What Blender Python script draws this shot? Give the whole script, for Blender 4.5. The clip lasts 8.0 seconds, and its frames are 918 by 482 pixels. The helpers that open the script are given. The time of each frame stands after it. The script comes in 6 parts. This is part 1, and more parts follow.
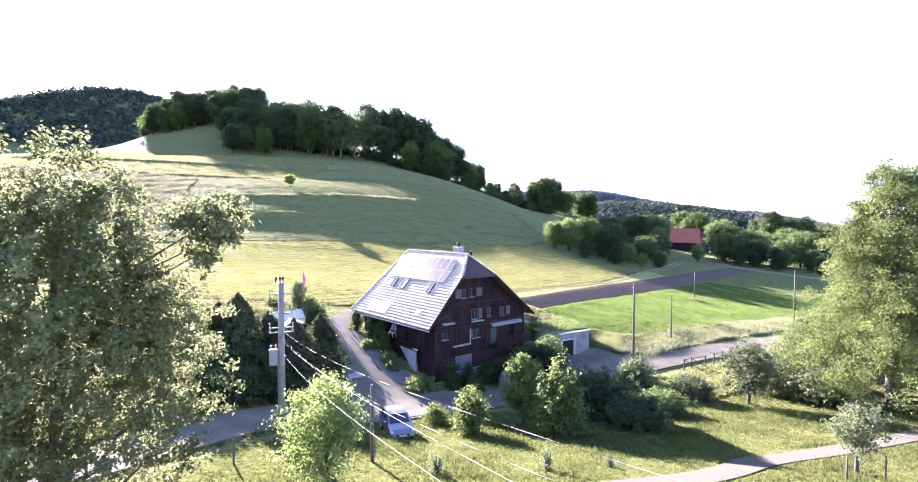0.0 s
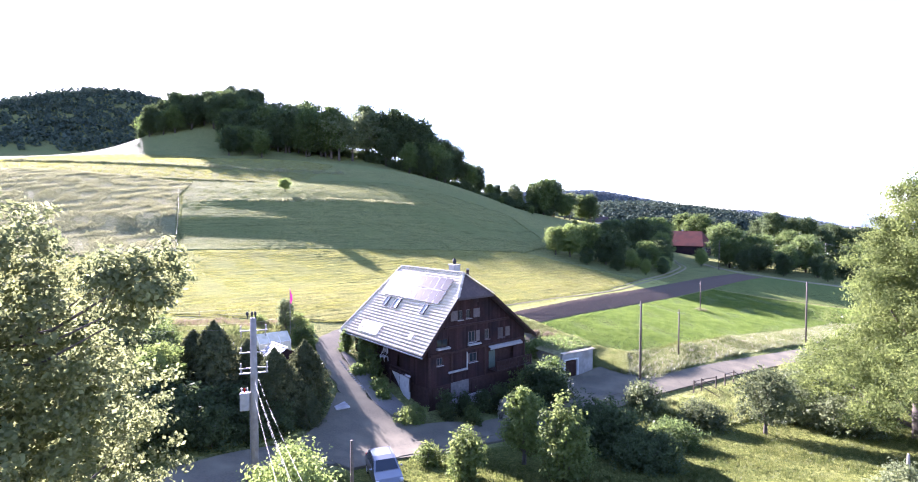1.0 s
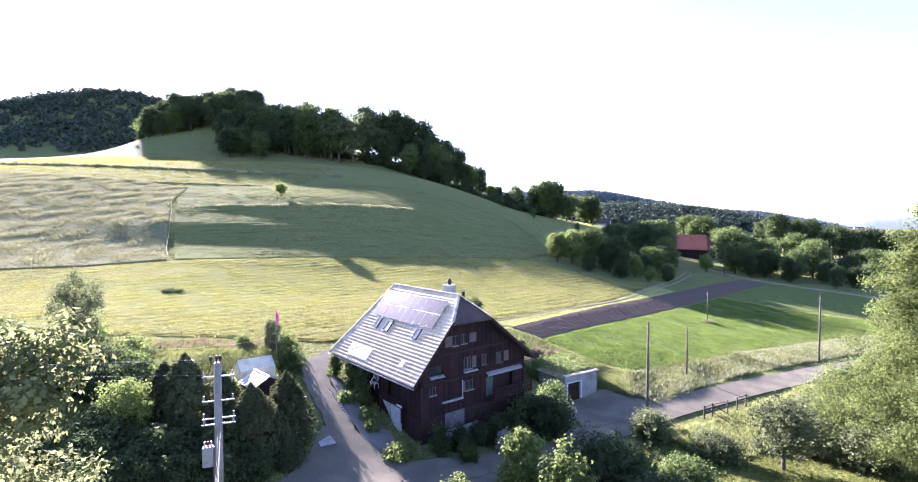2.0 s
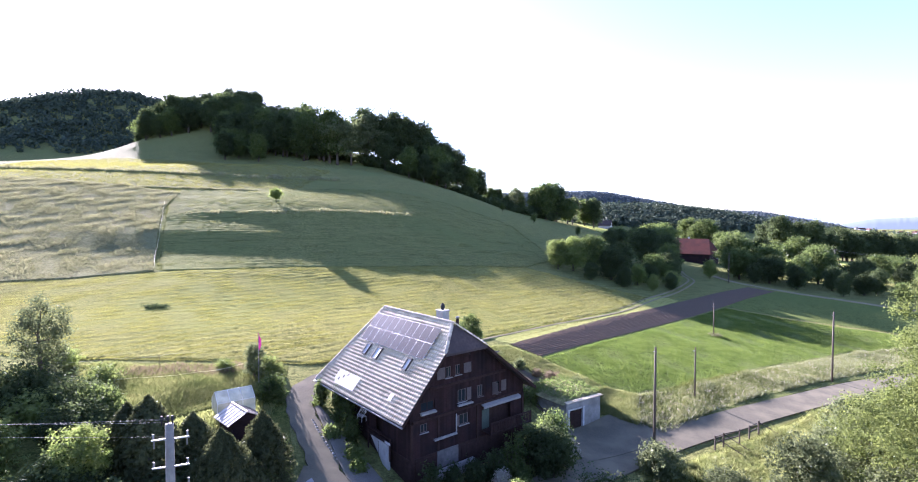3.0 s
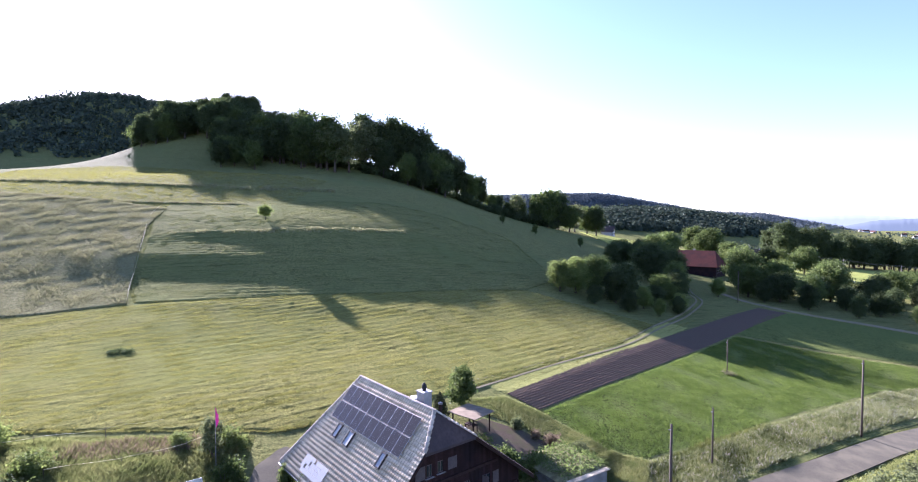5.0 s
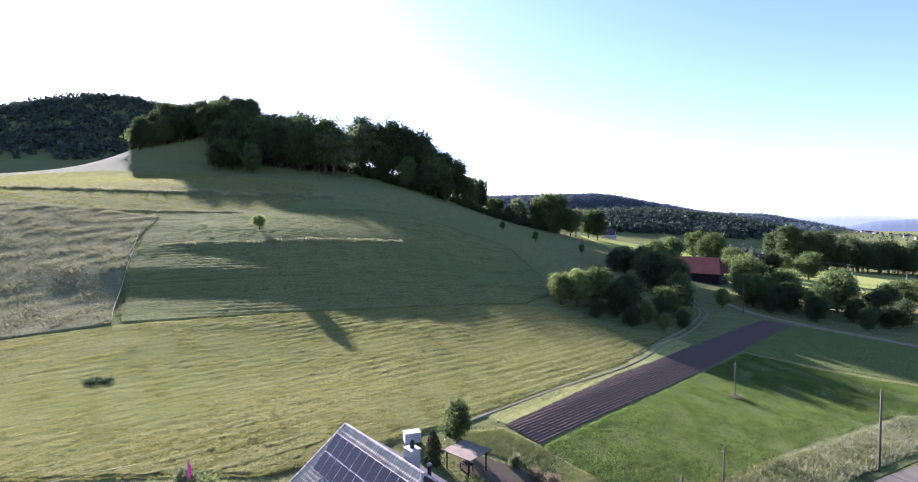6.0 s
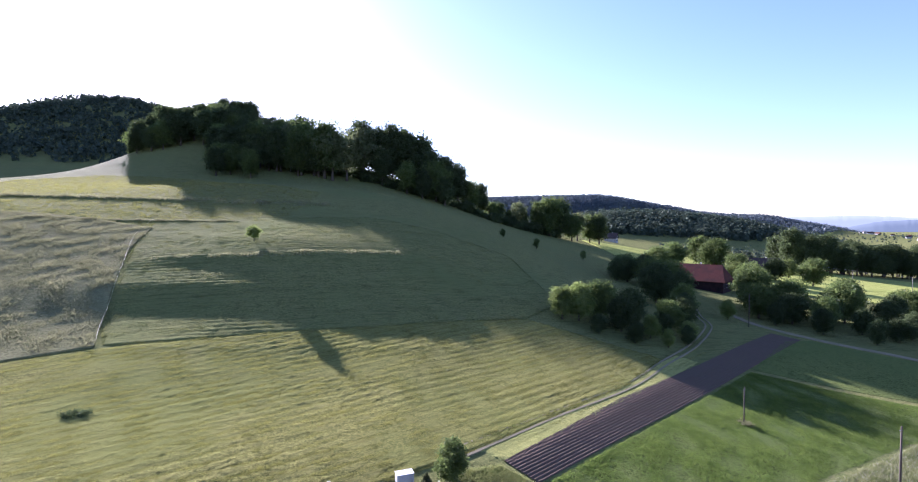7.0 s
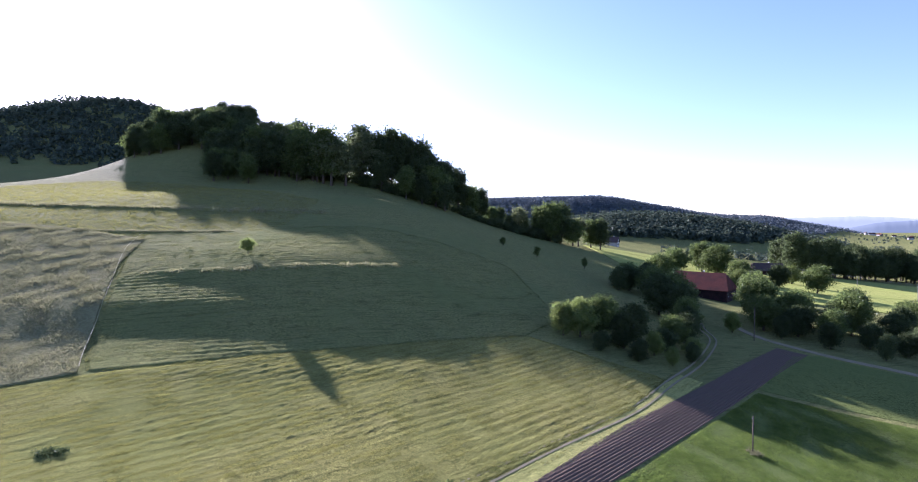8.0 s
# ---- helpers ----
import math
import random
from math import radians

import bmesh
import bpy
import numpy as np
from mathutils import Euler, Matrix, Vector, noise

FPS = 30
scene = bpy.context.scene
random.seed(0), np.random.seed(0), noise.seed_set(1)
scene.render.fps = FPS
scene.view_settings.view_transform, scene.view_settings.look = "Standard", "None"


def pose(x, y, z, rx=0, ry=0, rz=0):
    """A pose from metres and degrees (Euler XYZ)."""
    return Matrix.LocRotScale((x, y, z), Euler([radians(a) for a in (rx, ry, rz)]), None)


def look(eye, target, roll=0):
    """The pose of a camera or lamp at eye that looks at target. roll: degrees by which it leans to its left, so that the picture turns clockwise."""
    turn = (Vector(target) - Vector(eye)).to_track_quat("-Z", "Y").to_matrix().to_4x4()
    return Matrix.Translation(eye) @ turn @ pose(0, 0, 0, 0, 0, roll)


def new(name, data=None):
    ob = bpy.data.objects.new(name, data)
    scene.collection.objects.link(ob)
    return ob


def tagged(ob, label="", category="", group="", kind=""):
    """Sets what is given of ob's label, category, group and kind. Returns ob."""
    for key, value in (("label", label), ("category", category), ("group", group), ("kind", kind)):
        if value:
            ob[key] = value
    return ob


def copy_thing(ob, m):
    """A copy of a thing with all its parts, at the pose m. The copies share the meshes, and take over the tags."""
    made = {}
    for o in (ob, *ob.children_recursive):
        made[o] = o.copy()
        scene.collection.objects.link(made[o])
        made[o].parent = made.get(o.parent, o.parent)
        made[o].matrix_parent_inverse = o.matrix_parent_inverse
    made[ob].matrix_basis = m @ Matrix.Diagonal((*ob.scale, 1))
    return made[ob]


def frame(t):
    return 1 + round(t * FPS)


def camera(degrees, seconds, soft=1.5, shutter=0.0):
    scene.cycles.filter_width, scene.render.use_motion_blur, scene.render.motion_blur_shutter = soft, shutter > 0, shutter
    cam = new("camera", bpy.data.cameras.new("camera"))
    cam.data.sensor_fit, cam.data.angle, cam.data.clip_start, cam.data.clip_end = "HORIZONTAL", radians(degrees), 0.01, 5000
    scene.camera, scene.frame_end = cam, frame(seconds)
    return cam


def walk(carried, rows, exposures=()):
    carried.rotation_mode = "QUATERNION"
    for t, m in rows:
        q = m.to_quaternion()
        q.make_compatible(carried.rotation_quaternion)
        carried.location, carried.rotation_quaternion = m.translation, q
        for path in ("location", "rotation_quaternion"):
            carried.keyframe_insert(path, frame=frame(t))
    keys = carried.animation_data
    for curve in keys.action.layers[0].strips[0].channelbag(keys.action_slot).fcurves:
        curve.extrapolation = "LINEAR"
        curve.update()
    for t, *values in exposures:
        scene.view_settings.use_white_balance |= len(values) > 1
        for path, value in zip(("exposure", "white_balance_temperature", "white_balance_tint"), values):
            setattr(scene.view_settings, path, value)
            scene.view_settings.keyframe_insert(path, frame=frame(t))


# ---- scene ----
cam = camera(83.0, 8.0, soft=1.05)
PATH = [
    (0, (0.057, -0.768, 15.316), (0.062, 1.231, 15.244), 0.1),
    (0.5, (0.261, 0.948, 16.148), (0.266, 2.947, 16.076), 0.0),
    (1, (0.473, 2.708, 16.921), (0.478, 4.707, 16.848), 0.0),
    (1.5, (0.787, 4.358, 17.763), (0.788, 6.357, 17.689), 0.0),
    (3, (1.659, 9.461, 20.351), (1.655, 11.46, 20.278), 0.0),
    (3.5, (1.98, 11.123, 21.431), (1.974, 13.122, 21.358), -0.0),
    (4, (2.335, 12.767, 22.649), (2.326, 14.766, 22.577), -0.0),
    (4.5, (2.651, 14.457, 23.91), (2.641, 16.456, 23.84), -0.0),
    (6, (3.605, 19.672, 28.023), (3.59, 21.671, 27.953), -0.0),
    (6.5, (3.918, 21.428, 29.479), (3.901, 23.427, 29.409), -0.0),
    (7, (4.172, 23.1, 30.974), (4.153, 25.099, 30.905), -0.0),
    (7.5, (4.393, 24.702, 32.438), (4.374, 26.701, 32.369), -0.0),
    (8, (4.704, 26.366, 34.162), (4.682, 28.365, 34.094), -0.0),
]
walk(cam, [(t, look(eye, target, roll)) for t, eye, target, roll in PATH],
     [(0.0, 3.72, 5300, 43), (1.5, 3.53, 5300, 42), (3.5, 2.98, 5300, 39), (4.5, 2.73, 5250, 39), (6.5, 2.4, 5150, 39), (8.0, 2.27, 5150, 40)])

SUN_AZ, SUN_EL = -33.0, 18.5          # degrees: clockwise from +y, above the horizon


def sun_way():
    a, e = radians(SUN_AZ), radians(SUN_EL)
    return Vector((math.sin(a) * math.cos(e), math.cos(a) * math.cos(e), math.sin(e)))


# ---- light ----
world = bpy.data.worlds.new("sky")
scene.world = world
world.use_nodes = True
wn = world.node_tree
sky = wn.nodes.new("ShaderNodeTexSky")
sky.sky_type = "NISHITA"
sky.sun_disc = False
sky.sun_elevation, sky.sun_rotation = radians(SUN_EL), radians(SUN_AZ)
sky.altitude, sky.air_density, sky.dust_density, sky.ozone_density = 600, 1.0, 0.7, 1.0
wn.nodes["Background"].inputs["Strength"].default_value = 0.051
wn.links.new(sky.outputs[0], wn.nodes["Background"].inputs["Color"])
lamp = bpy.data.lights.new("sun", "SUN")
lamp.energy, lamp.angle, lamp.color = 5.0, radians(0.53), (1.0, 0.9, 0.74)
sun = new("sun", lamp)
sun.matrix_world = look(sun_way() * 500, (0, 0, 0))


# ---- materials ----
def node(tree, kind, **values):
    n = tree.nodes.new(kind)
    for key, v in values.items():
        n.inputs[key.replace("_", " ")].default_value = v
    return n


def noise_tex(tree, scale, detail=4.0, rough=0.6, stretch=None, object_space=False):
    n = node(tree, "ShaderNodeTexNoise", Scale=scale, Detail=detail, Roughness=rough)
    if object_space:
        src = tree.nodes.new("ShaderNodeTexCoord").outputs["Object"]
    else:
        src = tree.nodes.new("ShaderNodeNewGeometry").outputs["Position"]
    if stretch:
        m = tree.nodes.new("ShaderNodeMapping")
        if len(stretch) > 3:  # drawn out along a direction of the plan, in degrees
            m.vector_type = "TEXTURE"
            m.inputs["Rotation"].default_value = (0, 0, radians(stretch[3]))
            m.inputs["Scale"].default_value = [1 / v for v in stretch[:3]]
        else:
            m.inputs["Scale"].default_value = stretch
        tree.links.new(src, m.inputs["Vector"])
        src = m.outputs["Vector"]
    tree.links.new(src, n.inputs["Vector"])
    return n.outputs["Fac"]


def ramp(tree, fac, lo, hi):
    r = tree.nodes.new("ShaderNodeMapRange")
    r.inputs["From Min"].default_value, r.inputs["From Max"].default_value = lo, hi
    tree.links.new(fac, r.inputs["Value"])
    return r.outputs["Result"]


def mix(tree, fac, a, b):
    m = tree.nodes.new("ShaderNodeMix")
    m.data_type = "RGBA"
    for slot, v in ((0, fac), (6, a), (7, b)):
        if hasattr(v, "is_output"):
            tree.links.new(v, m.inputs[slot])
        else:
            m.inputs[slot].default_value = v if slot == 0 else (*v, 1)
    return m.outputs[2]


def surface(name, a, b, c=None, fine=3.0, broad=0.15, rough=0.85, metal=0.0, bump=0.3, depth=0.02, stretch=None,
            per_piece=0.0, object_space=False, bump_scale=None, spec=0.3, coat=0.0):
    """A Principled material: a to b by a fine grain, towards c by broad stains."""
    m = bpy.data.materials.new(name)
    m.use_nodes = True
    t = m.node_tree
    p = t.nodes["Principled BSDF"]
    p.inputs["Roughness"].default_value, p.inputs["Metallic"].default_value = rough, metal
    p.inputs["Specular IOR Level"].default_value = spec
    p.inputs["Coat Weight"].default_value = coat
    grain = noise_tex(t, fine, 5, 0.65, stretch, object_space)
    col = mix(t, ramp(t, grain, 0.3, 0.7), a, b)
    if c:
        col = mix(t, ramp(t, noise_tex(t, broad, 3, 0.55, None, object_space), 0.42, 0.68), col, c)
    if per_piece:
        info = t.nodes.new("ShaderNodeObjectInfo").outputs["Random"]
        geo = t.nodes.new("ShaderNodeNewGeometry").outputs["Random Per Island"]
        add = t.nodes.new("ShaderNodeMath")
        add.operation = "ADD"
        t.links.new(info, add.inputs[0]), t.links.new(geo, add.inputs[1])
        fr = t.nodes.new("ShaderNodeMath")
        fr.operation = "FRACT"
        t.links.new(add.outputs[0], fr.inputs[0])
        hsv = t.nodes.new("ShaderNodeHueSaturation")
        t.links.new(col, hsv.inputs["Color"])
        mr = t.nodes.new("ShaderNodeMapRange")
        mr.inputs["To Min"].default_value, mr.inputs["To Max"].default_value = 1 - per_piece, 1 + per_piece
        t.links.new(fr.outputs[0], mr.inputs["Value"])
        t.links.new(mr.outputs["Result"], hsv.inputs["Value"])
        col = hsv.outputs["Color"]
    t.links.new(col, p.inputs["Base Color"])
    if bump:
        bn = t.nodes.new("ShaderNodeBump")
        bn.inputs["Strength"].default_value, bn.inputs["Distance"].default_value = bump, depth
        t.links.new(noise_tex(t, bump_scale or fine * 2, 4, 0.6, stretch, object_space), bn.inputs["Height"])
        t.links.new(bn.outputs["Normal"], p.inputs["Normal"])
    return m


def soft(c, f=0.15):
    """A colour drawn towards its own grey, and a little warmer."""
    g = 0.3 * c[0] + 0.5 * c[1] + 0.2 * c[2]
    r, gr, b = (v + (g - v) * f for v in c)
    return (1.0 * r, 0.985 * gr, 1.04 * b)


def foliage(name, dark, light, glow=0.45, gloss=0.05):
    """Leaves: each its own tint, letting light through."""
    dark, light = soft(dark), soft(light)
    m = bpy.data.materials.new(name)
    m.use_nodes = True
    t = m.node_tree
    t.nodes.remove(t.nodes["Principled BSDF"])
    out = t.nodes["Material Output"]
    isl = t.nodes.new("ShaderNodeNewGeometry").outputs["Random Per Island"]
    col = mix(t, ramp(t, isl, -0.45, 1.3), dark, light)
    col = mix(t, ramp(t, noise_tex(t, 0.5, 2), 0.4, 0.75), col, tuple(1.1 * v for v in dark))
    info = t.nodes.new("ShaderNodeObjectInfo").outputs["Random"]
    hsv = t.nodes.new("ShaderNodeHueSaturation")
    mr = t.nodes.new("ShaderNodeMapRange")
    mr.inputs["To Min"].default_value, mr.inputs["To Max"].default_value = 0.8, 1.2
    t.links.new(info, mr.inputs["Value"]), t.links.new(mr.outputs["Result"], hsv.inputs["Value"])
    t.links.new(col, hsv.inputs["Color"])
    d, s, g = (t.nodes.new(k) for k in ("ShaderNodeBsdfDiffuse", "ShaderNodeBsdfTranslucent", "ShaderNodeBsdfGlossy"))
    g.inputs["Roughness"].default_value = 0.55
    g.inputs["Color"].default_value = (0.8, 0.85, 0.75, 1)
    bright = t.nodes.new("ShaderNodeHueSaturation")
    bright.inputs["Value"].default_value, bright.inputs["Saturation"].default_value = 1.5, 1.1
    t.links.new(hsv.outputs["Color"], bright.inputs["Color"])
    t.links.new(hsv.outputs["Color"], d.inputs["Color"]), t.links.new(bright.outputs["Color"], s.inputs["Color"])
    m1, m2 = t.nodes.new("ShaderNodeMixShader"), t.nodes.new("ShaderNodeMixShader")
    m1.inputs[0].default_value = glow
    t.links.new(d.outputs[0], m1.inputs[1]), t.links.new(s.outputs[0], m1.inputs[2])
    fres = t.nodes.new("ShaderNodeFresnel")
    fres.inputs["IOR"].default_value = 1.33
    f2 = t.nodes.new("ShaderNodeMath")
    f2.operation = "MULTIPLY"
    f2.inputs[1].default_value = gloss
    t.links.new(fres.outputs[0], f2.inputs[0])
    t.links.new(f2.outputs[0], m2.inputs[0]), t.links.new(m1.outputs[0], m2.inputs[1]), t.links.new(g.outputs[0], m2.inputs[2])
    t.links.new(m2.outputs[0], out.inputs["Surface"])
    return m


def meadow(name, a, b, c, d, stripe=None, bump=0.85, rough_scale=5.0):
    """Grass from afar: tufts, patches and, where mown, swaths."""
    a, b, c, d = (soft(v, 0.16) for v in (a, b, c, d))
    m = bpy.data.materials.new(name)
    m.use_nodes = True
    t = m.node_tree
    p = t.nodes["Principled BSDF"]
    p.inputs["Roughness"].default_value, p.inputs["Specular IOR Level"].default_value = 1.0, 0.004
    col = mix(t, ramp(t, noise_tex(t, rough_scale, 6, 0.8), 0.4, 0.6), tuple(0.58 * v for v in a), tuple(1.22 * v for v in b))
    col = mix(t, ramp(t, noise_tex(t, 1.7, 4, 0.75), 0.5, 0.62), col, tuple(0.55 * v for v in a))
    col = mix(t, ramp(t, noise_tex(t, 0.35, 5, 0.65), 0.45, 0.75), col, c)
    col = mix(t, ramp(t, noise_tex(t, 0.03, 4, 0.6), 0.45, 0.7), col, d)
    h = noise_tex(t, rough_scale * 0.6, 6, 0.8)
    if stripe:
        s = noise_tex(t, stripe[0], 5, 0.62, (0.09, 1.0, 1.0, stripe[1]))
        col = mix(t, ramp(t, s, 0.52, 0.72), col, tuple(v * 0.6 for v in a))
        add = t.nodes.new("ShaderNodeMath")
        add.operation = "MULTIPLY_ADD"
        add.inputs[1].default_value = 0.9
        t.links.new(s, add.inputs[0]), t.links.new(h, add.inputs[2])
        h = add.outputs[0]
    t.links.new(col, p.inputs["Base Color"])
    bn = t.nodes.new("ShaderNodeBump")
    bn.inputs["Strength"].default_value, bn.inputs["Distance"].default_value = bump, 0.25
    t.links.new(h, bn.inputs["Height"]), t.links.new(bn.outputs["Normal"], p.inputs["Normal"])
    return m


GRASS = meadow("mown_grass", (0.15, 0.168, 0.038), (0.225, 0.235, 0.052), (0.187, 0.188, 0.047), (0.143, 0.168, 0.038), (1.2, 24), 0.7)
HAYGROUND = meadow("hay_stubble_ground", (0.178, 0.184, 0.03), (0.262, 0.255, 0.045), (0.215, 0.207, 0.042), (0.168, 0.188, 0.03), (2.0, 43), 0.8)
SWARD = meadow("green_sward", (0.147, 0.168, 0.037), (0.225, 0.236, 0.05), (0.186, 0.19, 0.046), (0.142, 0.169, 0.037), (1.6, 27), 0.9)
HEADLAND = meadow("pale_headland", (0.28, 0.29, 0.055), (0.38, 0.38, 0.075), (0.32, 0.32, 0.065), (0.27, 0.29, 0.05), (0.9, 46), 0.6)
LUSH = meadow("lush_grass", (0.095, 0.118, 0.015), (0.155, 0.17, 0.025), (0.125, 0.132, 0.024), (0.09, 0.108, 0.017))
TALL = meadow("unmown_grass", (0.175, 0.175, 0.062), (0.25, 0.245, 0.09), (0.21, 0.2, 0.075), (0.2, 0.205, 0.072), None, 0.6, 2.0)
BANKGROUND = meadow("bank_turf", (0.12, 0.16, 0.03), (0.2, 0.22, 0.05), (0.2, 0.185, 0.07), (0.14, 0.17, 0.035), None, 0.9, 3.0)
CROP = meadow("crop_ground", (0.09, 0.125, 0.022), (0.15, 0.185, 0.032), (0.12, 0.155, 0.03), (0.1, 0.14, 0.026), None, 0.5, 5.0)
FARFIELD = meadow("far_pasture", (0.26, 0.31, 0.036), (0.38, 0.41, 0.058), (0.33, 0.355, 0.052), (0.28, 0.33, 0.04), (0.2, 10), 0.3)
ASPHALT = surface("worn_asphalt", (0.102, 0.094, 0.068), (0.152, 0.139, 0.1), (0.18, 0.162, 0.11), 9, 0.4, 0.95, bump=0.25, spec=0.02)
PATHDIRT = surface("trodden_gravel", (0.075, 0.067, 0.05), (0.125, 0.112, 0.085), (0.1, 0.1, 0.055), 12, 0.9, 0.95, bump=0.5, spec=0.0)
TERRACE = surface("brown_earth", (0.09, 0.07, 0.05), (0.15, 0.12, 0.085), (0.11, 0.105, 0.055), 7, 0.7, 0.95, bump=0.5, spec=0.0)
TRACK = surface("worn_track", (0.19, 0.165, 0.1), (0.27, 0.24, 0.15), (0.2, 0.185, 0.1), 6, 0.5, 0.95, bump=0.4, spec=0.0)
GRAVEL = surface("gravel", (0.13, 0.12, 0.1), (0.22, 0.2, 0.17), (0.15, 0.145, 0.1), 14, 0.6, 0.95, bump=0.5, spec=0.0)
CONCRETE = surface("concrete", (0.34, 0.33, 0.31), (0.43, 0.42, 0.4), (0.27, 0.26, 0.24), 6, 0.8, 0.9, bump=0.2)
OFFWHITE = surface("aged_white_paint", (0.24, 0.23, 0.215), (0.32, 0.31, 0.29), (0.2, 0.19, 0.17), 4, 1.1, 0.75, bump=0.1)
PLASTER = surface("white_plaster", (0.38, 0.37, 0.345), (0.47, 0.46, 0.43), (0.3, 0.285, 0.26), 5, 0.9, 0.9, bump=0.15)
SOIL = surface("ploughed_soil", (0.085, 0.062, 0.045), (0.17, 0.13, 0.095), (0.125, 0.098, 0.07), 6, 0.3, 0.95, bump=0.8, depth=0.05, spec=0.0)
TIMBER = surface("dark_timber", (0.023, 0.012, 0.012), (0.042, 0.022, 0.02), (0.018, 0.012, 0.013), 2.2, 0.5, 0.85, bump=0.4, spec=0.12,
                 stretch=(1, 1, 9), per_piece=0.22, object_space=True)
BEAM = surface("brown_beam", (0.026, 0.015, 0.013), (0.046, 0.027, 0.022), None, 3, rough=0.85, spec=0.12, bump=0.3, object_space=True)
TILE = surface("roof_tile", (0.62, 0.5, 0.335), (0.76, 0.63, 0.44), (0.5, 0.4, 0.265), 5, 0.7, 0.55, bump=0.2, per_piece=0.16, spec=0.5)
TILE_RED = surface("red_roof_tile", (0.078, 0.03, 0.023), (0.12, 0.048, 0.036), (0.068, 0.034, 0.028), 3, 0.3, 0.9, bump=0.3, per_piece=0.15, spec=0.05)
# darker copy of the roof tile: the farmhouse roof's shade is in its colour
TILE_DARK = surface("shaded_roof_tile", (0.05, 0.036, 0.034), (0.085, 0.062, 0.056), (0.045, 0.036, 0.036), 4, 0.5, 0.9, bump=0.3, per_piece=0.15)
PANEL = surface("solar_cell", (0.03, 0.027, 0.025), (0.042, 0.038, 0.035), None, 8, rough=0.2, bump=0.0, spec=0.2, coat=0.0)
ALU = surface("aluminium", (0.55, 0.55, 0.55), (0.65, 0.65, 0.65), None, 10, rough=0.5, metal=0.5, bump=0.05)
STEEL = surface("galvanised_steel", (0.2, 0.2, 0.2), (0.28, 0.28, 0.28), (0.18, 0.18, 0.18), 6, 2.0, 0.5, metal=0.7, bump=0.1)
WHITE = surface("white_paint", (0.52, 0.52, 0.5), (0.62, 0.62, 0.6), (0.44, 0.42, 0.4), 6, 1.2, 0.6, bump=0.08)
POLE = surface("weathered_pole", (0.2, 0.18, 0.155), (0.3, 0.28, 0.245), (0.17, 0.15, 0.13), 7, 1.5, 0.85, bump=0.3, stretch=(6, 6, 0.6))
DARKPOST = surface("dark_post", (0.07, 0.055, 0.042), (0.12, 0.095, 0.075), None, 8, rough=0.9, bump=0.3)
BARK = surface("bark", (0.06, 0.05, 0.04), (0.11, 0.09, 0.07), None, 5, rough=0.95, bump=0.7, depth=0.04)
CABLE = surface("pale_cable", (0.19, 0.19, 0.185), (0.24, 0.24, 0.23), None, 6, rough=0.6, bump=0.0)
BLACK = surface("black_rubber", (0.02, 0.02, 0.02), (0.03, 0.03, 0.03), None, 9, rough=0.8, bump=0.1)
CAR = surface("silver_car_paint", (0.17, 0.172, 0.175), (0.2, 0.202, 0.205), None, 40, rough=0.32, metal=0.5, bump=0.0, coat=0.8)
RED = surface("lamp_red", (0.3, 0.01, 0.01), (0.36, 0.02, 0.02), None, 9, rough=0.2, bump=0.0)
PINK = surface("pink_cloth", (0.75, 0.05, 0.28), (0.85, 0.08, 0.36), None, 4, rough=0.8, bump=0.1)
BEIGE = surface("beige_sheet", (0.23, 0.185, 0.125), (0.29, 0.235, 0.165), (0.19, 0.155, 0.105), 4, 1.0, 0.85, bump=0.1, spec=0.05)
GREENPAINT = surface("green_paint", (0.045, 0.065, 0.05), (0.065, 0.085, 0.068), None, 5, rough=0.7, bump=0.1)
STONE = surface("field_stone", (0.22, 0.2, 0.18), (0.36, 0.34, 0.3), (0.25, 0.23, 0.2), 4, 1.0, 0.9, bump=0.4, per_piece=0.2)
CLOTH = surface("cream_awning", (0.2, 0.195, 0.185), (0.26, 0.25, 0.24), None, 5, rough=0.8, bump=0.05)


def glass_pane(name, tint=(0.02, 0.025, 0.03), rough=0.05):
    m = bpy.data.materials.new(name)
    m.use_nodes = True
    p = m.node_tree.nodes["Principled BSDF"]
    p.inputs["Base Color"].default_value = (*tint, 1)
    p.inputs["Roughness"].default_value, p.inputs["Specular IOR Level"].default_value = rough, 0.7
    return m


GLASS = glass_pane("window_glass")
CLEAR = glass_pane("clear_tile", (0.4, 0.4, 0.38), 0.35)
HOTHOUSE = surface("greenhouse_glass", (0.6, 0.6, 0.48), (0.7, 0.7, 0.58), (0.5, 0.51, 0.4), 1.5, 1.2, 0.5, bump=0.0, spec=0.04)
HOTHOUSE.node_tree.nodes["Principled BSDF"].inputs["Alpha"].default_value = 0.55
LEAF = foliage("leaf_green", (0.05, 0.08, 0.018), (0.14, 0.18, 0.042), 0.5)
LEAF_LIGHT = foliage("leaf_light", (0.09, 0.13, 0.025), (0.2, 0.24, 0.055), 0.5)
# dark leaves; bushes lying in shade carry that shade in this colour
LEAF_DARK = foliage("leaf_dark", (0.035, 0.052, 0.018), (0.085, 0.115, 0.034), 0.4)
LEAF_GREY = foliage("leaf_grey", (0.075, 0.098, 0.036), (0.165, 0.19, 0.07), 0.45)
NEEDLE = foliage("needle_green", (0.036, 0.046, 0.018), (0.1, 0.11, 0.038), 0.3)
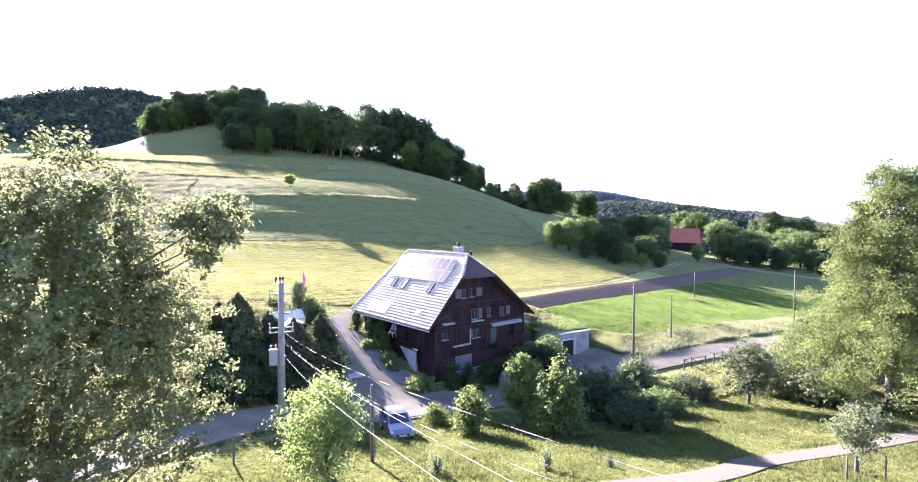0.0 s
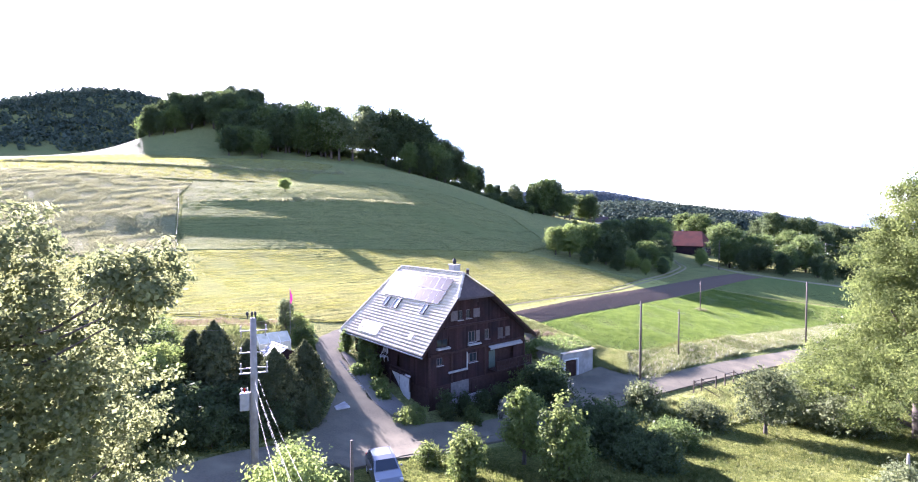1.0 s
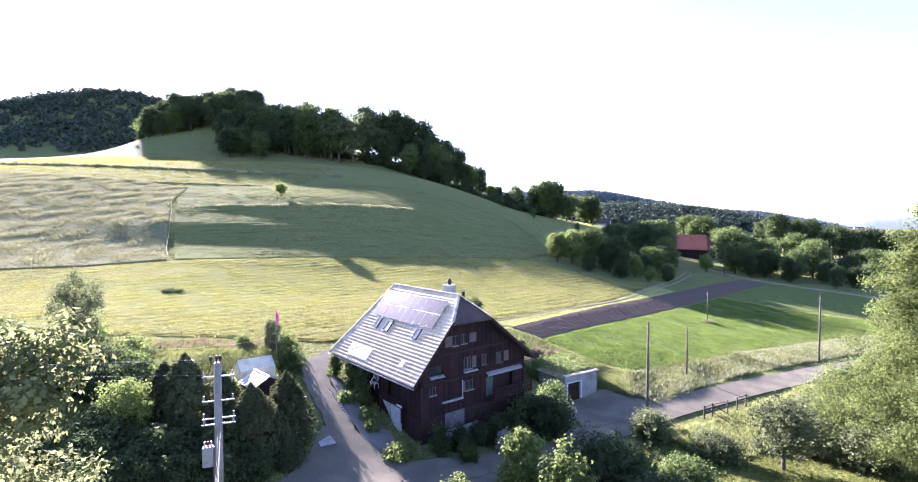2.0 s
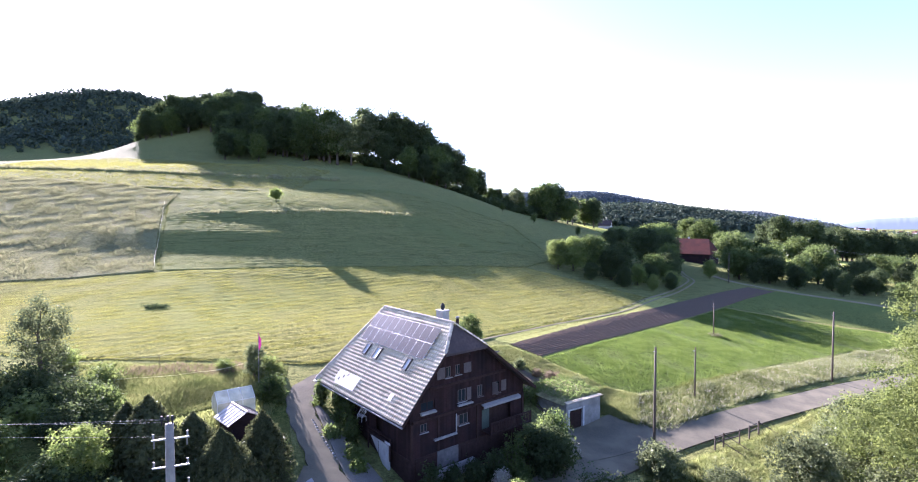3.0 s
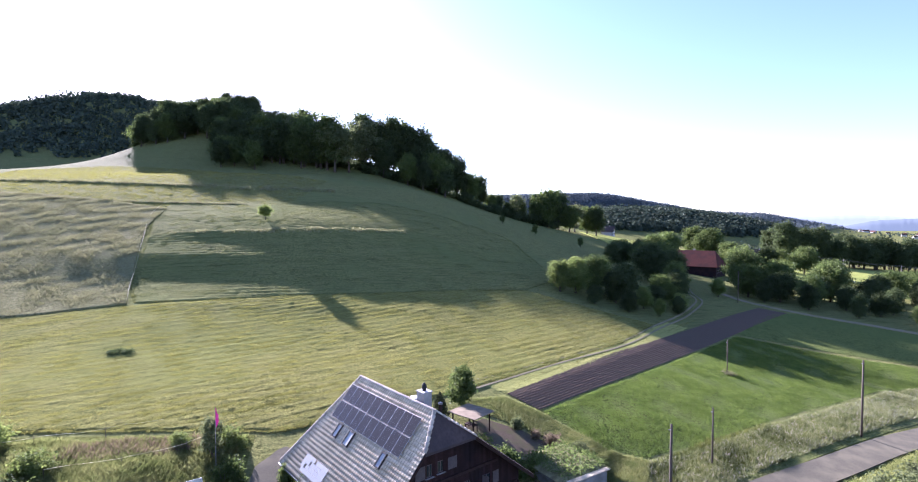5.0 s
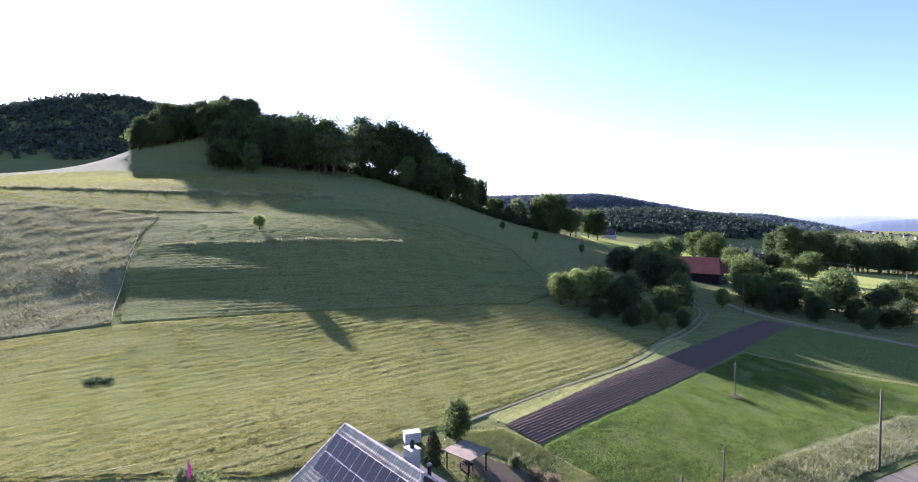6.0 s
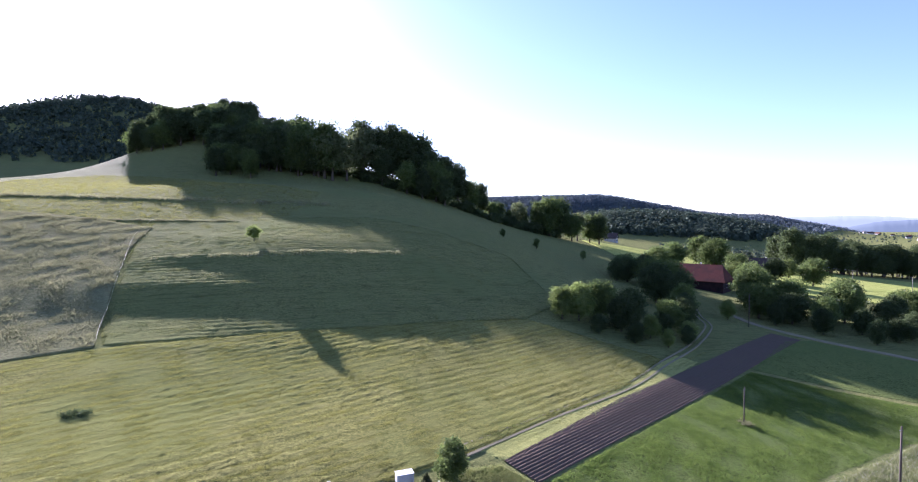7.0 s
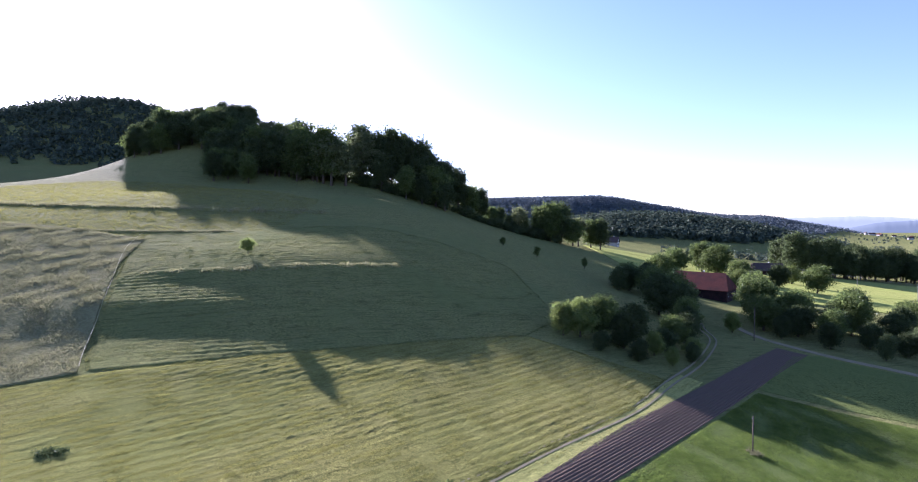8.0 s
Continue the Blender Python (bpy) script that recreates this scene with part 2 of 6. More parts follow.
STRAW = foliage("grass_straw", (0.125, 0.13, 0.048), (0.265, 0.26, 0.12), 0.35, 0.05)
HAYBLADE = foliage("hay_blade", (0.11, 0.115, 0.022), (0.28, 0.275, 0.058), 0.4, 0.05)
SWARDBLADE = foliage("sward_blade", (0.06, 0.072, 0.018), (0.2, 0.205, 0.05), 0.4, 0.05)
BANKBLADE = foliage("bank_blade", (0.105, 0.125, 0.038), (0.235, 0.245, 0.095), 0.4, 0.04)
BLADE = foliage("grass_blade", (0.05, 0.068, 0.013), (0.13, 0.142, 0.028), 0.42, 0.03)
GARDENBLADE = foliage("garden_blade", (0.105, 0.13, 0.03), (0.255, 0.265, 0.08), 0.45, 0.03)
MAIZE = foliage("young_crop", (0.082, 0.13, 0.019), (0.195, 0.262, 0.042), 0.5, 0.02)
BLOOM = foliage("pale_bloom", (0.2, 0.195, 0.13), (0.38, 0.36, 0.27), 0.4)
LEAF_MAPLE = foliage("leaf_maple", (0.06, 0.075, 0.025), (0.22, 0.235, 0.08), 0.5, 0.03)
LEAF_ASH = foliage("leaf_ash", (0.068, 0.096, 0.02), (0.2, 0.238, 0.05), 0.48, 0.03)
REDDISH = foliage("reddish_grass", (0.13, 0.1, 0.055), (0.25, 0.2, 0.11), 0.35)
# aerial haze is put into this paler, bluer leaf colour
FARHAZE = foliage("haze_tinted_wood", (0.085, 0.112, 0.115), (0.125, 0.155, 0.155), 0.2)
FARWOOD = foliage("far_wood", (0.035, 0.055, 0.035), (0.08, 0.105, 0.06), 0.2)


# ---- helpers for meshes ----
def np_mesh(name, verts, faces, smooth=False):
    """A mesh from an (n, 3) array and an (m, k) array of faces."""
    verts, faces = np.asarray(verts, np.float32), np.asarray(faces, np.int32)
    me = bpy.data.meshes.new(name)
    m, k = faces.shape
    me.vertices.add(len(verts)), me.loops.add(m * k), me.polygons.add(m)
    me.vertices.foreach_set("co", verts.ravel())
    me.loops.foreach_set("vertex_index", faces.ravel())
    me.polygons.foreach_set("loop_start", np.arange(0, m * k, k, dtype=np.int32))
    me.polygons.foreach_set("loop_total", np.full(m, k, np.int32))
    if smooth:
        me.polygons.foreach_set("use_smooth", np.ones(m, bool))
    me.update(calc_edges=True)
    me.validate()
    return me


def mesh_part(name, me, material, parent=None, label=""):
    if not me.materials:
        me.materials.append(material)
    ob = new(name, me)
    ob.parent = parent
    return tagged(ob, label)


def part(name, bm, material, parent=None, label="", smooth=False):
    """Links a bmesh as one mesh object under a thing or a part."""
    me = bpy.data.meshes.new(name)
    bmesh.ops.recalc_face_normals(bm, faces=bm.faces)
    bm.to_mesh(me)
    bm.free()
    if smooth:
        me.polygons.foreach_set("use_smooth", np.ones(len(me.polygons), bool))
    return mesh_part(name, me, material, parent, label)


def thing(name, m, label, category, group="", kind=""):
    ob = new(name)
    ob.empty_display_size = 0.3
    ob.matrix_world = m
    return tagged(ob, label, category, group, kind)


def block(bm, lo, hi, bevel=0.0, m=None):
    """A box from corner lo to corner hi, its edges taken off by bevel."""
    c = [(a + b) / 2 for a, b in zip(lo, hi)]
    s = [abs(b - a) for a, b in zip(lo, hi)]
    r = bmesh.ops.create_cube(bm, size=1, matrix=Matrix.Translation(c) @ Matrix.Diagonal((*s, 1)))
    if bevel:
        edges = {e for v in r["verts"] for e in v.link_edges}
        r = bmesh.ops.bevel(bm, geom=list(edges), offset=bevel, segments=1, affect="EDGES")
    if m is not None:
        bmesh.ops.transform(bm, matrix=m, verts=list({v for v in r["verts"]}))
    return bm


def boxed(lo, hi, bevel=0.0, m=None):
    return block(bmesh.new(), lo, hi, bevel, m)


def tube(bm, points, radii, sides=8, cap=True):
    """A tapered round bar along the points."""
    rings = []
    pts = [Vector(p) for p in points]
    for i, p in enumerate(pts):
        d = (pts[min(i + 1, len(pts) - 1)] - pts[max(i - 1, 0)]).normalized()
        a = d.orthogonal().normalized()
        b = d.cross(a)
        r = radii[i] if hasattr(radii, "__len__") else radii
        rings.append([bm.verts.new(p + r * (math.cos(6.2832 * k / sides) * a + math.sin(6.2832 * k / sides) * b)) for k in range(sides)])
    for u, v in zip(rings, rings[1:]):
        # line up the two rings
        s = min(range(sides), key=lambda k: (v[k].co - u[0].co).length)
        for k in range(sides):
            bm.faces.new((u[k], u[(k + 1) % sides], v[(k + 1 + s) % sides], v[(k + s) % sides]))
    if cap:
        bm.faces.new(rings[0]), bm.faces.new(rings[-1])
    return bm


def prism(bm, outline, lo, hi, axis=1):
    """An outline in the two other axes, drawn out along one axis from lo to hi."""
    def at(p, h):
        return (h, p[0], p[1]) if axis == 0 else (p[0], h, p[1]) if axis == 1 else (p[0], p[1], h)
    a = [bm.verts.new(at(p, lo)) for p in outline]
    b = [bm.verts.new(at(p, hi)) for p in outline]
    n = len(outline)
    bm.faces.new(a), bm.faces.new(b)
    for k in range(n):
        bm.faces.new((a[k], a[(k + 1) % n], b[(k + 1) % n], b[k]))
    return bm


# ---- ground ----
BASE = (3.1, -40.52, 30.19, -24.26)
# knolls and hollows of the near land and of the hill: x, y, radius, height
NEAR_KNOLLS = [
    (-60, 20, 60, 1.0), (-60, 80, 60, -2.2), (-60, 140, 60, -5.6), (0, 20, 60, 0.2), (0, 80, 60, 0.0), (0, 140, 60, -0.8),
    (60, 20, 60, 3.3), (60, 80, 60, -5.0), (60, 140, 60, -0.3), (-130, 190, 95, 1.8), (150, 190, 110, 4.0), (-150, 60, 110, -7.9),
    (150, 40, 120, -0.1), (15, 30, 28, 4.9), (22, 46, 28, -5.9), (-10, 30, 28, -2.0), (5, 40, 22, -3.1), (-40, 150, 35, 3.6),
    (-70, 120, 35, 1.7), (-20, 115, 35, -1.9), (-85, 165, 40, 1.4), (-30, 180, 40, 2.5), (10, 150, 45, -1.7), (-6, 41.5, 8.5, -0.95), (14.6, 62.4, 4.5, -0.75),
]
HILL_KNOLLS = [
    (-40, 240, 95, 29.9), (60, 230, 95, -10.8), (-200, 330, 110, 6.8), (-80, 360, 110, 1.7), (50, 390, 120, 5.1), (180, 350, 130, 0.1),
    (-200, 450, 110, 25.2), (-330, 400, 150, -8.1), (-190, 600, 170, 18.4), (60, 560, 150, 8.8), (-110, 410, 60, 9.5), (-50, 400, 60, 17.9),
    (-165, 450, 60, 15.8), (-225, 460, 60, 14.7), (-300, 420, 70, -2.7), (-60, 220, 60, -14.4),
]
# far hills: x, y, half-width, half-depth, height
FAR_HILLS = [(560, 2000, 330, 300, 94), (150, 1950, 420, 300, 88), (980, 2150, 420, 300, 70), (1330, 2350, 330, 300, 52), (330, 1000, 200, 190, 50), (560, 1060, 190, 180, 34),
             (1640, 2900, 360, 330, 62), (-790, 960, 230, 230, 118), (-540, 960, 170, 230, 110)]


def height(x, y):
    """The lie of the land, for numbers or arrays."""
    tx, ty = np.tanh(np.asarray(x, float) / 400), np.tanh(np.asarray(y, float) / 500)
    z = BASE[0] + BASE[1] * tx + BASE[2] * ty + BASE[3] * tx * ty
    for cx, cy, r, h in NEAR_KNOLLS + HILL_KNOLLS:
        z = z + h * np.exp(-((x - cx) ** 2 + (y - cy) ** 2) / (r * r))
    for cx, cy, a, b, h in FAR_HILLS:
        z = z + h * np.exp(-(((x - cx) / a) ** 2 + ((y - cy) / b) ** 2))
    # terraces of the mown slope: ledge, steep face, ledge, and the step under the lone tree
    up = y - 125 - 0.3 * (x + 40)
    face = np.clip((x + 95) / 25, 0, 1) * np.interp(x, [-58, -45, -34, -24], [1, 0.55, 0.2, 0])
    z = z + face * np.interp(up, [-26, -4, 0, 12, 14, 30], [0, -0.5, -0.5, 0.6, 0.6, 0])
    ledge = np.interp(x, [-64, -46, -4, 10], [0.25, 1, 1, 0])
    z = z + ledge * np.interp(up, [-64, -27, -17, -3, 1, 14, 26], [0, 0.85, 0.85, 0.0, -0.1, -0.6, 0])
    step = np.clip((x + 72) / 18, 0, 1) * np.clip((-6 - x) / 14, 0, 1)
    z = z + step * np.interp(y - 153.5 - 0.38 * (x + 45), [-18, -7, -5, 1], [0, -0.85, -0.85, 0])
    return z


def lie(x, y):
    return float(height(x, y))


def grid_mesh(name, xs, ys):
    X, Y = np.meshgrid(xs, ys)
    V = np.stack([X.ravel(), Y.ravel(), height(X, Y).ravel()], 1)
    n, m = len(xs), len(ys)
    i = (np.arange(m - 1)[:, None] * n + np.arange(n - 1)[None, :]).ravel()
    return np_mesh(name, V, np.stack([i, i + 1, i + n + 1, i + n], 1), True)


s = np.linspace(-1, 1, 341)
ground = tagged(mesh_part("ground", grid_mesh("ground", 10 + 45 * np.sinh(s * 5.25), 75 + 45 * np.sinh(s * 5.25)), GRASS),
                "hilly mown hay meadow with swath lines", "meadow", kind="structure")


def inside(poly, x, y):
    """Whether points lie in a polygon, for arrays."""
    c = np.zeros(np.shape(x), bool)
    for (x0, y0), (x1, y1) in zip(poly, poly[1:] + poly[:1]):
        c ^= ((y0 > y) != (y1 > y)) & (x < (x1 - x0) * (y - y0) / (y1 - y0 + 1e-9) + x0)
    return c


def sheet(name, poly, material, label, category, lift=0.05, step=1.5, kind="structure"):
    """A draped sheet over a polygon of the plan: the polygon cut by a grid and laid on the land."""
    bm = bmesh.new()
    bm.faces.new([bm.verts.new((x, y, 0)) for x, y in poly])
    xs, ys = [p[0] for p in poly], [p[1] for p in poly]
    for lo, hi, nrm in ((min(xs), max(xs), (1, 0, 0)), (min(ys), max(ys), (0, 1, 0))):
        v = lo + step
        while v < hi:
            geom = bm.verts[:] + bm.edges[:] + bm.faces[:]
            bmesh.ops.bisect_plane(bm, geom=geom, plane_co=(v * nrm[0], v * nrm[1], 0), plane_no=nrm)
            v += step
    bmesh.ops.triangulate(bm, faces=bm.faces[:])
    rim = [e for e in bm.edges if e.is_boundary]
    for v in bm.verts:
        v.co.z = lie(v.co.x, v.co.y) + lift
    for e in rim:
        e.smooth = False
    r = bmesh.ops.extrude_edge_only(bm, edges=rim)
    for v in r["geom"]:
        if isinstance(v, bmesh.types.BMVert):
            v.co.z -= lift + 0.15
    ob = part(name, bm, material, None, "", True)
    return tagged(ob, label, category, kind=kind)


def tufted(name, poly, material, label, turn, along, across, ridge, tuft, seed, lift=0.12, fade=(900, 1000)):
    """A mown sheet of ground with swath ridges and small tufts in its own relief, its rows running at turn degrees."""
    rng = np.random.RandomState(seed)
    c, s_ = math.cos(radians(turn)), math.sin(radians(turn))
    P = np.array(poly, float)
    U, W = P[:, 0] * c + P[:, 1] * s_, P[:, 1] * c - P[:, 0] * s_
    u, w = np.meshgrid(np.arange(U.min(), U.max(), along), np.arange(W.min(), W.max(), across), indexing="ij")
    u, w = u + rng.uniform(-0.3, 0.3, u.shape) * along, w + rng.uniform(-0.25, 0.25, u.shape) * across
    x, y = u * c - w * s_, u * s_ + w * c
    inn = inside(poly, x, y)
    keep = inn[:-1, :-1] & inn[1:, :-1] & inn[:-1, 1:] & inn[1:, 1:]
    core = np.zeros(inn.shape, bool)
    core[1:-1, 1:-1] = keep[:-1, :-1] & keep[1:, :-1] & keep[:-1, 1:] & keep[1:, 1:]
    rough = rng.normal(0, 1, u.shape)
    rough = 0.8 * rough + 0.9 * np.maximum(0.65 * rough + 0.45 * np.roll(rough, 1, 0) - 0.9, 0)  # mostly even, with scattered lumps
    patch = 0.6 + 0.4 * np.sin(u * 0.11 + 2 * np.sin(w * 0.07)) * np.sin(w * 0.19 + u * 0.03)
    patch = patch * np.clip((fade[1] - x) / (fade[1] - fade[0]), 0, 1)
    wave = np.sin(w * 6.2832 / 1.9 + 1.5 * np.sin(u * 0.045) + 0.8 * np.sin(w * 0.31))
    z = height(x, y) + np.where(core, lift + ridge * wave * patch + tuft * rough * patch, -0.06)
    n = u.shape[1]
    i = (np.arange(u.shape[0] - 1)[:, None] * n + np.arange(n - 1)[None, :])[keep]
    F = np.stack([i, i + n, i + n + 1, i + 1], 1)
    used, F = np.unique(F, return_inverse=True)
    V = np.stack([x.ravel(), y.ravel(), z.ravel()], 1)[used]
    return tagged(mesh_part(name, np_mesh(name, V, F.reshape(-1, 4), True), material), label, "meadow", kind="structure")


def strip(points, widths):
    """The outline of a road along a centre line."""
    left, right = [], []
    for i, p in enumerate(points):
        a, b = points[max(i - 1, 0)], points[min(i + 1, len(points) - 1)]
        d = Vector((b[0] - a[0], b[1] - a[1])).normalized()
        w = (widths[i] if hasattr(widths, "__len__") else widths) / 2
        left.append((p[0] - d.y * w, p[1] + d.x * w)), right.append((p[0] + d.y * w, p[1] - d.x * w))
    return left + right[::-1]


def smooth_line(points, n=6):
    """A Catmull-Rom line through the points."""
    out = []
    for i in range(len(points) - 1):
        p0, p1, p2, p3 = (Vector(points[min(max(k, 0), len(points) - 1)]) for k in (i - 1, i, i + 1, i + 2))
        for k in range(n):
            t = k / n
            out.append(tuple(0.5 * (2 * p1 + (p2 - p0) * t + (2 * p0 - 5 * p1 + 4 * p2 - p3) * t * t + (3 * p1 - p0 - 3 * p2 + p3) * t ** 3)))
    return out + [tuple(points[-1])]


ROAD = smooth_line([(-28, 8), (-22.5, 16), (-17.6, 24), (-14.6, 29.6), (-12.0, 34.2), (-8.4, 38.4), (-3.2, 42.2), (5, 47.5), (12.5, 54), (22, 61), (33, 67.2), (45, 73.5), (60, 82), (80, 91.5)])
tagged(sheet("road", strip(ROAD, 3.7), ASPHALT, "narrow worn asphalt lane past the farmhouse", "road", 0.16, 1.0))
DRIVE = smooth_line([(-8.0, 43.5), (-8.5, 47.6), (-9.5, 50.3), (-11.2, 53.1), (-12.6, 55.6), (-13.5, 58), (-13.7, 61), (-12.6, 64)])
sheet("driveway", strip(DRIVE, [2.4 + 0.18 * math.sin(k * 1.3) for k in range(len(DRIVE))]), ASPHALT, "asphalt driveway along the house", "driveway", 0.18, 1.0)
sheet("forecourt", [(-11, 38.6), (-6.5, 36.0), (-3.6, 40.0), (0, 43.0), (4.5, 46.2), (2.5, 47.6), (-0.3, 47.2), (-3, 45.9), (-4.9, 46.6), (-8, 49.2), (-10.3, 48.5), (-10.2, 44)], ASPHALT, "asphalt forecourt before the farmhouse", "forecourt", 0.2, 1.0)
sheet("gravel_border", [(-7.0, 48.3), (-5, 46.7), (-3.2, 46.0), (-3.3, 47.6), (-7.6, 52.8), (-11.6, 57.6), (-11.9, 57.2), (-11.2, 55.9), (-9.9, 53.5), (-8.3, 50.5)], GRAVEL, "gravel border between drive and house", "border", 0.22, 1.0)
sheet("garage_court", [(12.6, 62.4), (18.2, 66.2), (22.6, 63.6), (20, 60), (13, 56)], ASPHALT, "grey asphalt apron before the garage", "forecourt", 0.2, 1.0)
sheet("terrace", [(9.8, 74.5), (12.4, 72.6), (15.4, 69.8), (14.2, 66.4), (10.8, 64.8), (9.4, 66.9), (6.5, 70), (3, 73.5), (5.5, 76)], TERRACE, "brown earth terrace behind the house", "terrace", 0.12, 1.0)
sheet("gravel_path", strip(smooth_line([(4, 22.5), (12.5, 25.2), (17.8, 28.8), (24, 32.0), (34.8, 38), (58, 49)]), 1.9), PATHDIRT, "trodden gravel path through the meadow", "path", 0.1, 1.0)
sheet("far_lane", strip(smooth_line([(91, 196), (90.5, 177), (99, 162), (108.5, 152), (120, 140), (150, 120)]), 2.6), TRACK,
      "pale gravel lane to the neighbouring farm", "lane", 0.12, 4.0)
for off in (-0.75, 0.75):
    line = smooth_line([(3.5 + off, 84.4 - off), (16.9 + off * 0.7, 98.1 - off * 0.7), (33.3 + off * 0.7, 114 - off * 0.7), (45.5 + off * 0.75, 129 - off * 0.6),
                        (58 + off * 0.8, 144 - off * 0.6), (71 + off, 164.5 - off * 0.3), (74.5 + off, 178), (80, 192)])
    sheet("wheel_track", strip(line, 0.4), TRACK, "worn wheel rut of a farm track", "track", 0.14, 3.0)

# unploughed headland between the hay and the ploughed strip, with raked lines
tufted("headland", [(4.6, 86.2), (9.0, 83.4), (32.2, 108.4), (47, 124.5), (54, 132), (50, 135), (42, 126.5), (28, 112.5), (14, 97)], HEADLAND, "pale yellow-green headland beside the ploughed strip", 46.5, 0.4, 0.2, 0.03, 0.025, 6, lift=0.08)


# ploughed strip with furrows along its length
A0, A1, B1, B0 = Vector((12.6, 80.3)), Vector((93.5, 160.5)), Vector((89.0, 167.5)), Vector((8.8, 83.8))
PLOUGH = [tuple(A0), tuple(A1), tuple(B1), (58, 135.8), (32, 108.9), tuple(B0)]


def furrowed():
    n, m = 150, 330
    t, u = np.meshgrid(np.linspace(0, 1, m), np.linspace(0, 1, n), indexing="ij")
    a = np.array(A0)[None, None] + (np.array(A1) - np.array(A0)) * t[..., None]
    wide = np.where(t < 0.28, 5.2 + 8 * t, np.where(t < 0.62, 7.4 - 1.0 * (t - 0.28), 7.1))
    nrm = np.array((-(A1 - A0).normalized().y, (A1 - A0).normalized().x))
    P = a + nrm * (u * wide)[..., None]
    z = height(P[..., 0], P[..., 1]) + 0.1 + 0.085 * np.sin(u * wide / 0.52 * 6.2832) * np.clip((0.95 - u) * 3, 0.12, 1)
    z += (0.016 + 0.035 * np.clip(u - 0.5, 0, 1)) * np.random.RandomState(5).normal(0, 1, z.shape)
    z[:, 0] -= 0.3
    z[:, -1] -= 0.3
    V = np.concatenate([P, z[..., None]], -1).reshape(-1, 3)
    i = (np.arange(m - 1)[:, None] * n + np.arange(n - 1)[None, :]).ravel()
    return np_mesh("ploughed_field", V, np.stack([i, i + n, i + n + 1, i + 1], 1), True)


tagged(mesh_part("ploughed_field", furrowed(), SOIL), "strip of dark ploughed soil with pale furrow crests", "field", kind="structure")
CROP_AREA = [(13.2, 80), (45.3, 111.8), (63, 129), (78, 121), (96, 113), (84, 105), (71.5, 101.5), (50, 88.6), (31.5, 76.5), (23, 72.2), (19, 73)]
sheet("crop_field", CROP_AREA, CROP, "field of young green crop", "field", 0.06, 3.0)
FAR_CROP = [(64.5, 131), (79, 123.2), (97, 115), (112, 112), (142, 121.5), (117, 139), (105.5, 150.5), (96, 160.5), (88, 158)]
sheet("far_crop_field", FAR_CROP, CROP, "field of green crop beyond the mown strip", "field", 0.06, 3.0)
ROUGH_AREA = [(-54.6, 104.2), (-58, 110), (-67, 127), (-79.3, 151), (-87, 174), (-114, 179), (-150, 180), (-150, 60), (-75, 88), (-64, 96)]
sheet("unmown_meadow", ROUGH_AREA, TALL, "unmown meadow of tall pale grass", "meadow", 0.3, 4.0)
sheet("orchard_meadow", [(6, 12), (25, 15), (42, 28), (60, 40), (75, 80), (58, 79), (45, 71), (33, 63.5), (21, 56.5), (14, 51), (7, 45.2), (1, 42), (-3.2, 40.2), (-6.3, 36.2), (-9.8, 32.2), (-12.4, 27.5), (-17, 19), (-24, 8), (0, 5)],
      LUSH, "lush sunlit meadow below the house", "meadow", 0.04, 1.5)
sheet("garden_ground", [(-40, 60), (-17.2, 66), (-15.7, 60), (-12.5, 52.2), (-10.9, 48), (-10.6, 43), (-12.3, 38.5), (-15.8, 33), (-19, 26.8), (-26, 16), (-45, 30)], LUSH,
      "overgrown kitchen garden ground", "garden", 0.04, 1.5)
sheet("bank", [(19.5, 66), (23.5, 62.3), (33, 69), (46, 76.5), (62, 86), (80, 95), (96, 112), (84, 105), (71.5, 101.5), (50, 88.6), (31.5, 76.5), (23, 72.2), (13, 79.5), (8.6, 83), (2, 80), (8, 70)],
      BANKGROUND, "grassy bank above the lane", "bank", 0.05, 1.5)
SWARD_AREA = [(-54, 104.6), (-45.3, 108.2), (-35.9, 114.2), (-26.6, 119.7), (-14.9, 125.6), (3.5, 136.1), (18.9, 144), (30, 160), (20, 200), (-30, 215), (-70, 205), (-92, 184), (-84.3, 161.5), (-71.6, 137.1), (-58.5, 111.4)]
tufted("green_sward", SWARD_AREA, SWARD, "greener mown sward with raked swath lines", 27, 0.65, 0.34, 0.05, 0.06, 3, lift=0.17, fade=(-40, 5))
HAY = [(-15, 67), (0, 80), (6, 86), (34, 115), (45, 130), (44, 132), (27, 141), (18.9, 144), (3.5, 136.1), (-14.9, 125.6), (-26.6, 119.7), (-35.9, 114.2), (-45.3, 108.2), (-54, 103), (-76, 86), (-60, 62), (-40, 61)]
tufted("hay_meadow", HAY, HAYGROUND, "mown hay meadow with dry swath lines and tufts", 43, 0.42, 0.2, 0.03, 0.04, 4, lift=0.15)
sheet("far_pasture", [(96, 288), (150, 262), (200, 235), (290, 270), (380, 330), (400, 420), (330, 470), (240, 460), (150, 440), (90, 400)], FARFIELD, "sunlit green pasture beyond the neighbouring farm", "meadow", 0.3, 9.0)


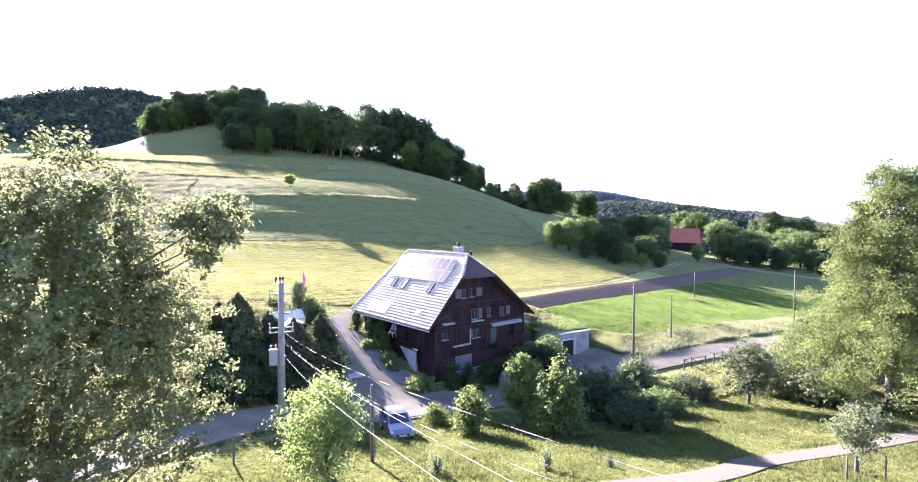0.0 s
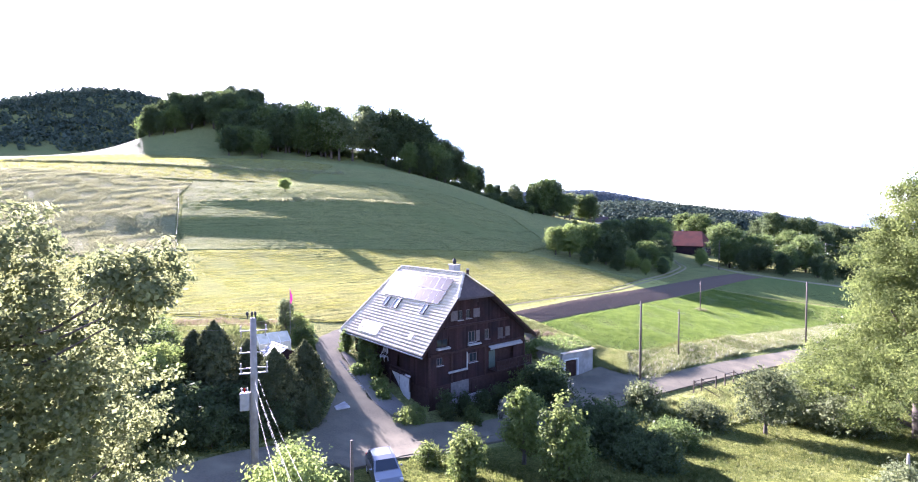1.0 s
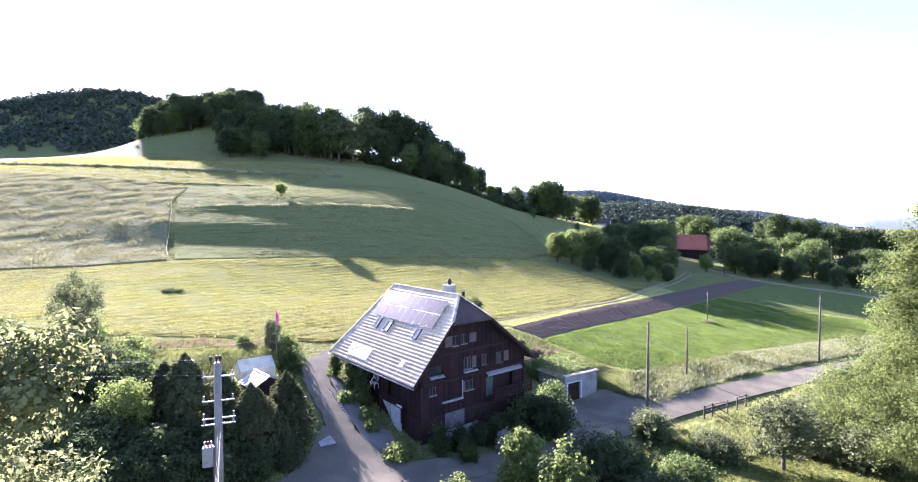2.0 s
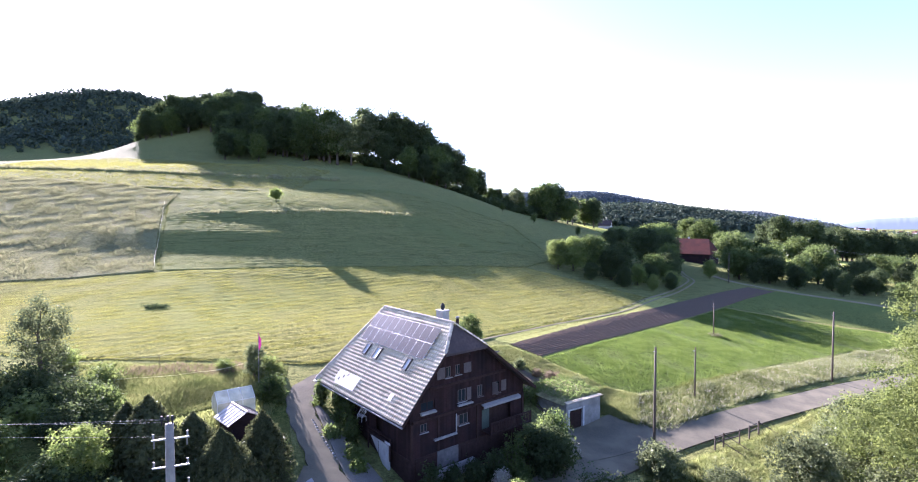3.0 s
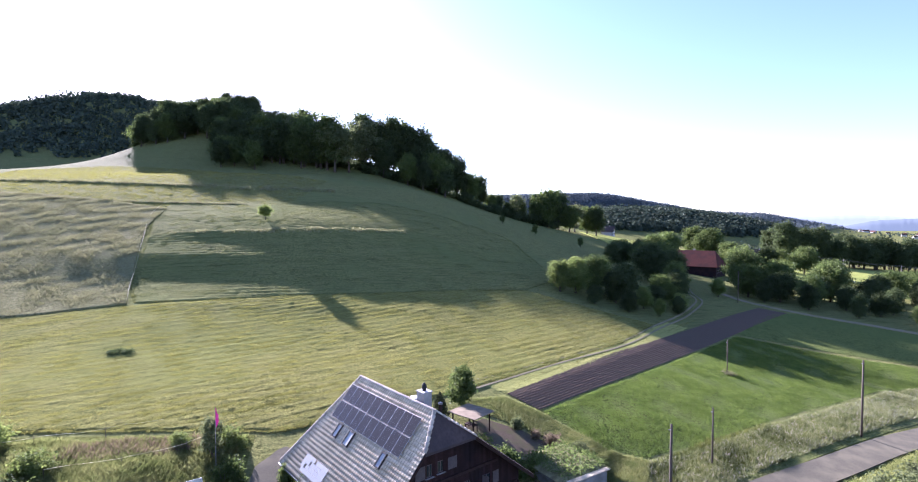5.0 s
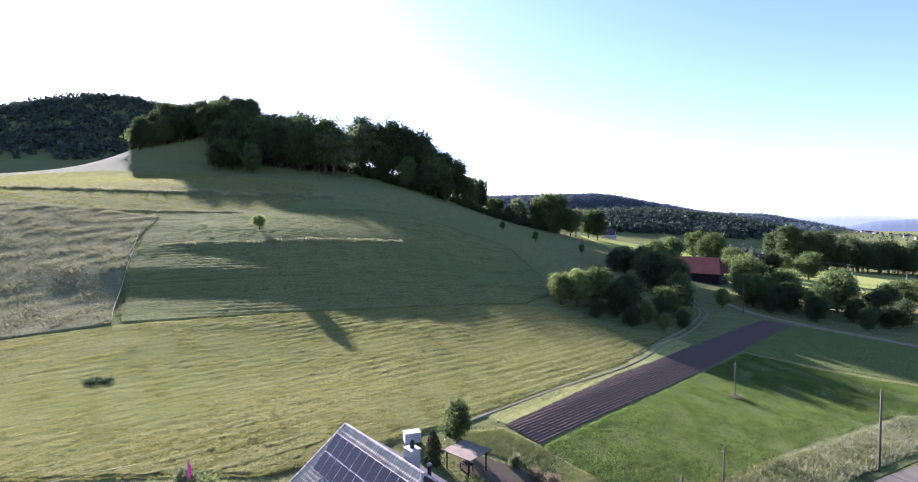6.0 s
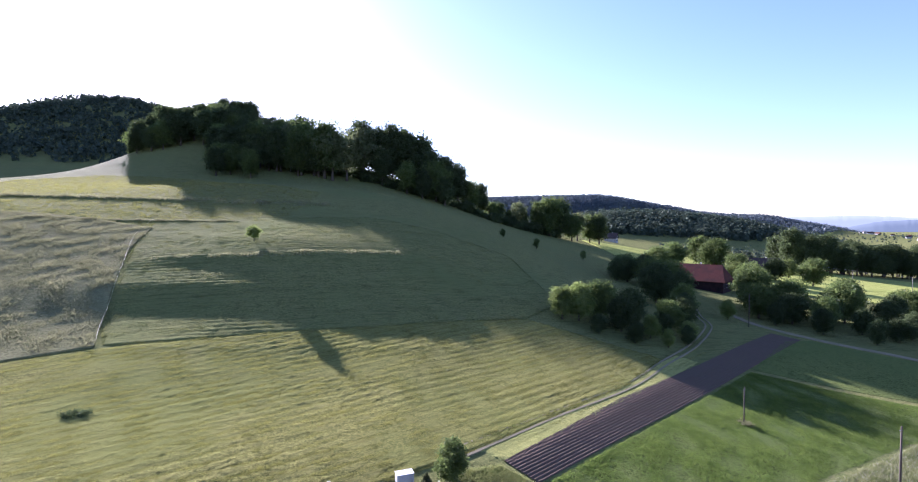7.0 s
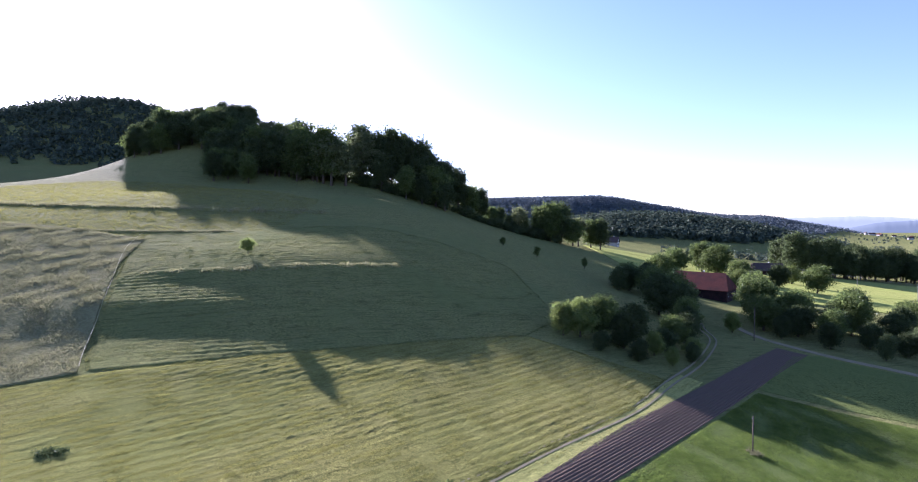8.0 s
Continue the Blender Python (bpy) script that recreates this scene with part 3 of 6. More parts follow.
def balk(name, line, wide, tall, label):
    """A low unmown balk along a terrace edge: a rounded ridge draped over the land."""
    pts = smooth_line(line, 10)
    V, n = [], 7
    for i, p in enumerate(pts):
        a, b = pts[max(i - 1, 0)], pts[min(i + 1, len(pts) - 1)]
        d = Vector((b[0] - a[0], b[1] - a[1])).normalized()
        lump = 0.75 + 0.25 * math.sin(i * 1.7) * math.cos(i * 0.6)
        for k in range(n):
            u = k / (n - 1) * 2 - 1
            x, y = p[0] - d.y * u * wide / 2, p[1] + d.x * u * wide / 2
            V.append((x, y, lie(x, y) - 0.08 + (tall * lump + 0.08) * (1 - u * u)))
    i = (np.arange(len(pts) - 1)[:, None] * n + np.arange(n - 1)[None, :]).ravel()
    ob = mesh_part(name, np_mesh(name, V, np.stack([i, i + n, i + n + 1, i + 1], 1), True), SWARD)
    return tagged(ob, label, "bank", kind="structure")


BALK_UP = [(-180, 212), (-161.2, 210.1), (-137.3, 209.2), (-117.5, 214.1), (-98.0, 221.8), (-74.5, 229.8), (-50.5, 235.4)]
BALK_MID = [(-128.7, 173.9), (-110.6, 176.8), (-93.6, 182.7), (-70.1, 194.0)]
BALK_LOW = [(-69.7, 145.3), (-63.4, 147.5), (-50.9, 150.6), (-38.4, 155.7), (-25.1, 162.0), (-13.8, 169.8)]
balk("upper_balk", BALK_UP, 4.0, 0.7, "unmown grass balk along an upper terrace")
balk("middle_balk", BALK_MID, 2.6, 0.45, "low unmown balk above the rough meadow")
balk("lower_balk", BALK_LOW, 3.2, 0.55, "low grass step below the lone tree")


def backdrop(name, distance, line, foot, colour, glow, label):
    """A range far beyond the valley, its haze put into colour and emission: across and up, both as shares of the
    distance.
    """
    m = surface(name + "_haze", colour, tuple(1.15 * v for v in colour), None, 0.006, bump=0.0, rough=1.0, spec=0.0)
    # the emission is no light source, it stands in for distant haze
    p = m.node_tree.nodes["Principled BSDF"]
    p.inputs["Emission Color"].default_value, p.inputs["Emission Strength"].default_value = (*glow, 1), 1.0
    V = []
    pts = smooth_line(line, 12)
    for i, (u, v) in enumerate(pts):
        v += 0.0004 * math.sin(i * 0.9) * math.cos(i * 0.37) + 0.0002 * math.sin(i * 1.7)
        for k, (d, f) in enumerate(((0, 0), (0.03, 0.35), (0.06, 0.75), (0.1, 1.0), (0.2, 0.3))):
            y = distance * (1 + d)
            V.append((5 + y * u, 26 + y, 34 + y * (foot + (v - foot) * f)))
    n = 5
    i = (np.arange(len(pts) - 1)[:, None] * n + np.arange(n - 1)[None, :]).ravel()
    ob = mesh_part(name, np_mesh(name, V, np.stack([i, i + n, i + n + 1, i + 1], 1), True), m)
    return tagged(ob, label, "hills", kind="structure")


backdrop("backdrop_range", 4100, [(0.3, 0.0), (0.5, 0.006), (0.61, 0.0105), (0.69, 0.0122), (0.745, 0.0138), (0.81, 0.0122), (0.885, 0.009), (1.1, 0.007), (1.5, 0.0)], -0.03, (0.07, 0.08, 0.085), (0.125, 0.138, 0.142), "mountain range on the horizon with painted blue haze and glow")
backdrop("backdrop_hills", 3500, [(0.72, -0.012), (0.785, 0.0005), (0.84, 0.0045), (0.885, 0.0065), (1.0, 0.011), (1.2, 0.004), (1.5, -0.01)], -0.035, (0.05, 0.06, 0.065), (0.06, 0.07, 0.077), "hills beyond the valley with painted blue haze and glow")


# ---- farmhouse ----
# its own axes: x along the ridge towards the gable in view, y from the front eave to the rear eave; heights as in the world
HX, HY, HYAW = -2.6, 47.34, -50.08
LEN, WIDE, RIDGE_Y, EAVE_Z, RIDGE_Z = 15.05, 14.65, 5.9, 5.25, 12.0
FAR_HIP, NEAR_HIP, HIP_Z = 3.15, 1.37, 9.9
HM = pose(HX, HY, 0, 0, 0, HYAW)
FRONT = (RIDGE_Z - EAVE_Z) / RIDGE_Y
REAR = (RIDGE_Z - EAVE_Z) / (WIDE - RIDGE_Y)
house = thing("farmhouse", HM, "large dark timber farmhouse with a half-hipped tiled roof and solar panels", "house")


def on_house(x, y):
    p = HM @ Vector((x, y, 0))
    return p.x, p.y


def front_z(y):
    return EAVE_Z + FRONT * y


def rear_z(y):
    return EAVE_Z + REAR * (WIDE - y)


def roof_z(y):
    return min(front_z(y), rear_z(y))


WX0, WX1, WY0, WY1 = -14.2, -0.9, 1.3, 13.9            # the walls
FOOT = -2.2


def plank_wall(name, x0, x1, y0, y1, parent, top, label, openings=(), wide=0.24):
    """A wall of upright boards, each a part of the wall; top(s) gives the height along it. Openings: s0, s1, z0, z1."""
    wall = thing(name, Matrix(), label, "")
    wall.parent = parent
    d = Vector((x1 - x0, y1 - y0, 0))
    n = Vector((d.y, -d.x, 0)).normalized()
    L = d.length
    d.normalize()
    count = round(L / wide)
    rng = random.Random(5)
    for k in range(count):
        a, b = L * k / count + 0.006, L * (k + 1) / count - 0.006
        m = (a + b) / 2
        cuts = sorted((o[2], o[3]) for o in openings if o[0] < m < o[1])
        z = 1.9
        spans = []
        for lo, hi in cuts:
            spans.append((z, lo))
            z = hi
        spans.append((z, None))
        for lo, hi in spans:
            t0 = min(top(a), top(b)) if hi is None else hi
            t1 = t0
            if hi is None:
                t0, t1 = top(a), top(b)
            if max(t0, t1) - lo < 0.05:
                continue
            off = n * rng.uniform(0.0, 0.014)
            bm = bmesh.new()
            vs = []
            for back in (0.0, -0.05):
                for s, zz in ((a, lo), (b, lo), (b, t1), (a, t0)):
                    p = Vector((x0, y0, 0)) + d * s + n * back + off
                    vs.append(bm.verts.new((p.x, p.y, zz)))
            for f in ((0, 1, 2, 3), (7, 6, 5, 4), (0, 4, 5, 1), (1, 5, 6, 2), (2, 6, 7, 3), (3, 7, 4, 0)):
                bm.faces.new([vs[i] for i in f])
            part("board", bm, TIMBER, wall)
    return wall


# gable openings: y0, y1, z0, z1
GABLE_HOLES = [(4.83, 5.37, 7.7, 8.6), (5.82, 6.36, 7.75, 8.6), (2.3, 3.6, 5.45, 6.2), (6.1, 6.95, 5.4, 6.45), (8.3, 8.82, 5.4, 6.4), (10.05, 10.9, 5.3, 6.3),
               (6.25, 7.2, 3.45, 4.35), (2.3, 2.95, 3.8, 4.5), (9.7, 12.2, 2.5, 4.2), (7.25, 7.6, 9.2, 9.75)]


def gable_top(s):
    y = WY0 + s
    return min(roof_z(y) - 0.12, HIP_Z + 0.25)


plank_wall("gable_wall", WX1, WX1, WY0, WY1, house, gable_top, "dark weathered boards of the gable", [(a - WY0, b - WY0, c, d) for a, b, c, d in GABLE_HOLES])
plank_wall("front_wall", WX0, WX1, WY0, WY0, house, lambda s: front_z(WY0) - 0.15, "dark boards under the eave",
           [(3.0, 4.2, 2.6, 4.2), (5.5, 6.6, 2.6, 4.4), (8.2, 9.2, 2.9, 4.1)], 0.28)
body = bmesh.new()
block(body, (WX0 + 0.1, WY0 + 0.4, FOOT), (WX1 - 0.45, WY1 - 0.1, EAVE_Z - 0.2))
prism(body, [(WY0 + 0.45, EAVE_Z - 0.2), (WY1 - 0.5, EAVE_Z - 0.2), (RIDGE_Y + 1.6, HIP_Z - 0.9), (RIDGE_Y - 1.2, HIP_Z - 0.9)], WX0 + 3.3, WX1 - 0.45, 0)
part("inner_shell", body, BEAM, house, "dark timber inside the openings")
base = bmesh.new()
block(base, (WX0 - 0.05, WY0 - 0.06, FOOT), (WX1 + 0.06, WY0 + 0.4, 1.92), 0.03)
block(base, (WX1 - 0.4, WY0 + 0.4, FOOT), (WX1 + 0.06, WY1 + 0.05, 1.92), 0.03)
block(base, (WX0 - 0.05, WY1 - 0.3, FOOT), (WX1 - 0.4, WY1 + 0.05, 4.9), 0.03)
block(base, (WX0 - 0.05, WY0 + 0.4, FOOT), (WX0 + 0.25, WY1 - 0.3, 4.9), 0.03)
part("plinth", base, BEAM, house, "dark timber plinth")
surface_panel = surface("weathered_panel", (0.1, 0.09, 0.085), (0.15, 0.14, 0.13), (0.08, 0.07, 0.065), 4, 0.9, 0.85, bump=0.2)
for y0, y1, z1 in ((1.75, 3.6, 1.75), (3.85, 6.05, 1.95), (6.4, 8.0, 1.7)):
    part("base_panel", boxed((WX1 + 0.065, y0, 0.55), (WX1 + 0.12, y1, z1), 0.015), surface_panel if y0 > 3 and y0 < 6 else BEAM, house, "greyish panel at the foot of the gable")


surface_shutter = surface("faded_shutter", (0.085, 0.068, 0.062), (0.125, 0.1, 0.09), None, 4, rough=0.8, bump=0.2, object_space=True)


def gable_window(y0, y1, z0, z1, sill=True, frame_mat=WHITE):
    w = new("window")
    w.parent = house
    x = WX1
    bm = bmesh.new()
    t = 0.06
    for a, b, c, d in ((y0, y0 + t, z0, z1), (y1 - t, y1, z0, z1), (y0 + t, y1 - t, z0, z0 + t), (y0 + t, y1 - t, z1 - t, z1), ((y0 + y1) / 2 - 0.025, (y0 + y1) / 2 + 0.025, z0 + t, z1 - t)):
        block(bm, (x - 0.1, a, c), (x - 0.04, b, d))
    part("frame", bm, frame_mat, w)
    part("pane", boxed((x - 0.085, y0 + t, z0 + t), (x - 0.07, y1 - t, z1 - t)), GLASS, w)
    if sill:
        part("sill", boxed((x - 0.03, y0 - 0.12, z0 - 0.065), (x + 0.12, y1 + 0.1, z0 - 0.015), 0.01), surface_shutter if y0 > 8 else OFFWHITE, w)
    return w


for k, o in enumerate(GABLE_HOLES):
    if k != 8:
        gable_window(*o, sill=k not in (9,), frame_mat=surface_shutter if k not in (2, 9) else BEAM)


def shutter(y0, y1, z0, z1, m=None):
    bm = bmesh.new()
    block(bm, (0, 0, 0), (0.04, y1 - y0, z1 - z0), 0.006)
    n = 9
    for k in range(n):
        z = (z1 - z0) * (k + 0.6) / (n + 0.2)
        block(bm, (0.035, 0.06, z - 0.022), (0.06, y1 - y0 - 0.06, z + 0.022))
    ob = part("shutter", bm, surface_shutter, house, "faded wooden shutter")
    ob.matrix_parent_inverse.identity()
    ob.matrix_basis = m or pose(WX1 + 0.02, y0, z0)
    return ob


for a, b, c, d in ((3.9, 4.7, 7.7, 8.62), (6.7, 7.5, 7.75, 8.6), (7.0, 7.5, 5.4, 6.45), (11.05, 11.65, 5.35, 6.3)):
    shutter(a, b, c, d)
shutter(0, 0.55, 5.3, 6.35, pose(WX1 + 0.03, 10.0, 5.3, 0, 0, -70))
shutter(0, 0.4, 3.45, 4.35, pose(WX1 + 0.02, 5.8, 3.45))
# white window boxes and ledges on the gable
for y0, y1, z in ((2.2, 3.7, 5.33), (5.95, 7.55, 5.2), (3.5, 5.8, 3.0)):
    bm = boxed((WX1 + 0.06, y0, z - 0.08), (WX1 + 0.3, y1, z + 0.04), 0.012)
    block(bm, (WX1 + 0.1, y0 + 0.05, z + 0.03), (WX1 + 0.26, y1 - 0.05, z + 0.07))
    part("window_ledge", bm, OFFWHITE, house, "narrow whitish ledge below a window")
part("foot_wall", boxed((WX1 + 0.13, 3.0, -0.6), (WX1 + 0.4, 7.6, 0.5), 0.03), OFFWHITE, house, "low whitish foot wall below the gable")
part("downpipe", tube(bmesh.new(), [(WX1 + 0.12, 5.82, 2.95), (WX1 + 0.12, 5.82, 4.55)], 0.055, 8), OFFWHITE, house, "short white pipe")
# beam ends and storey beams
for z in (4.72, 7.05):
    y1 = WY1 - 0.3 if z < 5 else 11.5
    y0 = WY0 + 0.2 if z < 5 else 3.1
    part("storey_beam", boxed((WX1 - 0.02, y0, z), (WX1 + 0.16, y1, z + 0.2), 0.02), BEAM, house)
for y in (WY0 + 0.1, 4.0, 8.2, WY1 - 0.1):
    part("post", boxed((WX1 - 0.03, y - 0.11, 1.9), (WX1 + 0.1, y + 0.11, min(roof_z(y) - 0.3, 4.7)), 0.015), BEAM, house)

# terrace with awning in the gable's rear part
bm = bmesh.new()
block(bm, (WX1 - 0.05, 8.6, 2.3), (WX1 + 1.3, 13.7, 2.42), 0.02)
for y in (8.7, 10.3, 12.0, 13.6):
    block(bm, (WX1 + 1.18, y - 0.05, 2.3), (WX1 + 1.28, y + 0.05, 3.35))
block(bm, (WX1 + 1.18, 8.65, 3.25), (WX1 + 1.28, 13.65, 3.35), 0.01)
for k in range(24):
    block(bm, (WX1 + 1.2, 8.8 + k * 0.2, 2.5), (WX1 + 1.24, 8.92 + k * 0.2, 3.2))
part("balcony", bm, BEAM, house, "dark wooden balcony with upright slats")
bm = bmesh.new()
prism(bm, [(WX1 + 0.05, 4.62), (WX1 + 0.1, 4.7), (WX1 + 0.42, 4.56), (WX1 + 0.42, 4.36), (WX1 + 0.38, 4.36), (WX1 + 0.38, 4.52)], 8.65, 13.2, 1)
part("awning", bm, CLOTH, house, "half-extended pale awning")
part("green_door", boxed((WX1 - 0.02, 8.75, 2.45), (WX1 + 0.05, 9.6, 4.15), 0.02), GREENPAINT, house, "dull green door leaf")

# roof: two slopes, a half hip over the gable in view and a hip at the far end
T = 0.18


def slab(corners, name, material, label="", thick=T):
    bm = bmesh.new()
    top = [bm.verts.new(c) for c in corners]
    low = [bm.verts.new((c[0], c[1], c[2] - thick)) for c in corners]
    n = len(corners)
    bm.faces.new(top), bm.faces.new(low)
    for k in range(n):
        bm.faces.new((top[k], top[(k + 1) % n], low[(k + 1) % n], low[k]))
    return part(name, bm, material, roof, label)


roof = new("roof")
roof.parent = house
tagged(roof, "half-hipped roof of grey interlocking tiles")
hf = (HIP_Z - EAVE_Z) / FRONT                       # where the half hip meets the verges
hr = WIDE - (HIP_Z - EAVE_Z) / REAR
RL, RR = (-LEN + FAR_HIP, RIDGE_Y, RIDGE_Z), (-NEAR_HIP, RIDGE_Y, RIDGE_Z)
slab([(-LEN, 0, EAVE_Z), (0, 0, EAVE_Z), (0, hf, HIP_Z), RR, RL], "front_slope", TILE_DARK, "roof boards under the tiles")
# rear slope and hips get their shade from the tile colour
slab([(0, WIDE, EAVE_Z), (-LEN, WIDE, EAVE_Z), RL, RR, (0, hr, HIP_Z)], "rear_slope", TILE_DARK, "rear slope with shade put into its tile colour")
slab([(0, hf, HIP_Z), (0, hr, HIP_Z), RR], "half_hip", TILE_DARK, "half hip with shade put into its tile colour")
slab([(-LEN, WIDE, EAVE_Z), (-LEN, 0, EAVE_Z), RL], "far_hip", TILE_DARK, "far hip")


def tile_field(corner, along, up, width, length, cols, rows, keep, wave=0.008, lift=0.02):
    """Rows of interlocking tiles with a roll at one side, each lapping the row below; one joined mesh."""
    V, F = [], []
    along, up = np.array(along, float), np.array(up, float)
    nrm = np.cross(along, up)
    nrm /= np.linalg.norm(nrm)
    if nrm[2] < 0:
        nrm = -nrm
    corner = np.array(corner, float)
    prof = [(0.01, 0.0), (0.3, 0.5 * wave), (0.62, 0.9 * wave), (0.72, 1.5 * wave), (0.9, 1.9 * wave), (0.99, 1.9 * wave)]
    rng = np.random.RandomState(3)
    for r in range(rows):
        for c in range(cols):
            s0, t0 = c * width / cols, r * length / rows
            if not keep(s0 + width / cols / 2, t0 + length / rows / 2):
                continue
            jig = rng.uniform(-0.0015, 0.0015)
            b = len(V)
            for a, h in prof:
                s = s0 + a * width / cols
                for t, dz in ((t0 - 0.045, 0.05), (t0 + length / rows, 0.0)):
                    V.append(corner + along * s + up * t + nrm * (lift + h + dz + jig))
                V.append(corner + along * s + up * (t0 - 0.045) + nrm * (lift + h - 0.005 + jig))
            for k in range(len(prof) - 1):
                i = b + 3 * k
                F.append((i, i + 3, i + 4, i + 1))
                F.append((i, i + 2, i + 5, i + 3))
    return np_mesh("tiles", V, F)


SLOPE = math.hypot(RIDGE_Y, RIDGE_Z - EAVE_Z)
up_f = (0, RIDGE_Y / SLOPE, (RIDGE_Z - EAVE_Z) / SLOPE)
hip_t = hf / RIDGE_Y * SLOPE


def keep_front(s, t):
    left = FAR_HIP * t / SLOPE
    right = LEN if t < hip_t else LEN - NEAR_HIP * (t - hip_t) / (SLOPE - hip_t)
    return left < s < right


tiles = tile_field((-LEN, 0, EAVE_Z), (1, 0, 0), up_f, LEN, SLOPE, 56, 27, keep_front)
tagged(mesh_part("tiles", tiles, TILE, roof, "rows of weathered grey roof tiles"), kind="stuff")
SR = math.hypot(WIDE - RIDGE_Y, RIDGE_Z - EAVE_Z)
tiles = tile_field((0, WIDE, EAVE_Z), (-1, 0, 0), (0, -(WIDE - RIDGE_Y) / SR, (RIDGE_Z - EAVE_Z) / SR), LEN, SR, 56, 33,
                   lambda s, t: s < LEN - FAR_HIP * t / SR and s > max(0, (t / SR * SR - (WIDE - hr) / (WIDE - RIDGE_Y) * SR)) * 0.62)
tagged(mesh_part("tiles", tiles, TILE_DARK, roof, "rows of rear-slope roof tiles darkened as shade"), kind="stuff")


CAPTILE = surface("ridge_cap", (0.47, 0.41, 0.32), (0.6, 0.53, 0.42), (0.37, 0.32, 0.25), 6, 1.5, 0.75, bump=0.2, per_piece=0.25, spec=0.1)


def cap_tile():
    bm = bmesh.new()
    ring = []
    for x, r in ((0, 0.165), (0.1, 0.16), (0.34, 0.1), (0.36, 0.105)):
        ring.append([bm.verts.new((x, r * math.cos(a), 0.75 * r * math.sin(a))) for a in [math.pi * k / 6 for k in range(7)]])
    for u, v in zip(ring, ring[1:]):
        for k in range(6):
            bm.faces.new((u[k], u[k + 1], v[k + 1], v[k]))
    bm.faces.new(ring[0]), bm.faces.new(ring[-1])
    me = bpy.data.meshes.new("ridge_tile")
    bm.to_mesh(me)
    bm.free()
    me.materials.append(CAPTILE)
    return me


cap = cap_tile()


def cap_row(a, b, lift=0.05):
    a, b = Vector(a), Vector(b)
    n = round((b - a).length / 0.37)
    turn = (b - a).to_track_quat("X", "Z").to_matrix().to_4x4()
    for k in range(n):
        ob = new("ridge_tile", cap)
        ob.parent = roof
        ob.matrix_basis = Matrix.Translation(a + (b - a) * (k / n) + Vector((0, 0, lift))) @ turn


cap_row(RL, RR)
cap_row(RR, (0, hf, HIP_Z), 0.06)
cap_row(RR, (0, hr, HIP_Z), 0.06)
cap_row(RL, (-LEN, 0, EAVE_Z), 0.06)


def slope_m(x, y, lift=0.0):
    """A frame on the front slope: x along the eave, y up the slope, z off it."""
    a = math.atan(FRONT)
    return Matrix.Translation((x, y, front_z(y))) @ Matrix.Rotation(a, 4, "X") @ Matrix.Translation((0, 0, lift))


# solar array: ten by two
array = new("solar_array")
array.parent = house
tagged(array, "dark solar panels in two rows of ten")
PW, PH = 1.012, 1.47
panel_me = None
for r in range(2):
    for c in range(10):
        m = slope_m(-12.03 + c * PW, 3.38, 0.22) @ Matrix.Translation((0, r * (PH + 0.05), 0))
        fr = boxed((0.008, 0.008, -0.035), (PW - 0.008, PH - 0.008, 0.0), 0.004)
        if not panel_me:
            f = part("panel_frame", fr, ALU, array)
            bm = bmesh.new()
            for i in range(6):
                for j in range(10):
                    w, h = (PW - 0.044) / 6, (PH - 0.044) / 10
                    block(bm, (0.022 + i * w + 0.001, 0.022 + j * h + 0.001, 0.0), (0.022 + (i + 1) * w - 0.001, 0.022 + (j + 1) * h - 0.001, 0.004))
            g = part("solar_panel", bm, PANEL, array)
            panel_me = (f.data, g.data)
        else:
            fr.free()
            f, g = new("panel_frame", panel_me[0]), new("solar_panel", panel_me[1])
            f.parent = g.parent = array
        f.matrix_basis = g.matrix_basis = m
bm = bmesh.new()
for v in (0.25, 1.2, 1.75, 2.7):
    block(bm, (-0.1, v, -0.15), (10.2, v + 0.05, -0.045))
rail = part("mounting_rail", bm, ALU, array)
rail.matrix_basis = slope_m(-12.03, 3.38, 0.22)

# roof windows, clear tiles
for x, y, w, h in ((-10.5, 2.55, 0.62, 1.15), (-8.7, 2.5, 0.82, 1.2), (-3.85, 2.52, 0.62, 1.15)):
    rw = new("roof_window")
    rw.parent = house
    rw.matrix_basis = slope_m(x, y, 0.08)
    bm = bmesh.new()
    for a, b, c, d in ((0, 0.09, 0, h), (w - 0.09, w, 0, h), (0.09, w - 0.09, 0, 0.09), (0.09, w - 0.09, h - 0.12, h)):
        block(bm, (a, c, -0.06), (b, d, 0.1), 0.008)
    part("frame", bm, BLACK, rw, "dark metal frame")
    # the pale base colour stands in for the sky's reflection
    part("pane", boxed((0.08, 0.08, 0.03), (w - 0.08, h - 0.1, 0.05)), CLEAR, rw, "pane with the bright sky put in as a pale colour")
for x, y, n, rws in ((-12.0, 0.35, 14, 4), (-3.3, 0.75, 2, 2)):
    bm = bmesh.new()
    for i in range(n):
        for j in range(rws):
            if (i * 7 + j * 3) % 17 == 0 and n > 3:
                continue
            block(bm, (i * 0.2687 + 0.01, j * 0.332, 0.0), ((i + 1) * 0.2687 - 0.01, j * 0.332 + 0.31, 0.02))
    c = part("clear_tiles", bm, CLEAR, house, "patch of clear glass tiles")
    c.matrix_basis = slope_m(x, y, 0.095)
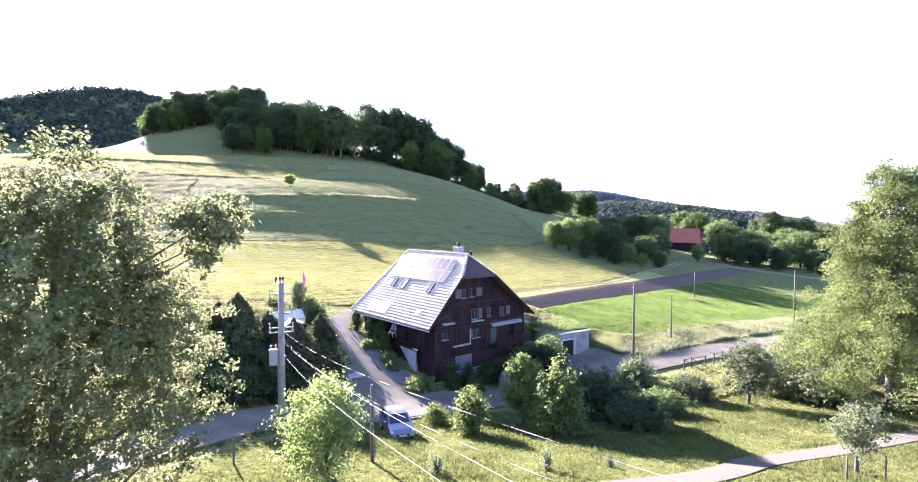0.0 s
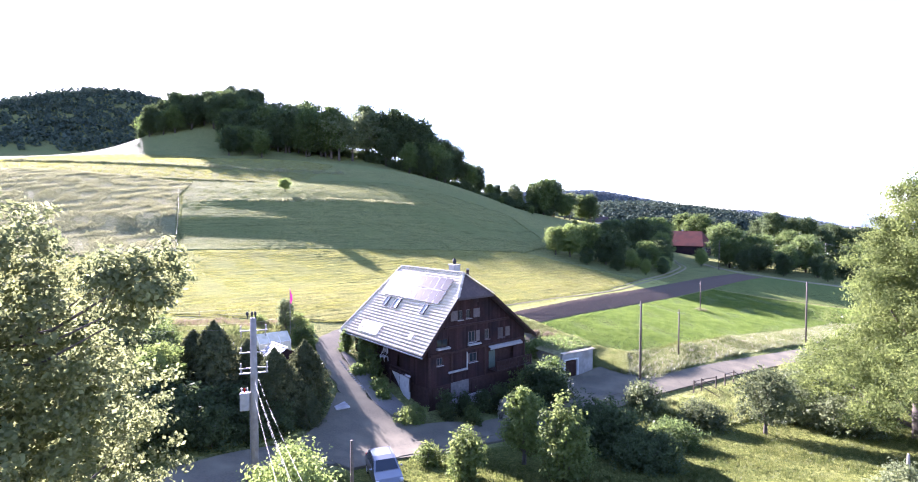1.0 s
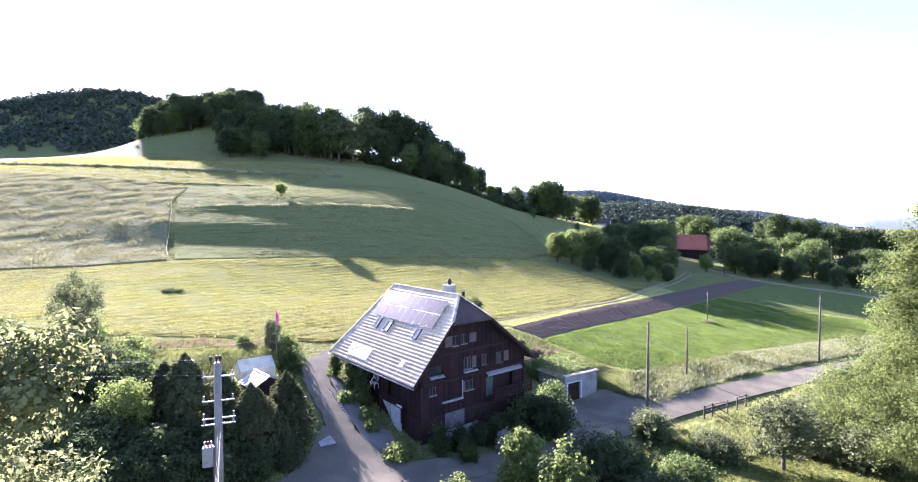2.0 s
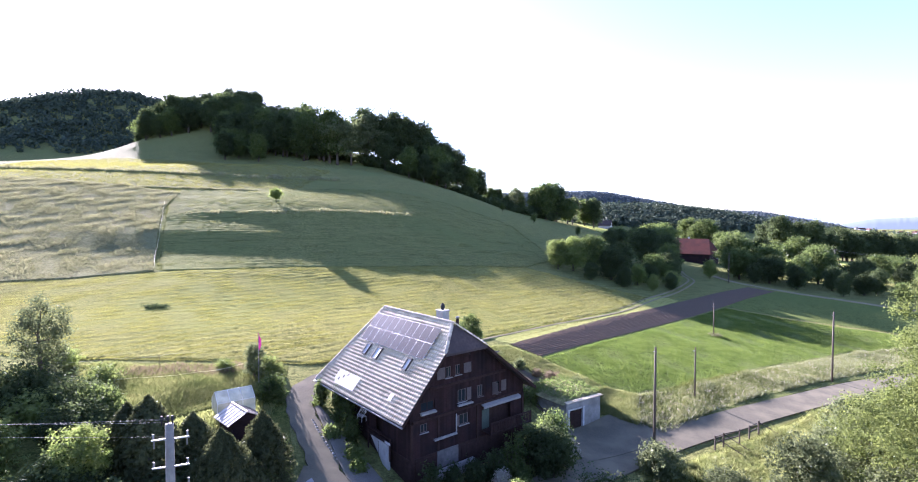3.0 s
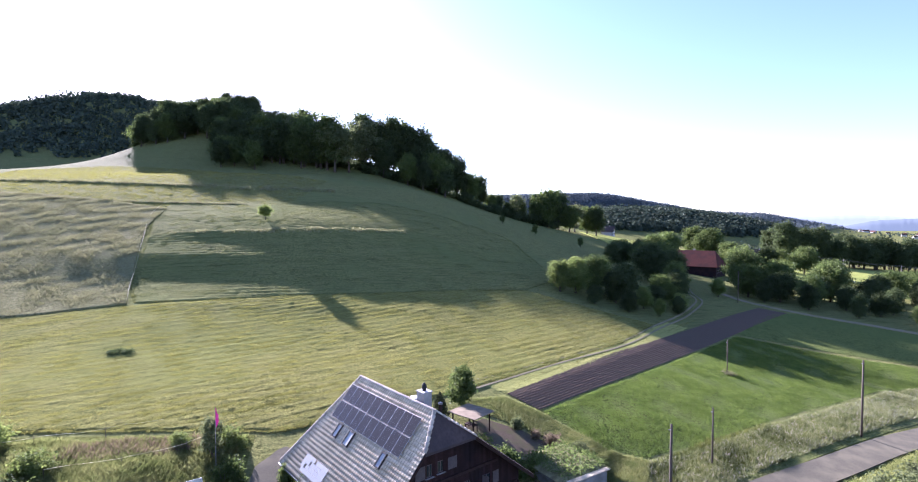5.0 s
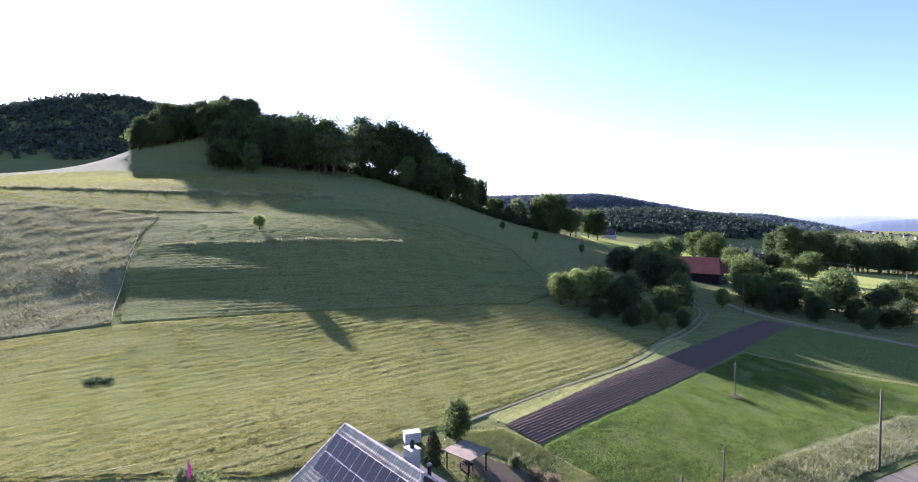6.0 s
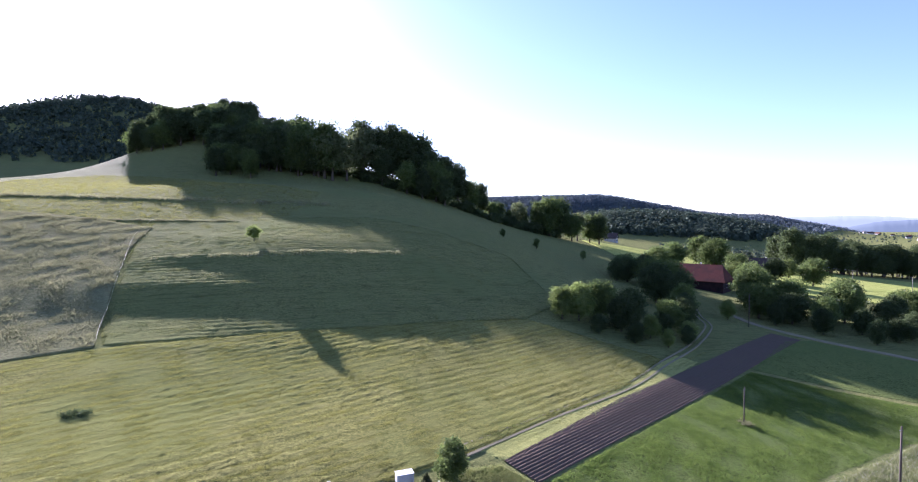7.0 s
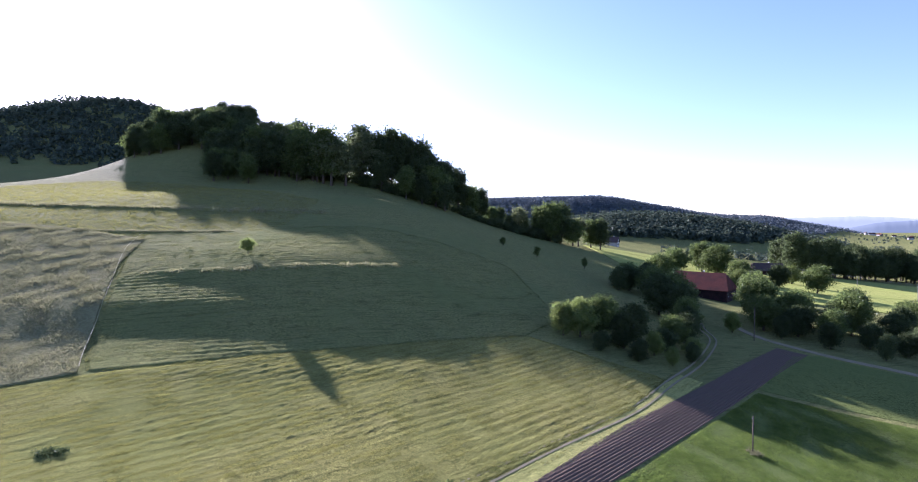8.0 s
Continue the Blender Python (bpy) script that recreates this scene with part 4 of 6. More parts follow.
# eave boards, gutter, rafters, verge boards
part("gutter", tube(bmesh.new(), [(-LEN - 0.1, -0.08, EAVE_Z - 0.16), (0.05, -0.08, EAVE_Z - 0.16)], 0.075, 8), STEEL, house, "zinc gutter")
for name, a, b in (("verge_board", (0.02, 0, EAVE_Z - 0.1), (0.02, hf, HIP_Z - 0.1)), ("verge_board", (0.02, WIDE, EAVE_Z - 0.1), (0.02, hr, HIP_Z - 0.1))):
    bm = bmesh.new()
    prism(bm, [(a[1], a[2] - 0.16), (b[1], b[2] - 0.16), (b[1], b[2] + 0.1), (a[1], a[2] + 0.1)], 0.003, 0.045, 0)
    part(name, bm, BEAM, house)
for k in range(17):
    x = -LEN + 0.3 + k * 0.9
    bm = bmesh.new()
    prism(bm, [(0.05, EAVE_Z - 0.34), (WY0 + 0.1, front_z(WY0) - 0.36), (WY0 + 0.1, front_z(WY0) - 0.2), (0.05, EAVE_Z - 0.19)], x, x + 0.12, 0)
    part("rafter", bm, BEAM, house)
# chimney with cowl, and a flue pipe
ch = new("chimney")
ch.parent = house
bm = boxed((-4.2, 6.35, 10.6), (-3.3, 7.1, 12.62), 0.02)
block(bm, (-4.26, 6.29, 12.62), (-3.24, 7.16, 12.7), 0.015)
part("stack", bm, CONCRETE, ch, "weathered grey rendered chimney stack")
bm = tube(bmesh.new(), [(-3.75, 6.72, 12.68), (-3.75, 6.72, 12.8), (-3.75, 6.72, 12.95), (-3.75, 6.72, 13.15), (-3.75, 6.72, 13.3)], [0.16, 0.14, 0.2, 0.16, 0.05], 10)
part("cowl", bm, BLACK, ch, "dark metal cowl")
fl = new("flue")
fl.parent = house
part("pipe", tube(bmesh.new(), [(-1.6, 6.6, 10.6), (-1.6, 6.6, 12.3)], 0.13, 10), BEAM, fl, "brown flue pipe")
part("cap", tube(bmesh.new(), [(-1.6, 6.6, 12.28), (-1.6, 6.6, 12.4), (-1.6, 6.6, 12.45)], [0.16, 0.16, 0.05], 10), STEEL, fl)
# whitewashed cellar-stair wall, bench rail and hanging chair on the front side
bm = bmesh.new()
prism(bm, [(-6.1, 2.55), (-3.3, 2.4), (-3.3, 0.4), (-3.9, 0.4)], WY0 - 0.5, WY0 - 0.3, 1)
part("stair_wall", bm, PLASTER, house, "white sloping stair wall")
bm = boxed((-6.6, WY0 - 0.62, 2.6), (-3.0, WY0 - 0.3, 2.72), 0.01)
for x in (-6.5, -4.8, -3.1):
    block(bm, (x - 0.05, WY0 - 0.5, 1.2), (x + 0.05, WY0 - 0.4, 3.0))
block(bm, (-6.6, WY0 - 0.5, 2.95), (-3.0, WY0 - 0.42, 3.05))
part("stair_rail", bm, BEAM, house)
part("sign_board", boxed((-3.6, WY0 - 0.64, 2.62), (-2.8, WY0 - 0.6, 2.8), 0.01), WHITE, house, "small white board")
hx, hy = on_house(-7.6, WY0 - 0.35)


# ---- plants ----
def leaves(rng, centres, outward, size, spread, droop=0.0):
    """Bent leaf blades, four corners each, at the given places."""
    n = len(centres)
    nrm = outward + rng.normal(0, spread, (n, 3))
    nrm[:, 2] -= droop
    nrm /= np.linalg.norm(nrm, axis=1, keepdims=True) + 1e-9
    a = np.cross(nrm, rng.normal(0, 1, (n, 3)))
    a /= np.linalg.norm(a, axis=1, keepdims=True) + 1e-9
    b = np.cross(nrm, a)
    s = size * rng.uniform(0.55, 1.25, (n, 1))
    w = s * rng.uniform(0.45, 0.75, (n, 1))
    bend = nrm * s * rng.uniform(-0.25, 0.25, (n, 1))
    V = np.stack([centres - a * s, centres - b * w + bend, centres + a * s, centres + b * w + bend], 1).reshape(-1, 3)
    return V, np.arange(4 * n).reshape(n, 4)


def crown_points(rng, lobes, count, shell=(0.5, 1.08), per=14, twig=0.3):
    """Places of leaves: twigs in the outer parts of lobes (x, y, z, rx, rz), and a handful of leaves round each, with gaps between."""
    L = np.array(lobes, float)
    wgt = L[:, 3] ** 2
    tips = max(1, count // per)
    pick = rng.choice(len(L), tips, p=wgt / wgt.sum())
    d = rng.normal(0, 1, (tips, 3))
    d /= np.linalg.norm(d, axis=1, keepdims=True)
    r = rng.uniform(shell[0] ** 2, shell[1] ** 2, (tips, 1)) ** 0.5
    lump = 1 + 0.22 * np.sin(d[:, :1] * 7 + pick[:, None]) * np.cos(d[:, 1:2] * 6 + 2 * pick[:, None]) + 0.14 * np.sin(d[:, 2:] * 11 + 3 * pick[:, None])
    T = L[pick, :3] + d * r * lump * L[pick][:, [3, 3, 4]]
    off = rng.normal(0, 1, (tips * per, 3)) * (0.6, 0.6, 0.4) + np.repeat(d, per, 0) * rng.uniform(-1, 1, (tips * per, 1))
    # the leaves of a bunch turn outwards from its middle
    return np.repeat(T, per, 0) + off * twig, np.repeat(d, per, 0) * 0.45 + off * 0.5 + (0, 0, 0.4)


def trunk_and_limbs(rng, h, r0, lobes, lean=(0, 0), bare=0.3):
    bm = bmesh.new()
    top = Vector((lean[0], lean[1], h * 0.72))
    pts = [Vector((0, 0, -0.4))] + [top * (k / 5) + Vector((rng.normal(0, 0.02 * h * 0.3), rng.normal(0, 0.02 * h * 0.3), 0)) for k in range(1, 6)]
    tube(bm, pts, [r0 * 1.25] + [r0 * (1 - 0.16 * k) for k in range(1, 6)], 8)
    for lb in (lobes[:4] + lobes[20:30] if len(lobes) > 60 else lobes[:14]):
        e = Vector(lb[:3])
        z0 = max(bare * h, min(e.z - 0.12 * h, h * 0.66))
        s = top * (z0 / (h * 0.72))
        mid = (s + e) / 2 + Vector((0, 0, -0.04 * h))
        q = min(r0, lb[3] * 0.22)
        tube(bm, [s, mid, e], [q * 0.42, q * 0.28, q * 0.1], 6)
    return bm


def make_tree(name, h, rx, count, size, material, label, category="tree", seed=1, per=14, twig=2.2, bare=0.25, nlobes=16, trunk=None, spread=0.5, top_heavy=0.0, shape="broad", group="", extra=()):
    """A tree at the origin: trunk with limbs, and a crown of many small leaves in lobes."""
    rng = np.random.RandomState(seed)
    lobes = list(extra)
    z0, z1 = h * bare, h
    for k in range(nlobes):
        f = (k + 0.5) / nlobes
        z = z0 + (z1 - z0) * (0.12 + 0.8 * f)
        if shape == "broad":
            prof = math.sqrt(max(0.05, 1 - (2 * (f ** (0.8 + top_heavy)) - 1) ** 2))
        elif shape == "tall":
            prof = 0.45 + 0.5 * math.sin(math.pi * min(1, 0.2 + f * 0.85))
        else:
            prof = 1 - 0.85 * f
        a = k * 2.4 + rng.uniform(-0.5, 0.5)
        d = rx * prof * rng.uniform(0.35, 0.72)
        r = rx * rng.uniform(0.3, 0.48) * (0.22 + 0.68 * prof if shape == "cone" else 0.55 + 0.45 * prof)
        z = min(z, h - r * 0.75)
        lobes.append((d * math.cos(a), d * math.sin(a), z, r, r * rng.uniform(0.7, 0.95)))
    lobes.append((0, 0, z0 + (z1 - z0) * 0.5, rx * 0.55, (z1 - z0) * 0.36))
    P, d = crown_points(rng, lobes, count, per=per, twig=twig * size)
    P[:, 2] = np.maximum(P[:, 2], 0.05 * h)
    V, F = leaves(rng, P, d, size, spread)
    t = thing(name, Matrix(), label, category, group)
    part("trunk", trunk_and_limbs(rng, h, trunk or 0.022 * h + 0.03, lobes, bare=bare), BARK, t, smooth=True)
    mesh_part("crown", np_mesh("crown", V, F), material, t)
    return t


def make_bush(name, h, rx, count, size, material, label, seed=1, category="bush", nlobes=9, group=""):
    rng = np.random.RandomState(seed)
    lobes = []
    for k in range(nlobes):
        a, d = k * 2.4, rx * 0.55 * math.sqrt((k + 0.3) / nlobes)
        r = rx * rng.uniform(0.4, 0.55)
        z = h * rng.uniform(0.25, 0.75) * (1 - 0.35 * d / rx)
        lobes.append((d * math.cos(a), d * math.sin(a), z, r, min(h - z, h * 0.45)))
    lobes.append((0, 0, h * 0.45, rx * 0.6, h * 0.45))
    P, d = crown_points(rng, lobes, count, twig=2.2 * size)
    P[:, 2] = np.abs(P[:, 2])
    V, F = leaves(rng, P, d, size, 0.55)
    t = thing(name, Matrix(), label, category, group)
    bm = bmesh.new()
    for k in range(7):
        a = k * 0.9
        tube(bm, [(0.1 * rx * math.cos(a), 0.1 * rx * math.sin(a), -0.2), (0.3 * rx * math.cos(a), 0.3 * rx * math.sin(a), h * 0.4), (0.5 * rx * math.cos(a + 0.3), 0.5 * rx * math.sin(a + 0.3), h * 0.75)],
             [0.05, 0.035, 0.012], 6)
    part("stems", bm, BARK, t)
    mesh_part("crown", np_mesh("crown", V, F), material, t)
    return t


def make_conifer(name, h, rx, count, size, material, label, seed=1, round_top=0.0, category="conifer", group=""):
    """A dense cone of upright sprays."""
    rng = np.random.RandomState(seed)
    f = rng.uniform(0, 1, count) ** 0.75
    a = rng.uniform(0, 6.2832, count)
    prof = (1 - f ** (1.3 + round_top)) * (0.82 + 0.18 * np.minimum(1, f * 6))
    lump = 1 + 0.1 * np.sin(a * 2 + seed) + 0.24 * np.sin(a * 5 + f * 13 + seed) * np.cos(f * 17 + a * 2) + 0.17 * np.sin(a * 9 - f * 23) + 0.1 * np.sin(a * 3 + f * 41)
    r = rx * prof * lump * rng.uniform(0.72, 1.04, count)
    P = np.stack([r * np.cos(a), r * np.sin(a), f * h + rng.normal(0, 0.02 * h, count)], 1)
    P[:, 2] = np.abs(P[:, 2])
    d = np.stack([np.cos(a), np.sin(a), np.full(count, 0.35)], 1)
    V, F = leaves(rng, P, d, size, 0.55)
    t = thing(name, Matrix(), label, category, group)
    part("trunk", tube(bmesh.new(), [(0, 0, -0.3), (0, 0, h * 0.5), (0, 0, h * 0.93)], [0.05 * h ** 0.7, 0.03 * h ** 0.7, 0.01], 8), BARK, t)
    mesh_part("crown", np_mesh("crown", V, F), material, t)
    return t


def stand(t, x, y, turn=0.0, scale=1.0, sink=0.05):
    t.matrix_world = pose(x, y, lie(x, y) - sink, 0, 0, turn) @ Matrix.Scale(scale, 4)
    return t


def again(t, x, y, turn=0.0, scale=1.0, sink=0.05):
    c = copy_thing(t, pose(x, y, lie(x, y) - sink, 0, 0, turn))
    # every copy a little taller, slimmer or broader than the next
    c.scale = (scale * (1 + 0.16 * math.sin(7 * x + 3 * y)), scale * (1 + 0.16 * math.cos(5 * x - 2 * y)), scale * (1 + 0.12 * math.sin(3 * x + 11 * y)))
    return c


# near trees
stand(make_tree("tree", 14.4, 6.2, 120000, 0.09, LEAF_MAPLE, "tall broadleaf tree with backlit leaf bunches beside the lane", seed=3, per=60, twig=3.0, extra=((5.9, 0.2, 11.9, 0.8, 0.75), (4.8, 0.0, 11.7, 0.6, 0.55), (6.2, -0.2, 11.3, 0.6, 0.55), (5.2, 0.3, 10.6, 0.7, 0.6)) * 5, bare=0.08, nlobes=40, shape="tall"), -14.2, 17.5)
stand(make_tree("tree", 8.6, 2.4, 8500, 0.1, LEAF_GREY, "feathery grey-green tree in the garden", seed=8, bare=0.16, nlobes=15, per=34, twig=4.0), -34, 53)
# the shade on these bushes is put into their leaf colour
bigdark = stand(make_bush("shrub", 3.1, 2.9, 14000, 0.11, LEAF_DARK, "broad garden bush, its shade put into dark leaves", seed=9, nlobes=16, group="dark garden bushes"), -29.2, 49.4)
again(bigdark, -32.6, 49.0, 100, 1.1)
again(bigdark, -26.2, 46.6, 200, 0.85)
stand(make_tree("tree", 24.6, 10.4, 230000, 0.095, LEAF_ASH, "large sunlit ash tree above the meadow", seed=12, per=230, twig=7.0, bare=0.02, nlobes=60, shape="cone"), 41, 47.2)
stand(make_tree("tree", 5.75, 2.15, 14000, 0.075, LEAF_LIGHT, "small light-green fruit tree beside the lane", seed=17, bare=0.2, nlobes=20, per=40, twig=4.0), -5.7, 21.6)
stand(make_tree("tree", 4.9, 1.9, 9000, 0.09, LEAF_LIGHT, "light-green garden tree beside the hedge", seed=23, bare=0.12), -21, 40)
stand(make_tree("tree", 5.9, 1.75, 6500, 0.12, LEAF_LIGHT, "slim young tree with sunlit leaves before the house", seed=29, bare=0.12, shape="tall"), 5.3, 40)
stand(make_bush("shrub", 5.4, 2.1, 8000, 0.13, LEAF_LIGHT, "tall leafy shrub lit by the low sun", seed=31), 7.6, 36.9)
stand(make_bush("shrub", 3.4, 1.45, 6000, 0.11, LEAF_LIGHT, "round clipped shrub with bright rim leaves", seed=37), 0.9, 36.6)
# partly made up: its dark mass stands for house shadow over low growth
stand(make_bush("shrub", 4.0, 4.0, 26000, 0.11, LEAF_DARK, "broad dark shrub partly standing in for shade on the bank", seed=41, nlobes=16), 12.6, 45.4)
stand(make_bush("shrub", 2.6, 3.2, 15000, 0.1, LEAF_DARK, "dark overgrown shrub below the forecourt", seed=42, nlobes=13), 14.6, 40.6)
stand(make_bush("shrub", 2.2, 2.6, 11000, 0.1, LEAF, "low leafy shrub on the shaded bank", seed=45, nlobes=13), 19.0, 46.4)
stand(make_bush("shrub", 3.9, 2.6, 9000, 0.15, LEAF_DARK, "dark shrub against the gable", seed=43, nlobes=12), 9.4, 54.0)
stand(make_bush("shrub", 3.4, 1.9, 6000, 0.13, LEAF, "shrub beside the gable terrace", seed=44, nlobes=12), 10.3, 58.2)
stand(make_bush("shrub", 1.5, 1.6, 5500, 0.08, LEAF_LIGHT, "low spreading shrub on the forecourt", seed=47), -3.6, 46.6)
stand(make_bush("shrub", 1.1, 0.9, 2600, 0.07, LEAF_LIGHT, "bright yellow-green shrub on the gravel border", seed=48), -6.3, 49.6)
stand(make_bush("shrub", 1.5, 1.2, 3600, 0.08, LEAF_LIGHT, "leafy shrub on the verge beside the lane", seed=49), -1.6, 39.2)
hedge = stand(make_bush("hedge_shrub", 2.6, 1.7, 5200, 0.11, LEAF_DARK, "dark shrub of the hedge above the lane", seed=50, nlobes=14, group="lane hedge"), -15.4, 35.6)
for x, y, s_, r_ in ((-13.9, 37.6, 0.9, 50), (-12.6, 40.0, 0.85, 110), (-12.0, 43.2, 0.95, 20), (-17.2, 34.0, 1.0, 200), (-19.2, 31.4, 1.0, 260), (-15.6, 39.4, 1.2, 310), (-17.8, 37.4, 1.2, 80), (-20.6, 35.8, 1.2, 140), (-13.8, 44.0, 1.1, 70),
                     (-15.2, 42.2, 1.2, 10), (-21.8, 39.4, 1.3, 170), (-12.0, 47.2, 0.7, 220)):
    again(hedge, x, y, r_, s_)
stand(make_tree("tree", 6.3, 3.1, 11000, 0.11, LEAF_GREY, "grey-green willow beside the lane", seed=53, bare=0.12), 28.6, 49.4)
stand(make_tree("tree", 3.9, 1.6, 5500, 0.07, LEAF_GREY, "young pale fruit tree in the meadow", seed=59, bare=0.28), 21.3, 26.3)
stand(make_bush("shrub", 3.0, 2.4, 5000, 0.13, LEAF_GREY, "grey-green shrub at the lane's edge", seed=61), 19.5, 55.2)
again_src = stand(make_bush("shrub", 3.4, 3.0, 7000, 0.13, LEAF_GREY, "hedgerow shrub along the lane", seed=67, group="hedgerow shrubs"), 33.5, 53)
for x, y, s_, r_ in ((37.5, 58.0, 1.1, 40), (44, 63, 1.2, 80), (50, 66, 1.3, 10), (57, 71, 1.2, 200), (24, 51.5, 0.8, 120), (36, 50, 1.2, 300)):
    again(again_src, x, y, r_, s_)
weed = stand(make_bush("flowering_weed", 1.4, 0.42, 700, 0.055, LEAF_GREY, "tall pale grey-green weed in the meadow", seed=63, category="weeds", group="meadow weeds"), 4.9, 26.8)
again(weed, 8.5, 27.4, 50, 0.6)
again(weed, -1.0, 25.6, 90, 0.9)
# thujas and yews of the garden
thuja = stand(make_conifer("thuja", 6.3, 1.6, 9000, 0.15, NEEDLE, "dark columnar thuja in the garden hedge", seed=71, round_top=2.6, group="garden thujas"), -17.9, 41.6)
again(thuja, -16.3, 43.8, 90, 0.82)
again(thuja, -20.2, 43.0, 200, 0.85)
cone = stand(make_conifer("yew", 5.4, 2.0, 14000, 0.11, NEEDLE, "broad rounded yew beside the driveway", seed=73, round_top=1.3, group="conical yews"), -12.2, 45.2)
again(cone, -13.4, 41.6, 120, 0.95)
again(cone, -11.2, 42.2, 60, 0.6)
stand(make_tree("tree", 4.2, 1.2, 4500, 0.09, LEAF_GREY, "slim grey-green tree beside the flagpole", seed=79, bare=0.12, nlobes=14, shape="tall"), -18.8, 60.6)
shrub2 = stand(make_bush("shrub", 2.4, 1.6, 4200, 0.11, LEAF, "garden shrub beside the driveway", seed=83, group="garden shrubs"), -15.9, 57.3)
shrub3 = stand(make_bush("shrub", 2.0, 1.5, 4200, 0.1, LEAF_LIGHT, "light-green garden shrub with loose twigs", seed=85, nlobes=13, group="garden shrubs"), -18.6, 63.0)
for x, y, s_, r_ in ((-17.6, 63.5, 0.6, 30), (-22.6, 62.5, 0.7, 70), (-12.3, 49.0, 0.75, 110), (-11.4, 46.0, 0.6, 10), (-30.6, 55.6, 1.1, 220), (-30, 47, 1.4, 250), (-33.5, 44, 1.5, 20),
                     (-26, 49, 1.2, 90), (-40, 52, 1.5, 300), (-37, 59, 1.2, 140), (-24, 36, 1.2, 33), (-19, 33.5, 1.0, 77), (-28, 41, 1.5, 310), (1.5, 66.5, 1.0, 40), (7.5, 66, 1.1, 90), (10.5, 67, 1.0, 130), (4.8, 69, 0.9, 200),
                     (13.5, 67.8, 0.8, 10), (16.5, 68.6, 0.8, 60)):
    again(shrub2 if (x < -22 or x > 0) == (int(r_) % 3 == 0) else shrub3, x, y, r_, s_)
stand(make_tree("tree", 5.2, 2.3, 7000, 0.13, LEAF, "dark apple tree behind the house", seed=89, bare=0.15), 2.9, 77.6)
stand(make_conifer("thuja", 3.6, 0.85, 3500, 0.11, NEEDLE, "slim dark thuja behind the house", seed=91, round_top=1.5), 0.5, 73.4)
# low planting along the gable
for x, y, h_, r_, mat, seed in ((0.9, 2.0, 1.6, 1.0, LEAF_DARK, 211), (1.0, 4.0, 1.1, 1.0, LEAF_DARK, 213), (1.2, 6.0, 1.3, 1.1, LEAF_DARK, 217), (1.4, 8.0, 1.8, 1.2, LEAF_DARK, 219), (1.3, 10.2, 2.4, 1.3, LEAF, 221), (1.2, 12.4, 2.8, 1.4, LEAF_DARK, 223), (2.9, 3.2, 0.8, 0.9, LEAF, 225),
                             (3.0, 7.2, 0.9, 0.8, BLOOM, 227), (3.2, 9.4, 1.2, 1.0, LEAF, 229)):
    wx, wy = on_house(x, y)
    stand(make_bush("shrub", h_ + 1.0, r_, 2600, 0.1, mat, "low shrub along the gable" if mat != BLOOM else "white-flowering shrub before the gable", seed=seed), wx, wy)
# climbing plants and flower beds at the front wall
for x, y, z, h, r, seed in ((-9.0, 0.35, 0, 3.4, 0.75, 97), (-10.8, 0.3, 0, 3.6, 0.7, 101), (-14.0, 0.1, 0, 2.6, 0.8, 103), (-7.6, -0.2, 0, 2.0, 0.8, 104), (-5.6, -1.0, 0, 1.3, 0.9, 105), (-8.8, -1.3, 0, 1.0, 0.9, 106)):
    wx, wy = on_house(x, y)
    stand(make_bush("climber", h, r, 2600, 0.1, LEAF if seed != 105 else LEAF_LIGHT, "leafy climbing plant at the house front", seed=seed, category="plant"), wx, wy)
# lone trees and thickets of the slope
stand(make_tree("tree", 4.4, 2.0, 3500, 0.17, LEAF_LIGHT, "lone young tree on the meadow slope", seed=107, bare=0.3), -52.5, 162.5)
sap = stand(make_tree("sapling", 4.6, 1.6, 1600, 0.2, LEAF, "small sapling on the shaded slope", seed=108, bare=0.2, nlobes=10, group="slope saplings"), 34.8, 242.7)
again(sap, 20.4, 239.2, 50, 0.8)
again(sap, 60.2, 267.1, 120, 1.0)
mid = [make_tree("tree", 10, 4.6, 12000, 0.23, LEAF, "broadleaf tree in the hillside thicket", seed=109, bare=0.08, nlobes=20, per=26, twig=3.4, group="hillside thicket"),
       make_tree("tree", 9, 3.8, 10000, 0.22, LEAF_DARK, "dark broadleaf tree in the hillside thicket", seed=113, bare=0.08, nlobes=18, per=26, twig=3.4, group="hillside thicket"),
       make_tree("tree", 8, 3.6, 10000, 0.21, LEAF_LIGHT, "light-crowned tree in the hillside thicket", seed=127, bare=0.1, nlobes=16, per=26, twig=3.4, group="hillside thicket")]
